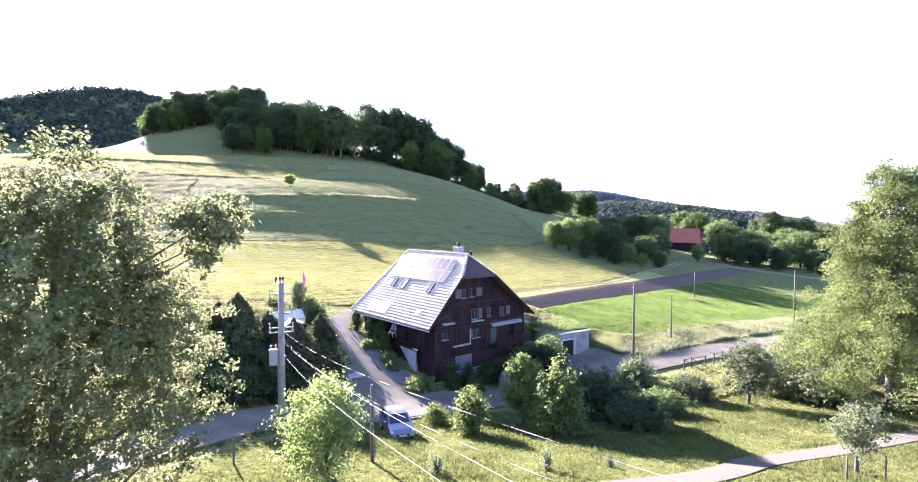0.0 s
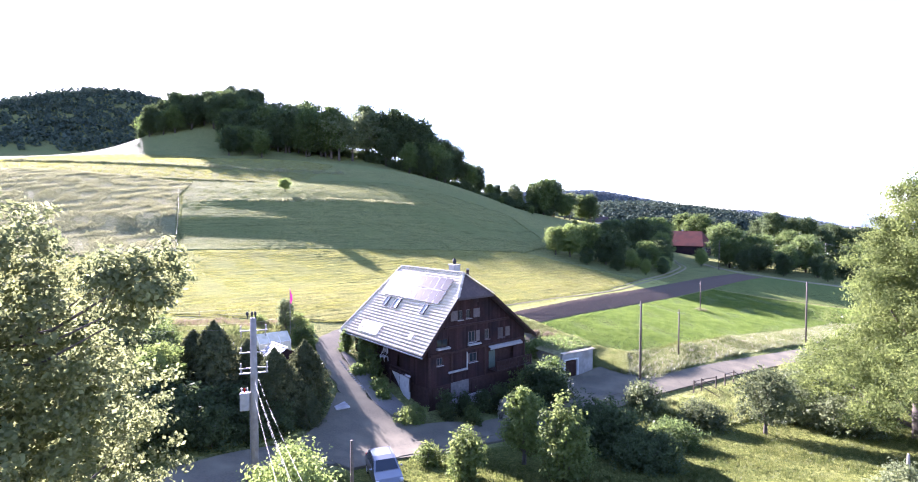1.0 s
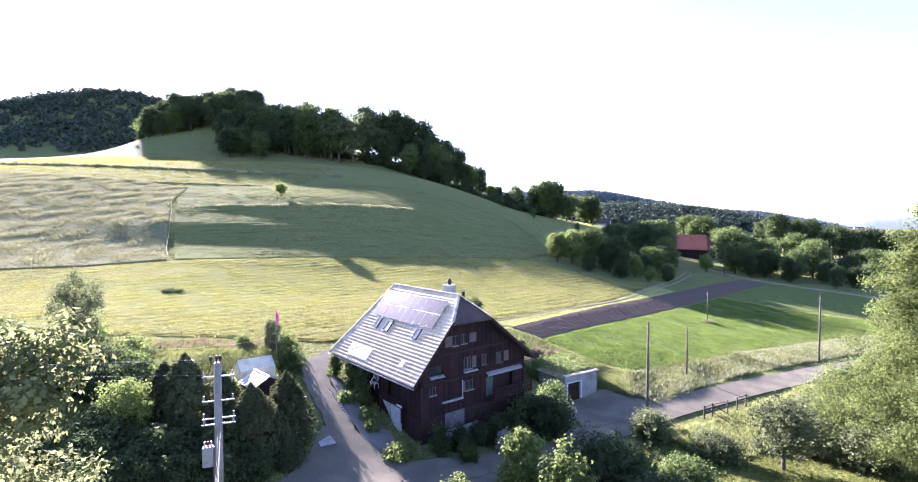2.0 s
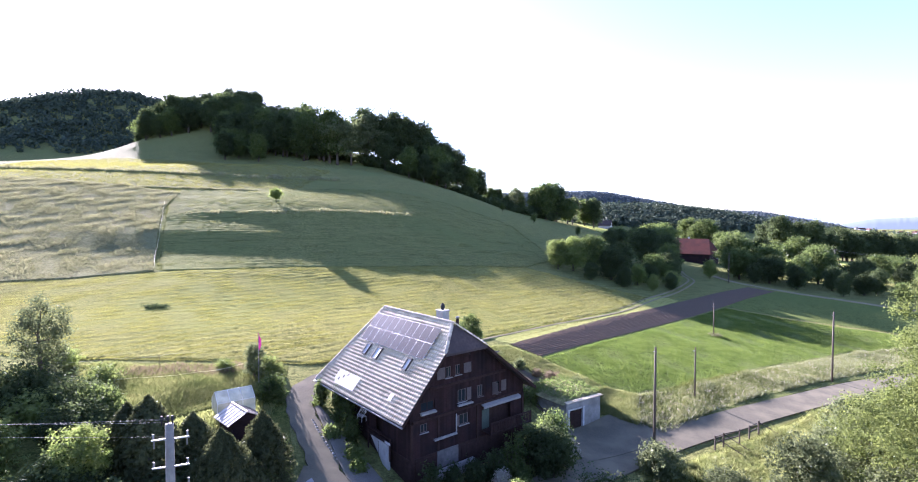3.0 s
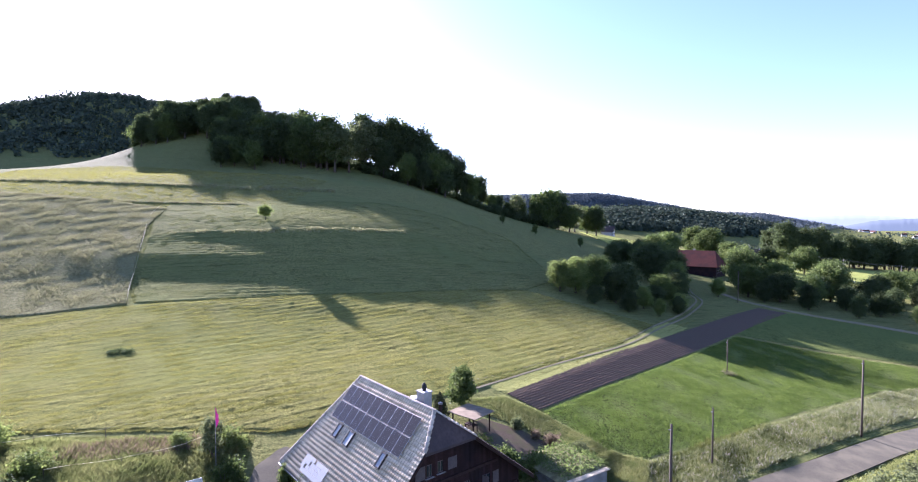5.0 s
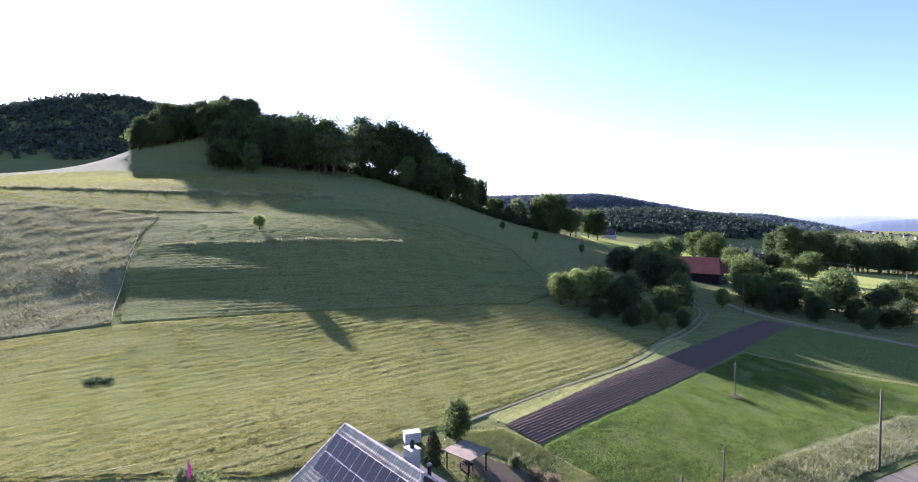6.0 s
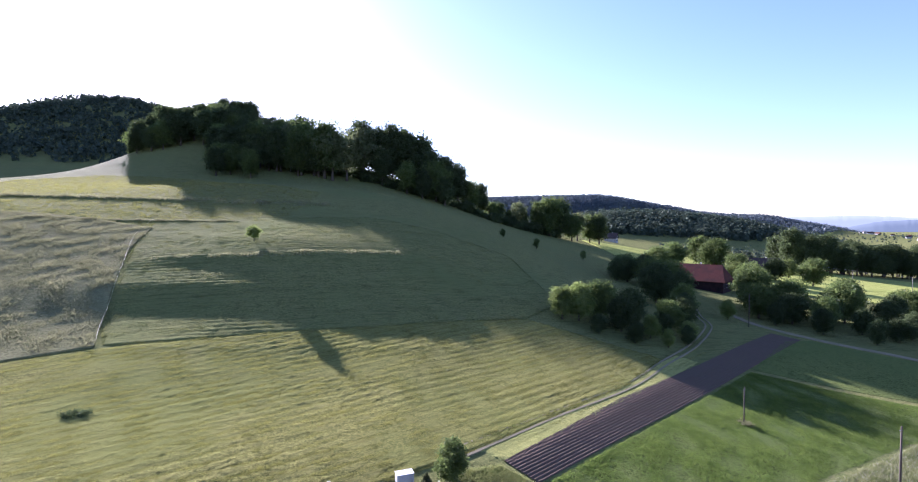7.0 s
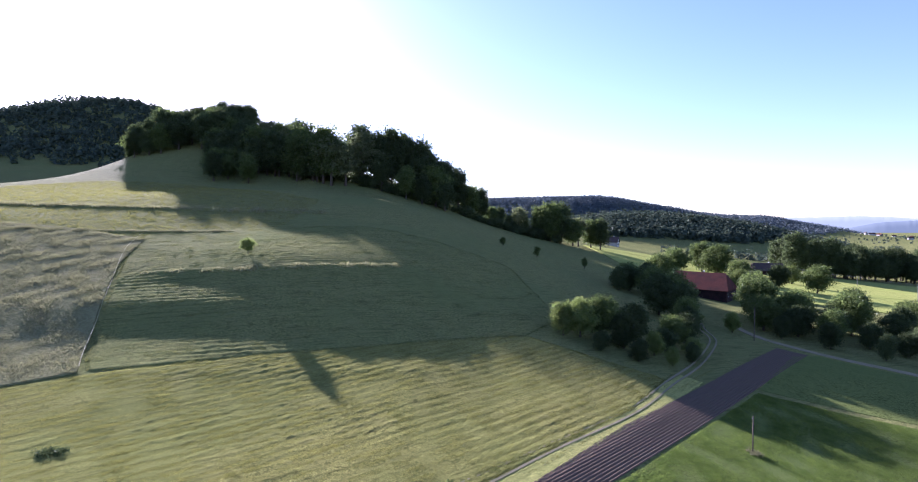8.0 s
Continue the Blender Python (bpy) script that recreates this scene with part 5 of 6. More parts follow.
MID = [(2, 31, 144, 1.45), (2, 27, 143, 1.1), (0, 36, 146, 1.25), (1, 40, 141, 1.1), (1, 44, 147, 1.2), (2, 46, 139, 0.95), (1, 50, 143, 1.0), (0, 54, 149, 1.2), (1, 58, 152, 1.1), (2, 56, 143, 0.9), (1, 62, 158, 1.2),
       (1, 34, 137, 0.7), (1, 41, 134, 0.75), (2, 48, 134, 0.7), (1, 54, 138, 0.75), (0, 66, 170, 1.3), (1, 70, 182, 1.3), (0, 74, 196, 1.4), (1, 66, 190, 1.3), (0, 76, 224, 1.2), (1, 70, 232, 1.2), (1, 64, 226, 0.9), (0, 72, 240, 1.1), (1, 79, 238, 1.3), (0, 101, 284, 1.3), (2, 84, 180, 0.7),
       (0, 99, 190, 1.2), (1, 106, 184, 1.2), (0, 112, 196, 1.4), (1, 118, 186, 1.1), (2, 120, 204, 1.3), (0, 128, 192, 1.2), (1, 134, 182, 1.1), (0, 136, 204, 1.3), (1, 142, 190, 1.1), (2, 126, 216, 1.3), (0, 110, 214, 1.5),
       (1, 148, 180, 1.0), (0, 152, 197, 1.1), (1, 160, 192, 1.1), (0, 168, 206, 1.2), (1, 176, 202, 1.1), (0, 186, 214, 1.2), (1, 106, 170, 0.75), (1, 114, 161, 0.7), (0, 124, 152, 0.65), (1, 98, 179, 0.7), (0, 112, 178, 0.95), (1, 124, 166, 0.8), (1, 137, 152, 0.7), (0, 144, 166, 0.9), (1, 158, 176, 0.9), (0, 150, 150, 0.7), (1, 120, 174, 0.9), (1, 131, 170, 0.8), (0, 104, 202, 1.4), (1, 145, 212, 1.3), (2, 170, 222, 1.2),
       (1, 196, 222, 1.2), (0, 206, 228, 1.2), (2, 222, 262, 1.2), (0, 190, 300, 1.6), (1, 176, 310, 1.6), (0, 150, 300, 1.5), (2, 140, 282, 1.4), (1, 136, 262, 1.5), (0, 152, 330, 1.7), (2, 205, 345, 1.6), (0, 128, 330, 1.5), (0, 150, 345, 2.0)]
first = {}
MID = [(k, 4 + (x - 4) * 1.05, 24 + (y - 24) * 1.05, sc) if x < 64 and y < 160 else (k, x, y, sc) for k, x, y, sc in MID]
for n, (k, x, y, sc) in enumerate(MID):
    if k not in first:
        first[k] = stand(mid[k], x, y, n * 40, sc * (0.7 if x > 47 and y < 175 else 0.82 if y < 160 else 1.0))
    else:
        again(mid[k], x, y, n * 77, sc * (0.7 if 47 < x < 80 and y < 175 else 0.82 if y < 160 else 1.0))
# trees on the crest and the wooded hill
big = [make_tree("forest_tree", 20, 7.5, 9000, 0.5, LEAF, "tall forest tree on the crest", seed=131, bare=0.1, nlobes=26, per=22, twig=3.0, group="crest trees"),
       make_tree("forest_tree", 22, 6.8, 9000, 0.5, LEAF_DARK, "dark forest tree on the crest", seed=137, bare=0.1, nlobes=26, per=22, twig=3.0, group="crest trees"),
       make_tree("forest_tree", 18, 6.0, 4200, 0.42, LEAF_GREY, "thin-crowned forest tree on the crest", seed=139, bare=0.2, nlobes=18, per=22, twig=3.0, group="crest trees")]
CREST = [(0, 62, 374, 1.3), (1, 70, 378, 1.25), (0, 56, 378, 1.1), (2, 82, 380, 1.1), (0, 92, 386, 1.1), (1, 98, 384, 0.95), (2, 42, 388, 0.9), (0, 77, 374, 0.9),
         (1, 16, 390, 1.0), (0, 8, 384, 1.0), (1, 0, 376, 1.25), (1, -8, 372, 1.35), (0, -14, 362, 1.2), (1, -20, 372, 1.5), (1, -28, 374, 1.55), (1, -36, 376, 1.6), (1, -44, 372, 1.55), (1, -52, 370, 1.6), (1, -24, 388, 1.7), (1, -40, 390, 1.75),
         (0, -32, 352, 1.0), (2, -60, 358, 1.5), (2, -70, 352, 1.45), (2, -78, 348, 1.45), (0, -84, 352, 1.35), (1, -64, 372, 1.6), (2, -92, 360, 1.2), (0, -102, 366, 1.4), (2, -112, 374, 1.45), (0, -122, 384, 1.35), (2, -132, 392, 1.3), (1, -107, 380, 1.3), (1, -118, 392, 1.25),
         (1, -8, 356, 0.8), (0, 24, 392, 0.7), (1, 30, 394, 0.6), (1, 46, 392, 0.55), (1, -22, 352, 0.9), (1, -48, 356, 1.0), (1, 36, 390, 0.5), (0, -140, 404, 1.1), (2, -95, 375, 1.3)]
rng = np.random.RandomState(11)
WOOD = []
for _ in range(6000):
    x, y = rng.uniform(-330, -100), rng.uniform(335, 520)
    west, east = 4.7 - 0.64 * (y - 26), -0.4 * (y - 26)
    if not west < x < east or (y < 396 and not (-0.47 * (y - 26) < x and y > 336)):
        continue
    if all((x - a) ** 2 + (y - b) ** 2 > 72 for _, a, b, _ in WOOD):
        WOOD.append((rng.choice([0, 1, 1, 1]), x, y, rng.uniform(0.9, 1.2) if y > 396 else rng.uniform(0.8, 1.05)))
for k in range(26):
    x = -86 - 2.4 * k + rng.uniform(-2, 2)
    WOOD.insert(0, (int(rng.choice([0, 1, 1])), x, 352 + 0.9 * k + rng.uniform(-6, 8), rng.uniform(1.0, 1.3)))
# added bushes that keep sunlight from passing between the crest trunks
under = stand(make_bush("undergrowth", 5.0, 4.5, 2200, 0.5, LEAF_DARK, "undergrowth added below the crest trees to stop the low sun", seed=171, group="crest undergrowth"), -30, 358)
for k in range(44):
    x = 66 - 4.6 * k + rng.uniform(-1.5, 1.5)
    y = 376 - 18 * math.exp(-((x + 45) / 45) ** 2) + rng.uniform(-3, 3) + max(0, -100 - x) * 0.75
    again(under, x, y, k * 71, rng.uniform(0.8, 1.4))
first = {}
for n, (k, x, y, sc) in enumerate([(k, x, y, sc * (1.08 if -135 < x < -90 else 1.2 if -90 <= x < -58 else 1.05 if x < 0 else 1.0)) for k, x, y, sc in CREST] + WOOD[:300]):
    if k not in first:
        first[k] = stand(big[k], x, y, n * 40, sc)
    else:
        again(big[k], x, y, n * 77, sc)


def far_wood(name, label, areas, seed, size, material=FARWOOD):
    """Distant woods: many small ragged crowns, each a handful of leaf clumps, in one mesh."""
    rng = np.random.RandomState(seed)
    C, R = [], []
    for cx, cy, a, b, count in areas:
        u = rng.uniform(-1, 1, (count, 2))
        u = u[(u ** 2).sum(1) < rng.uniform(0.7, 1.05, count)]
        x, y = cx + a * u[:, 0], cy + b * u[:, 1]
        r = size * rng.uniform(0.55, 1.3, len(x)) * (1 + 0.25 * np.sin(x * 0.021) * np.cos(y * 0.017))
        C.append(np.stack([x, y, height(x, y) + r * 0.8], 1)), R.append(r)
    C, R = np.concatenate(C), np.concatenate(R)
    per = 18
    d = rng.normal(0, 1, (len(C), per, 3))
    d /= np.linalg.norm(d, axis=2, keepdims=True)
    tall = rng.uniform(1.0, 1.7, (len(C), 1))
    P = C[:, None] + d * (R[:, None] * rng.uniform(0.6, 1.1, (len(C), per)))[..., None] * np.stack([np.ones_like(tall), np.ones_like(tall), tall], 2)
    V, F = leaves(rng, P.reshape(-1, 3), d.reshape(-1, 3) + (0, 0, 0.3), size * 0.55, 0.5)
    return tagged(mesh_part(name, np_mesh(name, V, F), material), label, "wood", kind="stuff")


far_wood("far_ridge_woods", "woods on the distant ridge, blue haze put into their colour", [(560, 1980, 460, 260, 7600), (150, 1900, 420, 240, 5200), (980, 2080, 460, 260, 5400), (1330, 2330, 330, 260, 3600), (1640, 2800, 420, 280, 3200)], 6, 5.2, FARHAZE)
far_wood("far_woods", "distant wooded hills", [(330, 1010, 230, 120, 3000), (560, 1060, 200, 120, 2400), (290, 875, 200, 62, 2600), (490, 925, 170, 60, 2200),
                                               (-660, 930, 380, 300, 6500)], 5, 5.2)
far_wood("hedgerows", "distant hedges and groves of the valley", [(1300, 1900, 500, 300, 200), (900, 1400, 300, 200, 90), (1800, 2200, 600, 200, 200), (320, 690, 100, 16, 60)], 7, 4.5)
rng = np.random.RandomState(41)
for k in range(84):
    u = (k % 42) / 41
    x, y = 284 + 215 * u + rng.uniform(-6, 6), 470 + 40 * u + (k // 42) * 22 + rng.uniform(-8, 8)
    again(big[1], x, y, k * 61, rng.uniform(0.95, 1.35) * (1.2 if u < 0.15 else 1.0))


# ---- things round the house ----
def utility_pole(x, y, top):
    z0 = lie(x, y)
    p = thing("utility_pole", pose(x, y, z0, 0, 0, 20), "grey wooden utility pole with steel crossarms and a transformer box", "utility pole")
    h = top - z0
    part("pole", tube(bmesh.new(), [(0, 0, -0.5), (0, 0, h * 0.5), (0, 0, h)], [0.22, 0.2, 0.17], 12), POLE, p, smooth=True)
    for z, w in ((h - 0.75, 1.5), (h - 2.0, 1.5), (h - 2.9, 1.55), (h - 3.2, 1.55)):
        arm = part("crossarm", boxed((-w / 2, 0.17, z - 0.035), (w / 2, 0.23, z + 0.035), 0.01), STEEL, p)
        for s_ in (-w / 2 + 0.08, w / 2 - 0.08):
            part("insulator", tube(bmesh.new(), [(s_, 0.2, z + 0.04), (s_, 0.2, z + 0.12), (s_, 0.2, z + 0.17), (s_, 0.2, z + 0.3)], [0.022, 0.05, 0.035, 0.045], 8), OFFWHITE, arm)
    for s_ in (-0.65, 0.65):
        part("strut", boxed((s_ - 0.03, 0.17, h - 3.2), (s_ + 0.03, 0.22, h - 2.9)), STEEL, p)
        part("strut", boxed((s_ - 0.03, 0.17, h - 1.1), (s_ + 0.03, 0.22, h - 0.75)), STEEL, p)
    for dx in (-0.3, -0.05, 0.12):
        part("insulator", tube(bmesh.new(), [(dx, 0.0, h - 0.05), (dx, 0, h + 0.12), (dx, 0, h + 0.2), (dx, 0, h + 0.36)], [0.025, 0.03, 0.08, 0.05], 8), BLACK, p)
    box = part("transformer_box", boxed((-0.75, -0.25, h - 5.2), (-0.25, 0.2, h - 4.2), 0.04), OFFWHITE, p, "pale steel transformer box")
    for dx in (-0.65, -0.5, -0.35):
        part("bushing", tube(bmesh.new(), [(dx, 0, h - 4.22), (dx, 0, h - 4.1), (dx, 0, h - 3.95)], [0.05, 0.035, 0.04], 8), RED if dx == -0.5 else WHITE, box)
    part("conduit", tube(bmesh.new(), [(-0.22, -0.1, -0.3), (-0.22, -0.1, h - 4.2)], 0.035, 6), STEEL, p)
    return p


utility_pole(-11.1, 31.9, 11.5)


def cable(a, b, sag, r=0.012, label="thin pale overhead cable", n=24, material=None):
    a, b = Vector(a), Vector(b)
    pts = [a.lerp(b, k / n) - Vector((0, 0, 4 * sag * (k / n) * (1 - k / n))) for k in range(n + 1)]
    ob = part("cable", tube(bmesh.new(), pts, r, 6), material or CABLE, None, smooth=True)
    return tagged(ob, label, "cable", "overhead cables")


for x0, z0, x1, y1, z1, sag in ((-10.9, 8.45, 9.36, -13.2, 17.5, 1.02), (-11.05, 8.15, 5.84, -5.35, 15.26, 1.08), (-10.95, 7.8, 8.05, -10.1, 15.7, 0.8), (-11.0, 7.1, 6.06, -6.85, 14.9, 0.89)):
    cable((x0, 31.7, z0), (x1, y1, z1), sag, 0.0044)
for z, dy in ((11.7, 0.0), (11.5, 0.25), (11.85, -0.25), (10.8, 0.4)):
    cable((-11.1, 31.8 + dy, z), (-75, 36 + 4 * dy, z + 1.0 + 1.5 * dy), 1.2, 0.0038)


def post(name, x, y, h, r, label, category, material=DARKPOST, lean=0.0, group=""):
    p = thing(name, pose(x, y, lie(x, y), lean, lean * 0.6, 0), label, category, group)
    part("shaft", tube(bmesh.new(), [(0, 0, -0.5), (0, 0, h * 0.6), (0, 0, h)], [r * 1.1, r, r * 0.8], 10), material, p, smooth=True)
    return p


post("wooden_post", -4.6, 27.2, 4.3, 0.085, "thin dark wooden post in the meadow", "post")
for x, y, top, r in ((20.7, 59.6, 8.2, 0.12), (30.2, 71.9, 5.2, 0.09), (54.3, 82.2, 7.7, 0.12), (48.0, 103.7, 5.4, 0.09)):
    p = post("line_pole", x, y, top - lie(x, y), r, "slim dark wooden line pole beside the field", "pole", DARKPOST, group="line poles")
    part("bracket", boxed((-0.25, -0.03, top - lie(x, y) - 0.5), (0.12, 0.03, top - lie(x, y) - 0.42)), STEEL, p)
stand(make_bush("weed_patch", 0.5, 1.3, 1100, 0.1, STRAW, "uncut weeds round the line pole in the crop", seed=162, category="weeds"), 48.0, 103.4)
post("meadow_post", 32.5, 38.9, 1.5, 0.1, "short pale post beside the path", "post", POLE)
post("meadow_post", 12.6, 46.5, 3.0, 0.1, "dark post among the shrubs", "post")
for x, y in ((-11.4, 25.4), (19.7, 24.9), (21.9, 25.2)):
    post("fence_stake", x, y, 1.3, 0.05, "short wooden fence stake", "stake", group="fence stakes")


def rail_gate():
    """The open pasture gate beside the lane: posts, rails and slanting braces."""
    g = thing("pasture_fence", Matrix(), "weathered wooden pasture fence with slanting braces", "fence")
    xs = [(27.0, 60.3), (28.2, 61.0), (30.3, 61.9), (31.8, 62.8), (33.4, 63.9)]
    for x, y in xs:
        z = lie(x, y)
        part("fence_post", tube(bmesh.new(), [(x, y, z - 0.3), (x, y, z + 1.45)], [0.085, 0.075], 8), DARKPOST, g)
    for (a, b) in ((0, 1), (1, 2), (3, 4)):
        for dz in (0.75, 1.3):
            p, q = xs[a], xs[b]
            part("rail", tube(bmesh.new(), [(p[0], p[1], lie(*p) + dz), (q[0], q[1], lie(*q) + dz)], 0.045, 6), DARKPOST, g)
    for (a, dx, dy) in ((0, 2.6, -2.2), (1, 2.6, -2.2), (4, 2.4, -1.2)):
        p = xs[a]
        q = (p[0] + dx, p[1] + dy)
        part("brace", tube(bmesh.new(), [(p[0], p[1], lie(*p) + 1.3), (q[0], q[1], lie(*q) + 0.05)], 0.045, 6), DARKPOST, g)


rail_gate()


def flagpole():
    x, y = -18.0, 59.6
    p = thing("flagpole", pose(x, y, lie(x, y)), "slim white flagpole with a pink pennant", "flagpole")
    part("pole", tube(bmesh.new(), [(0, 0, -0.3), (0, 0, 5.4)], [0.032, 0.022], 8), OFFWHITE, p)
    bm = bmesh.new()
    pts = [(0.03, 0, 5.35), (0.15, 0.05, 5.0), (-0.1, 0.08, 4.5), (-0.3, -0.05, 3.9), (-0.05, 0.0, 3.85), (0.03, 0.03, 4.4)]
    for z0, z1, w0, w1 in ((5.35, 4.9, 0.05, 0.32), (4.9, 4.4, 0.32, 0.38), (4.4, 3.9, 0.38, 0.12)):
        for d in (0.0, 0.02):
            vs = [bm.verts.new(c) for c in ((0.03, d, z0), (0.03 + w0 * 0.7, d + 0.15 * w0, z0 - 0.15), (0.03 + w1 * 0.7, d - 0.2 * w1, z1 - 0.25), (0.03, d, z1))]
            bm.faces.new(vs)
    bmesh.ops.remove_doubles(bm, verts=bm.verts, dist=0.002)
    part("pennant", bm, PINK, p, "hanging pink cloth pennant")


flagpole()


def car(x, y, turn):
    c = thing("car", pose(x, y, lie(x, y) + 0.1, 0, 0, turn), "silver compact hatchback parked beside the lane", "car")
    L, W = 3.95, 1.68
    side = [(-1.95, 0.35), (-1.97, 0.62), (-1.85, 0.9), (-1.78, 0.98), (-1.5, 1.4), (-1.1, 1.5), (-0.1, 1.51), (0.35, 1.42), (1.0, 0.98), (1.65, 0.82), (1.9, 0.62), (1.95, 0.38), (1.8, 0.25), (-1.8, 0.25)]
    bm = bmesh.new()
    n = len(side)
    rows = []
    for f in (-1, -0.92, -0.75, 0, 0.75, 0.92, 1):
        rows.append([])
        for px, pz in side:
            tuck = 0.17 * max(0, pz - 0.9) / 0.6
            edge = 1 - 0.05 * (abs(f) > 0.95)
            rows[-1].append(bm.verts.new((px * (edge if abs(f) > 0.95 else 1), f * (W / 2 - tuck), 0.3 + (pz - 0.3) * (1 - 0.015 * (abs(f) > 0.9)))))
    for u, v in zip(rows, rows[1:]):
        for k in range(n):
            bm.faces.new((u[k], u[(k + 1) % n], v[(k + 1) % n], v[k]))
    bm.faces.new(rows[0]), bm.faces.new(rows[-1])
    part("body", bm, CAR, c, smooth=False)

    def pane(name, pts, off):
        bm = bmesh.new()
        a = [bm.verts.new(p) for p in pts]
        b = [bm.verts.new(Vector(p) + Vector(off)) for p in pts]
        bm.faces.new(a), bm.faces.new(b)
        for k in range(len(a)):
            bm.faces.new((a[k], a[(k + 1) % len(a)], b[(k + 1) % len(a)], b[k]))
        part(name, bm, GLASS, c)

    pane("windscreen", [(0.37, 0.58, 1.415), (0.37, -0.58, 1.415), (0.97, -0.7, 1.01), (0.97, 0.7, 1.01)], (0.012, 0, 0.015))
    pane("rear_window", [(-1.47, 0.58, 1.39), (-1.47, -0.58, 1.39), (-1.77, -0.68, 1.02), (-1.77, 0.68, 1.02)], (-0.02, 0, 0.012))
    for s_ in (-1, 1):
        pane("side_window", [(0.28, s_ * 0.712, 1.36), (-0.35, s_ * 0.70, 1.42), (-0.35, s_ * 0.812, 1.0), (0.8, s_ * 0.818, 0.98)], (0, s_ * 0.012, 0.004))
        pane("side_window", [(-0.43, s_ * 0.70, 1.42), (-1.1, s_ * 0.705, 1.4), (-1.45, s_ * 0.815, 0.99), (-0.43, s_ * 0.812, 1.0)], (0, s_ * 0.012, 0.004))
        part("headlight", boxed((1.62, s_ * 0.72 - 0.13, 0.62), (1.9, s_ * 0.72 + 0.1, 0.78), 0.04), CLEAR, c)
        part("tail_light", boxed((-1.93, s_ * 0.74 - 0.09, 0.75), (-1.8, s_ * 0.74 + 0.07, 1.0), 0.02), RED, c)
        part("mirror", boxed((0.62, s_ * 0.95 - 0.09, 0.98), (0.74, s_ * 0.95 + 0.09, 1.1), 0.03), CAR, c)
        for px in (-1.25, 1.22):
            w = new("wheel")
            w.parent = c
            w.matrix_basis = pose(px, s_ * 0.76, 0.2, 90, 0, 0)
            bm = bmesh.new()
            bmesh.ops.create_cone(bm, cap_ends=True, segments=20, radius1=0.3, radius2=0.3, depth=0.2)
            part("tyre", bm, BLACK, w)
            bm = bmesh.new()
            bmesh.ops.create_cone(bm, cap_ends=True, segments=14, radius1=0.19, radius2=0.19, depth=0.215)
            part("rim", bm, ALU, w)
    part("grille", boxed((1.9, -0.45, 0.42), (1.965, 0.45, 0.56), 0.01), BLACK, c)
    part("plate", boxed((1.955, -0.25, 0.44), (1.975, 0.25, 0.54)), WHITE, c)


car(-4.2, 35.0, -70)


def garage():
    g = thing("garage", pose(12.7, 62.6, -1.6, 0, 0, 33) @ Matrix.Diagonal((1.4, 1.0, 1.08, 1.0)), "small whitewashed garage set into the bank with an earth roof", "garage")
    for lo, hi in (((0.0, 0, -0.9), (0.2, 0.35, 2.25)), ((1.85, 0, -0.9), (3.6, 0.35, 2.25)), ((0.0, 0, 2.25), (3.6, 0.35, 2.85)),
                   ((3.3, 0.35, -0.9), (3.6, 5.5, 2.8)), ((0.0, 0.35, -0.9), (0.3, 5.5, 2.8)), ((0.3, 5.2, -0.9), (3.3, 5.5, 2.8))):
        part("wall", boxed(lo, hi, 0.01), OFFWHITE, g, "stained whitewashed wall")
    part("door_frame", block(block(boxed((0.2, -0.04, -0.8), (0.32, 0.3, 2.22), 0.01), (1.73, -0.04, -0.8), (1.85, 0.3, 2.22)), (0.32, -0.04, 2.1), (1.73, 0.3, 2.22)), WHITE, g, "white door frame")
    for k in range(7):
        part("door_panel", boxed((0.32, 0.2, -0.75 + k * 0.41), (1.73, 0.26, -0.355 + k * 0.41), 0.01), BEAM, g, "dark door panel")
    n = 15
    u, v = np.meshgrid(np.linspace(0, 1, n), np.linspace(0, 1, n), indexing="ij")
    edge = np.minimum(np.minimum(u, 1 - u), np.minimum(v, 1 - v))
    z = 2.78 + 0.42 * np.minimum(1, edge * 6) ** 0.5 + 0.1 * np.sin(u * 11 + v * 5) * np.cos(v * 9) * (edge > 0)
    i = (np.arange(n - 1)[:, None] * n + np.arange(n - 1)[None, :]).ravel()
    V = np.stack([-0.4 + 4.5 * u, 0.1 + 6.6 * v, z], -1).reshape(-1, 3)
    mesh_part("roof", np_mesh("roof", V, np.stack([i, i + n, i + n + 1, i + 1], 1), True), TALL, g, "lumpy earth roof with dry grass")
    rng = np.random.RandomState(77)
    P = np.stack([rng.uniform(-0.3, 4.0, 2600), rng.uniform(0.2, 6.4, 2600), 3.15 + np.abs(rng.normal(0, 0.22, 2600))], 1)
    V, F = leaves(rng, P, np.tile((0.0, -0.4, 0.6), (2600, 1)), 0.09, 0.9)
    tagged(mesh_part("roof_turf", np_mesh("roof_turf", V, F), LEAF, g, "low weeds growing on the earth roof"), kind="stuff")
    for k in range(9):
        part("coping_tile", boxed((0.0 + k * 0.42, -0.2, 2.88), (0.38 + k * 0.42, 0.35, 2.97), 0.02), TILE, g)


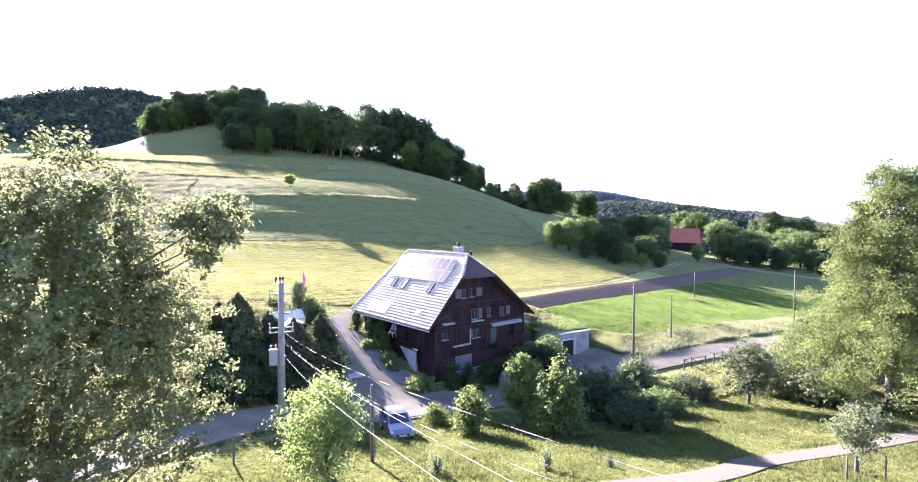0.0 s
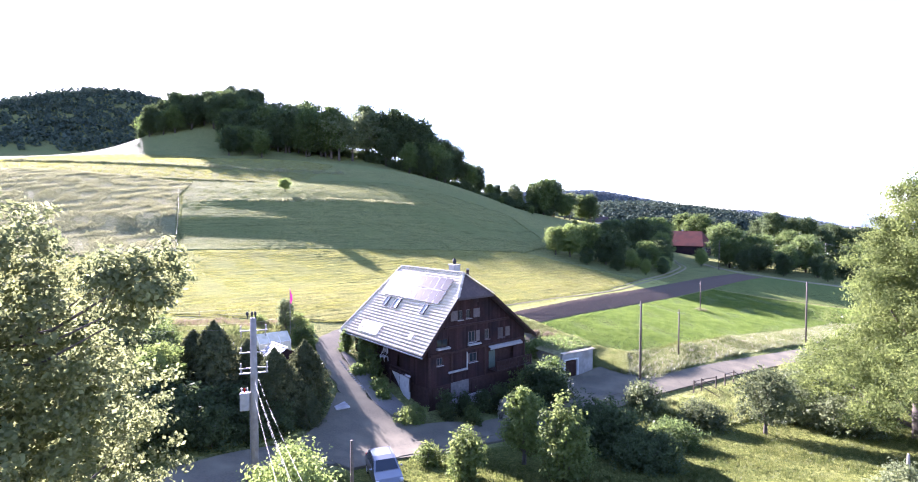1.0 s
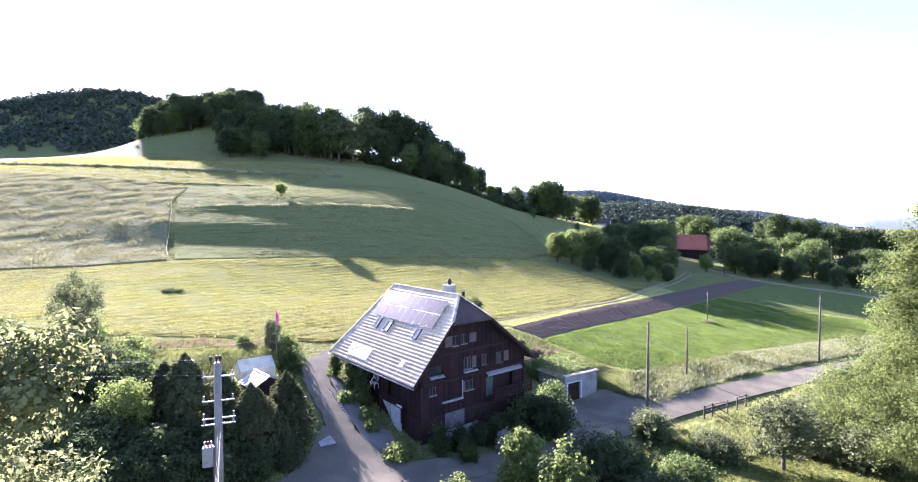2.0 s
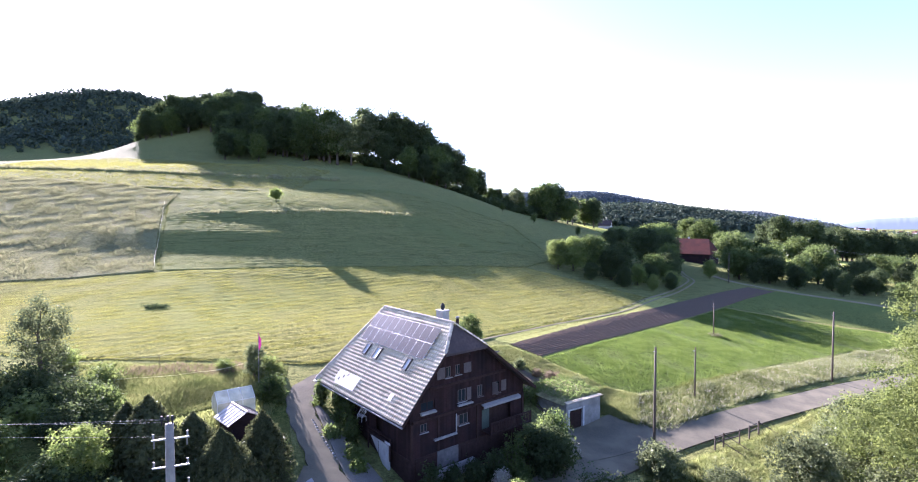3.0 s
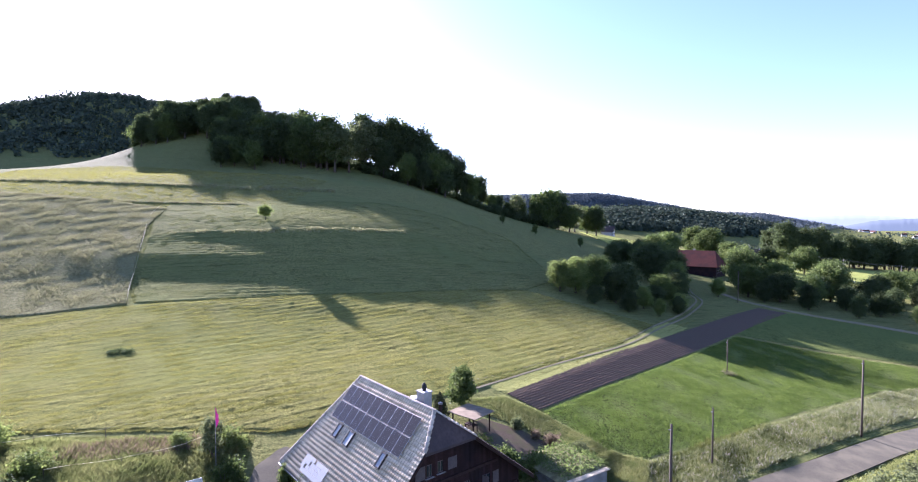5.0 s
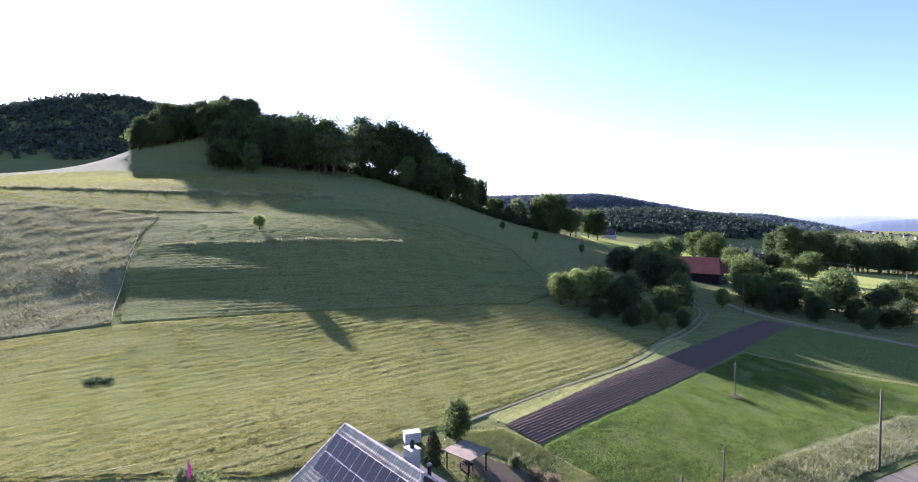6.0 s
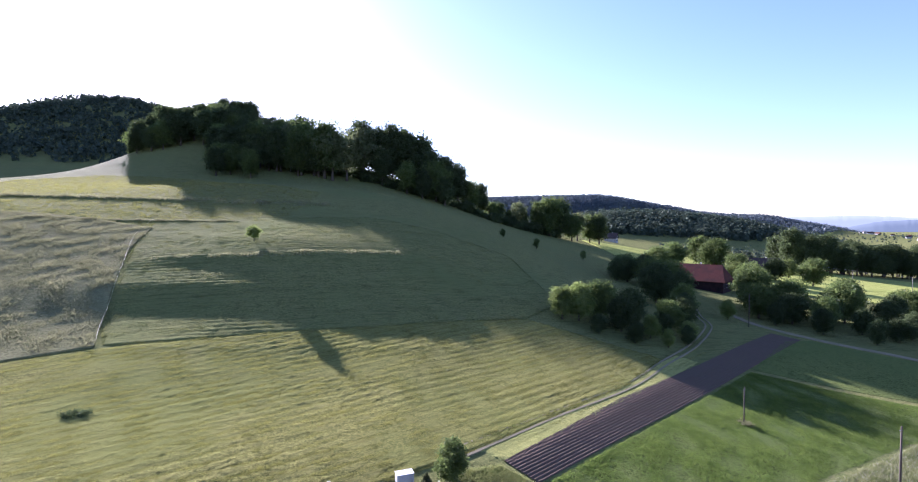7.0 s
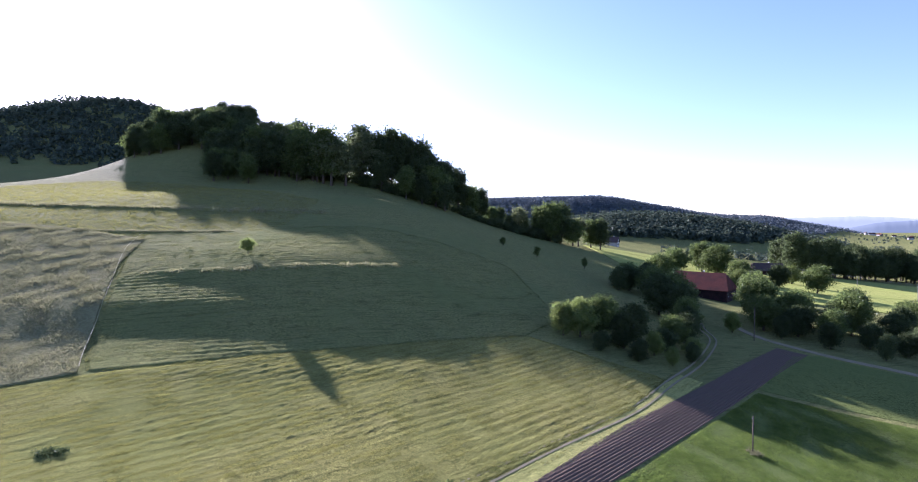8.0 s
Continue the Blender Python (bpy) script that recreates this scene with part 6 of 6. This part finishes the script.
garage()
red_shrub = stand(make_bush("shrub", 1.5, 1.1, 2600, 0.08, REDDISH, "reddish-brown shrub at the terrace edge", seed=181, group="terrace shrubs"), 12.8, 72.4)
again(red_shrub, 11.2, 73.4, 90, 0.8)
green_shrub = stand(make_bush("shrub", 1.7, 1.3, 3000, 0.09, LEAF_GREY, "grey-green shrub at the terrace edge", seed=183, group="terrace shrubs"), 15.4, 70.9)
again(green_shrub, 9.2, 74.9, 40, 0.8)
sh = stand(make_bush("flower_bush", 1.7, 1.3, 3000, 0.1, BLOOM, "bush of white flowers beside the garage", seed=151, category="bush"), 11.3, 56.6)


def greenhouse():
    x, y = -17.9, 53.7
    g = thing("greenhouse", pose(x, y, lie(x, y) - 0.1, 0, 0, 37), "small greenhouse with milky glass panes", "greenhouse")
    L, W, E, R = 3.0, 2.1, 1.6, 2.35
    bm = bmesh.new()
    for px in (-L / 2, -L / 6, L / 6, L / 2):
        for a, b in (((px, -W / 2, 0), (px, -W / 2, E)), ((px, W / 2, 0), (px, W / 2, E)), ((px, -W / 2, E), (px, 0, R)), ((px, W / 2, E), (px, 0, R))):
            tube(bm, [a, b], 0.03, 6)
    for py, z in ((-W / 2, E), (W / 2, E), (0, R)):
        tube(bm, [(-L / 2, py, z), (L / 2, py, z)], 0.03, 6)
    part("frame", bm, WHITE, g)
    for k in range(3):
        a, b = -L / 2 + k * L / 3 + 0.04, -L / 2 + (k + 1) * L / 3 - 0.04
        for s_ in (-1, 1):
            bm = bmesh.new()
            prism(bm, [(s_ * (W / 2 + 0.02), E - 0.02), (0, R + 0.01), (0, R + 0.025), (s_ * (W / 2 + 0.02), E - 0.005)], a, b, 0)
            part("roof_pane", bm, HOTHOUSE, g)
            part("side_pane", boxed((a, s_ * W / 2 - 0.01, 0.05), (b, s_ * W / 2 + 0.01, E - 0.05)), HOTHOUSE, g)
    for s_ in (-1, 1):
        bm = bmesh.new()
        prism(bm, [(-W / 2, 0.05), (W / 2, 0.05), (W / 2, E), (0, R - 0.03), (-W / 2, E)], s_ * L / 2 - 0.008, s_ * L / 2 + 0.008, 0)
        part("end_pane", bm, HOTHOUSE, g)


greenhouse()


def shed():
    x, y = -16.1, 50.7
    g = thing("garden_shed", pose(x, y, lie(x, y) - 0.1, 0, 0, -45), "small timber garden shed with a pale sheet roof", "shed")
    bm = boxed((-1.3, -1.1, -0.3), (1.3, 1.1, 1.75), 0.02)
    part("wall", bm, TIMBER, g)
    for s_ in (-1, 1):
        for k in range(6):
            a = -1.5 + k * 0.5
            bm = prism(bmesh.new(), [(s_ * 1.5, 1.58), (0, 2.35), (0, 2.39), (s_ * 1.5, 1.62)], a, a + 0.46, 0)
            part("roof_sheet", bm, PLASTER if s_ < 0 else TILE_DARK, g, "pale roof sheet" if s_ < 0 else "")
            bm = prism(bmesh.new(), [(s_ * 1.5, 1.6), (0, 2.37), (0, 2.43), (s_ * 1.5, 1.66)], a + 0.46, a + 0.5, 0)
            part("roof_batten", bm, STEEL, g)
    for k in range(7):
        part("ridge_tile", tube(bmesh.new(), [(-1.5 + k * 0.43, 0, 2.4), (-1.1 + k * 0.43, 0, 2.4)], [0.11, 0.085], 8), TILE, g)
    bm = bmesh.new()
    prism(bm, [(-1.1, 1.7), (1.1, 1.7), (0, 2.3)], -1.3, 1.3, 0)
    part("gable", bm, TIMBER, g)


shed()


def pavilion():
    x, y = 4.0, 73.1
    g = thing("garden_pavilion", pose(x, y, lie(x, y), 0, 0, -40), "open garden pavilion with a flat beige roof on dark posts", "pavilion")
    for sx in (-1.45, 1.45):
        for sy in (-1.45, 1.45):
            part("post", boxed((sx - 0.06, sy - 0.06, -0.4), (sx + 0.06, sy + 0.06, 2.1), 0.01), BEAM, g)
    bm = bmesh.new()
    top, low = [], []
    for px, py, pz in ((-1.9, -1.75, 2.1), (1.9, -1.75, 2.1), (1.9, 1.75, 2.1), (-1.9, 1.75, 2.1)):
        low.append(bm.verts.new((px, py, pz))), top.append(bm.verts.new((px, py, pz + 0.08)))
    apex = bm.verts.new((0, 0, 2.25))
    bm.faces.new(low)
    for k in range(4):
        bm.faces.new((low[k], low[(k + 1) % 4], top[(k + 1) % 4], top[k]))
        bm.faces.new((top[k], top[(k + 1) % 4], apex))
    part("roof", bm, BEIGE, g, "beige sheet roof")
    bm = boxed((-0.7, -0.4, 0.68), (0.7, 0.4, 0.74), 0.01)
    for sx in (-0.6, 0.6):
        for sy in (-0.3, 0.3):
            block(bm, (sx - 0.04, sy - 0.04, -0.2), (sx + 0.04, sy + 0.04, 0.68))
    part("table", bm, BEAM, g)


pavilion()
tx, ty = -2.1, 77.0
tr = thing("garden_box", pose(tx, ty, lie(tx, ty), 0, 0, 20), "white storage box behind the house", "storage box")
part("body", boxed((-0.9, -0.55, 0.0), (0.9, 0.55, 1.1), 0.05), WHITE, tr)
part("lid", boxed((-0.95, -0.6, 1.1), (0.95, 0.6, 1.18), 0.03), WHITE, tr)


def garden_chair(x, y, z, turn):
    g = thing("hanging_chair", pose(x, y, z, 0, 0, turn), "pale wicker hanging chair under the eave", "chair")
    bm = bmesh.new()
    for k in range(7):
        a = math.pi * k / 6
        tube(bm, [(0.42 * math.cos(a), -0.3, 0.35 + 0.0), (0.46 * math.cos(a), 0.05, 0.75), (0.35 * math.cos(a), 0.1, 1.15)], 0.025, 5)
    tube(bm, [(0.45, -0.3, 0.35), (0, -0.45, 0.33), (-0.45, -0.3, 0.35)], 0.03, 5)
    tube(bm, [(0.35, 0.1, 1.15), (0, 0.12, 1.25), (-0.35, 0.1, 1.15)], 0.03, 5)
    part("shell", bm, WHITE, g)
    part("seat", boxed((-0.4, -0.35, 0.3), (0.4, 0.1, 0.4), 0.04), CLOTH, g)
    for sx in (-0.35, 0.35):
        for sy in (-0.3, 0.1):
            part("leg", tube(bmesh.new(), [(sx, sy, 0.32), (sx * 1.1, sy * 1.1, -0.1)], 0.025, 5), WHITE, g)


garden_chair(hx, hy, 3.3, HYAW)


# stones along the driveway's flower bed, and slabs
rng = np.random.RandomState(21)
for k in range(26):
    x, y = on_house(-11.5 + k * 0.38, -1.9 - 0.5 * math.sin(k * 0.12))
    bm = bmesh.new()
    bmesh.ops.create_icosphere(bm, subdivisions=1, radius=0.16)
    for v in bm.verts:
        v.co *= 1 + rng.uniform(-0.2, 0.2)
        v.co.z *= 0.7
    ob = part("border_stone", bm, STONE)
    ob.matrix_world = pose(x, y, lie(x, y) + 0.12, 0, 0, k * 50)
    tagged(ob, "rounded border stone of the flower bed", "stone", "border stones")
gx, gy = -9.6, 46.6
slab_ob = part("stone_slab", boxed((-0.6, -0.9, 0), (0.6, 0.9, 0.16), 0.03), CONCRETE)
slab_ob.matrix_world = pose(gx, gy, lie(gx, gy) + 0.08, 0, 0, 30)
tagged(slab_ob, "pale concrete slab beside the driveway", "slab")


# ---- neighbouring farm and far houses ----
def far_house(x, y, turn, L, W, wall_h, ridge_h, label, roof_mat, wall_mat, hip=0.0, stor=2):
    z = lie(x, y)
    h = thing("house", pose(x, y, z, 0, 0, turn), label, "house")
    part("wall", boxed((-L / 2 + 0.6, -W / 2 + 0.6, -2), (L / 2 - 0.6, W / 2 - 0.6, wall_h), 0.02), wall_mat, h)
    for s_ in (-1, 1):
        bm = bmesh.new()
        v = [bm.verts.new(c) for c in ((-L / 2, s_ * W / 2, wall_h - 0.4), (L / 2, s_ * W / 2, wall_h - 0.4), (L / 2 - hip, 0, ridge_h), (-L / 2 + hip, 0, ridge_h))]
        r = bmesh.ops.extrude_face_region(bm, geom=[bm.faces.new(v)])
        for e in r["geom"]:
            if isinstance(e, bmesh.types.BMVert):
                e.co.z += 0.25
        part("roof", bm, roof_mat, h)
    for s_ in (-1, 1):
        bm = bmesh.new()
        prism(bm, [(-W / 2 + 0.6, wall_h - 0.1), (W / 2 - 0.6, wall_h - 0.1), (0, ridge_h - 0.3 - hip * 0.3)], s_ * (L / 2 - 0.85 - hip), s_ * (L / 2 - 0.6 - hip), 0)
        part("gable", bm, wall_mat, h)
        if hip:
            bm = bmesh.new()
            v = [bm.verts.new(c) for c in ((s_ * L / 2, -W / 2, wall_h - 0.3), (s_ * L / 2, W / 2, wall_h - 0.3), (s_ * (L / 2 - hip), 0, ridge_h + 0.1))]
            r = bmesh.ops.extrude_face_region(bm, geom=[bm.faces.new(v)])
            for e in r["geom"]:
                if isinstance(e, bmesh.types.BMVert):
                    e.co.z += 0.2
            part("roof", bm, roof_mat, h)
        for j in range(stor):
            for k in range(4):
                py = -W / 2 + 0.6 + (k + 0.7) * (W - 1.2) / 4.4
                w = new("window")
                w.parent = h
                zz = 0.9 + j * 2.5
                part("pane", boxed((s_ * (L / 2 - 0.6) - 0.03, py - 0.45, zz), (s_ * (L / 2 - 0.6) + 0.03, py + 0.45, zz + 1.1)), GLASS, w)
                part("frame", block(boxed((s_ * (L / 2 - 0.6) - 0.05, py - 0.55, zz - 0.1), (s_ * (L / 2 - 0.6) + 0.06, py + 0.55, zz - 0.01)), (s_ * (L / 2 - 0.6) - 0.05, py - 0.55, zz + 1.11), (s_ * (L / 2 - 0.6) + 0.06, py + 0.55, zz + 1.2)), WHITE, w)
    part("chimney", boxed((1.0, 0.4, ridge_h - 1.2), (1.7, 1.1, ridge_h + 0.9), 0.03), PLASTER, h)
    return h


far_house(110, 259, -40, 27, 17, 3.6, 10.0, "old farmhouse with a big red-brown tiled roof", TILE_RED, TIMBER, 3.0)
far_house(178, 392, -40, 18, 12, 4.5, 10, "farmhouse with a red roof beyond the orchard", TILE_RED, PLASTER, 2.0)
far_house(226, 408, -20, 20, 12, 4, 9, "barn with a brown roof beyond the orchard", TILE_DARK, TIMBER, 0.0)
far_house(139, 500, -30, 12, 9, 3.6, 8, "white farmhouse below the wooded hill", TILE_DARK, PLASTER, 0.0)
rng = np.random.RandomState(33)
for k in range(34):
    x, y = rng.uniform(1350, 2300), rng.uniform(1750, 2500)
    far_house(x, y, rng.uniform(0, 180), rng.uniform(12, 20), rng.uniform(9, 12), 6, 10, "pale village house in the distant valley", TILE_RED if k % 3 else TILE_DARK, PLASTER, 0.0, 0)
for x, y in ((234, 331), (258, 318), (300, 300), (205, 350)):
    p = post("valley_pole", x, y, 10.5, 0.14, "wooden power-line pole in the far meadow", "pole", POLE, group="valley line")
for a, b in (((205, 350), (234, 331)), ((234, 331), (258, 318)), ((258, 318), (300, 300))):
    for dz in (10.3, 9.8):
        cable((a[0], a[1], lie(*a) + dz), (b[0], b[1], lie(*b) + dz), 0.6, 0.03, "power line over the far meadow", 10)
p = post("valley_pole", 86, 172, 9.5, 0.12, "wooden line pole by the neighbouring farm", "pole", DARKPOST, group="valley line")


# ---- grasses ----
def blades(name, area, count, h, w, material, label, seed, category="grass", clump=5, lean=0.35, avoid=(), rows=None, wave=0.2, lift=0.0):
    """Tufts of upright blades over an area of the plan, in one mesh."""
    rng = np.random.RandomState(seed)
    xs, ys = [p[0] for p in area], [p[1] for p in area]
    x, y = rng.uniform(min(xs), max(xs), count * 4), rng.uniform(min(ys), max(ys), count * 4)
    ok = inside(area, x, y)
    for a in avoid:
        ok &= ~inside(a, x, y)
    x, y = x[ok][:count], y[ok][:count]
    n = len(x)
    x = np.repeat(x, clump) + rng.normal(0, w * 3, n * clump)
    y = np.repeat(y, clump) + rng.normal(0, w * 3, n * clump)
    z = height(x, y) + lift
    k = len(x)
    a = rng.uniform(0, 6.2832, k)
    hh = h * rng.uniform(0.5, 1.25, k) * (1 - wave + wave * np.sin(x * 0.9 + 2 * np.sin(y * 0.31)) + wave * np.sin(y * 0.53 + 3 * np.sin(x * 0.17)))
    if rows:
        c, s_ = math.cos(radians(rows[1])), math.sin(radians(rows[1]))
        hh = hh * (0.8 + 0.2 * np.sin((y * c - x * s_) * 6.2832 / rows[0] + 1.2 * np.sin(x * 0.05)))
    dx, dy = np.cos(a) * w, np.sin(a) * w
    lx, ly = rng.normal(0, lean, k) * hh, rng.normal(0, lean, k) * hh
    V = np.stack([np.stack([x - dx, y - dy, z - 0.03], 1), np.stack([x + dx, y + dy, z - 0.03], 1),
                  np.stack([x + dx * 0.7 + lx * 0.5, y + dy * 0.7 + ly * 0.5, z + hh * 0.6], 1), np.stack([x + lx, y + ly, z + hh], 1)], 1).reshape(-1, 3)
    ob = mesh_part(name, np_mesh(name, V, np.arange(4 * k).reshape(k, 4)), material)
    return tagged(ob, label, category, kind="stuff")


NEAR_MEADOW = [(-12, 18), (6, 14), (22, 18), (34, 26), (48, 38), (52, 64), (45, 70), (33, 62.5), (21, 55.5), (14, 50), (7, 44.4), (1, 41.5), (-2.8, 39.8), (-5.4, 36.6), (-2.2, 33.4), (-3.6, 32), (-7, 35), (-9.6, 31.8), (-12.2, 27)]
PATH_AREA = strip(smooth_line([(4, 22.5), (12.5, 25.2), (17.8, 28.8), (24, 32.0), (34.8, 38), (58, 49)]), 2.5)
blades("meadow_grass", NEAR_MEADOW, 52000, 0.27, 0.016, BLADE, "tall sunlit meadow grass", 1, avoid=(PATH_AREA,))
blades("verge_grass", [(-16, 33), (-19, 27), (-26, 16), (-30, 20), (-22, 30), (-18, 36)], 4000, 0.4, 0.02, BLADE, "grass beside the lane", 2)
BANK = [(20.4, 64.4), (23.1, 63.0), (32.6, 69.9), (45.6, 77.5), (61.6, 87.0), (79.6, 96.2), (89, 107), (71.5, 100.5), (50, 87.6), (31.5, 75.5), (23, 71.2)]
blades("bank_grass", BANK, 20000, 0.6, 0.022, BANKBLADE, "tall seeding grass on the bank", 3)
blades("garage_bank", [(15.9, 67.4), (18.4, 65.8), (20.6, 64.2), (23, 71.2), (19.4, 72.6), (16.6, 70.3)], 5200, 0.6, 0.025, GARDENBLADE, "rough grass on the bank beside the garage", 52)
blades("bank_flowers", BANK, 2200, 0.62, 0.02, BLOOM, "pale flowering weeds on the bank", 4, "weeds", 4)
blades("verge_turf", [(22.4, 62.6), (33, 69.3), (46, 76.9), (62, 86.3), (61.2, 87.7), (45.2, 78.2), (32.2, 70.6), (22, 64)], 3500, 0.16, 0.03, BLADE, "short grass along the lane", 51)
blades("bank_herbs", [(22, 65.4), (32.2, 71), (45.2, 78.6), (61.2, 88), (60, 90.5), (45, 84.5), (31, 76.5), (23, 71)], 9000, 0.5, 0.04, BLADE, "green herbs on the bank", 5, "weeds", 4)
blades("young_crop", CROP_AREA, 84000, 0.22, 0.045, MAIZE, "young green crop plants", 6, "crop", 4)
blades("garden_weeds", [(-40, 58), (-22, 64.5), (-17.6, 65.5), (-17.2, 58), (-19.5, 55), (-23, 50), (-40, 52)], 21000, 0.6, 0.018, GARDENBLADE, "tall weeds and flowers in the garden", 7, "weeds", 4)
blades("garden_straw", [(-31, 60.6), (-22, 64.4), (-19, 62), (-30, 57.5)], 900, 0.8, 0.03, REDDISH, "dry reddish grasses in the garden", 8, "weeds", 4)
blades("garden_bed", [(-22, 50), (-19, 55), (-15.5, 57), (-15, 52), (-17, 46), (-22, 45)], 2500, 0.5, 0.06, GARDENBLADE, "leafy vegetable beds", 9, "plants", 5)
blades("house_verge", [(6, 77), (2, 80), (8.6, 82.5), (13, 79.5), (19, 72.8), (19.8, 68.5), (16.2, 70.5), (12.8, 73.6), (9.8, 75.4)], 7000, 0.4, 0.025, GARDENBLADE, "rough grass behind the house", 10)
blades("lane_grass", [(21, 55.8), (33, 62.8), (45, 70.2), (58, 78), (62, 74), (48, 64), (34, 56), (24, 50)], 14000, 0.7, 0.03, GARDENBLADE, "tall grass below the lane", 11)
blades("lane_herbs", [(21, 55.8), (33, 62.8), (45, 70.2), (58, 78), (62, 74), (48, 64), (34, 56), (24, 50)], 5000, 0.5, 0.05, BLADE, "green herbs below the lane", 12)
blades("track_grass", strip([(5, 86.5), (18, 99.5), (34, 115.5), (46, 131)], 1.2), 2500, 0.3, 0.04, BLADE, "grass beside the farm track", 13)
for x, y, r_, h_ in ((-43, 84, 1.5, 0.42), (-41.6, 84.4, 1.0, 0.35)):
    stand(make_bush("weed_patch", h_, r_, 900, 0.12, LEAF_DARK, "dark patch of weeds in the mown meadow", seed=161, category="weeds"), x, y)
blades("hay_stubble", HAY, 190000, 0.13, 0.035, HAYBLADE, "mown hay stubble of the meadow", 14, "grass", 3, 0.5, rows=(1.9, 43), lift=0.1)
blades("tall_meadow", ROUGH_AREA, 130000, 0.6, 0.032, STRAW, "tall pale seeding grass of the unmown meadow", 15, "grass", 3, 0.4, wave=0.1)
blades("sward_tufts", SWARD_AREA, 52000, 0.2, 0.055, SWARDBLADE, "raked tufts on the green sward", 17, "grass", 3, 0.6, rows=(5, 27), lift=0.1)
for seed, line, w_, h_ in ((61, BALK_UP, 4.0, 1.5), (62, BALK_MID, 2.0, 0.8), (63, BALK_LOW, 2.4, 0.8)):
    blades("balk_grass", strip(smooth_line(line), w_), 2600, h_, 0.07, STRAW, "tall unmown grass on a terrace balk", seed, "grass", 4)
blades("upper_meadow", [(-60, 190), (-84, 172), (-114, 179), (-170, 182), (-230, 290), (-205, 320), (-150, 322), (-60, 260)], 26000, 0.3, 0.14, HAYBLADE, "grass of the upper meadow", 16, "grass", 3, 0.5, rows=(9, -5))
blades("hay_tufts", HAY, 50000, 0.16, 0.04, HAYBLADE, "lumps of dried cut grass left on the meadow", 18, "grass", 4, 0.7, rows=(1.9, 43), lift=0.1)
blades("rough_tufts", ROUGH_AREA, 14000, 0.75, 0.055, STRAW, "clumps of pale seed heads in the unmown meadow", 19, "grass", 5, 0.5)
# grass creeping over the lane's edges
for seed, off in ((31, -2.0), (32, 2.0)):
    edge = []
    for i, p in enumerate(ROAD):
        a, b = ROAD[max(i - 1, 0)], ROAD[min(i + 1, len(ROAD) - 1)]
        d = Vector((b[0] - a[0], b[1] - a[1])).normalized()
        edge.append((p[0] + d.y * off, p[1] - d.x * off))
    runs = [edge[:34], edge[42:]] if off < 0 else [edge[:24], edge[42:]]
    for j, run in enumerate(runs):
        blades("edge_grass", strip(run, 0.75), 2600, 0.22, 0.025, BLADE, "ragged grass along the lane's edge", seed + 10 * j, "grass", 4)
for j, (off_x, off_y) in enumerate(((-1.2, 1.2), (0.3, -0.2), (-2.6, 2.4))):
    blades("raked_line", strip([(8 + off_x, 86.5 + off_y), (31 + off_x, 110.6 + off_y), (58 + off_x, 139.6 + off_y)], 0.7), 4200, 0.2, 0.05, HAYBLADE, "raked line of cut grass on the headland", 71 + j, "grass", 3, 0.7)


def tape_fence(name, line, label, h=0.9, every=5.0):
    """Thin stakes with one pale tape."""
    g = thing(name, Matrix(), label, "fence")
    pts = smooth_line(line, 8)
    run, last = 0.0, None
    tape = []
    for p in pts:
        z = lie(*p)
        tape.append((p[0], p[1], z + h - 0.06 * (1 if run > 0.4 * every else 0)))
        if last:
            run += math.dist(p, last)
        if last is None or run > every:
            part("stake", tube(bmesh.new(), [(p[0], p[1], z - 0.2), (p[0], p[1], z + h + 0.08)], 0.025, 6), DARKPOST, g)
            run = 0.0
        last = p
    part("tape", tube(bmesh.new(), tape, 0.016, 5), TAPE, g, "pale yellow fence tape")


TAPE = surface("fence_tape", (0.6, 0.56, 0.3), (0.68, 0.64, 0.38), None, 8, rough=0.7, bump=0.0)
tape_fence("tape_fence", [(-38, 57), (-35.8, 58.3), (-33.4, 60.0), (-30.7, 61.5), (-28.2, 63.6), (-25.8, 65.4)], "electric fence tape on thin stakes along the hay meadow")
tape_fence("tape_fence", [(-29.2, 55.2), (-27.6, 56.4), (-24.7, 58.3), (-22.2, 60.7), (-20.8, 62.7)], "electric fence tape on thin stakes through the garden weeds")
tape_fence("tape_fence", [(-54.4, 104.5), (-58.5, 111.4), (-64.7, 123.7), (-71.6, 137.1), (-84.3, 161.5), (-91.4, 182)], "electric fence tape on thin stakes along the unmown meadow", 1.0, 9.0)
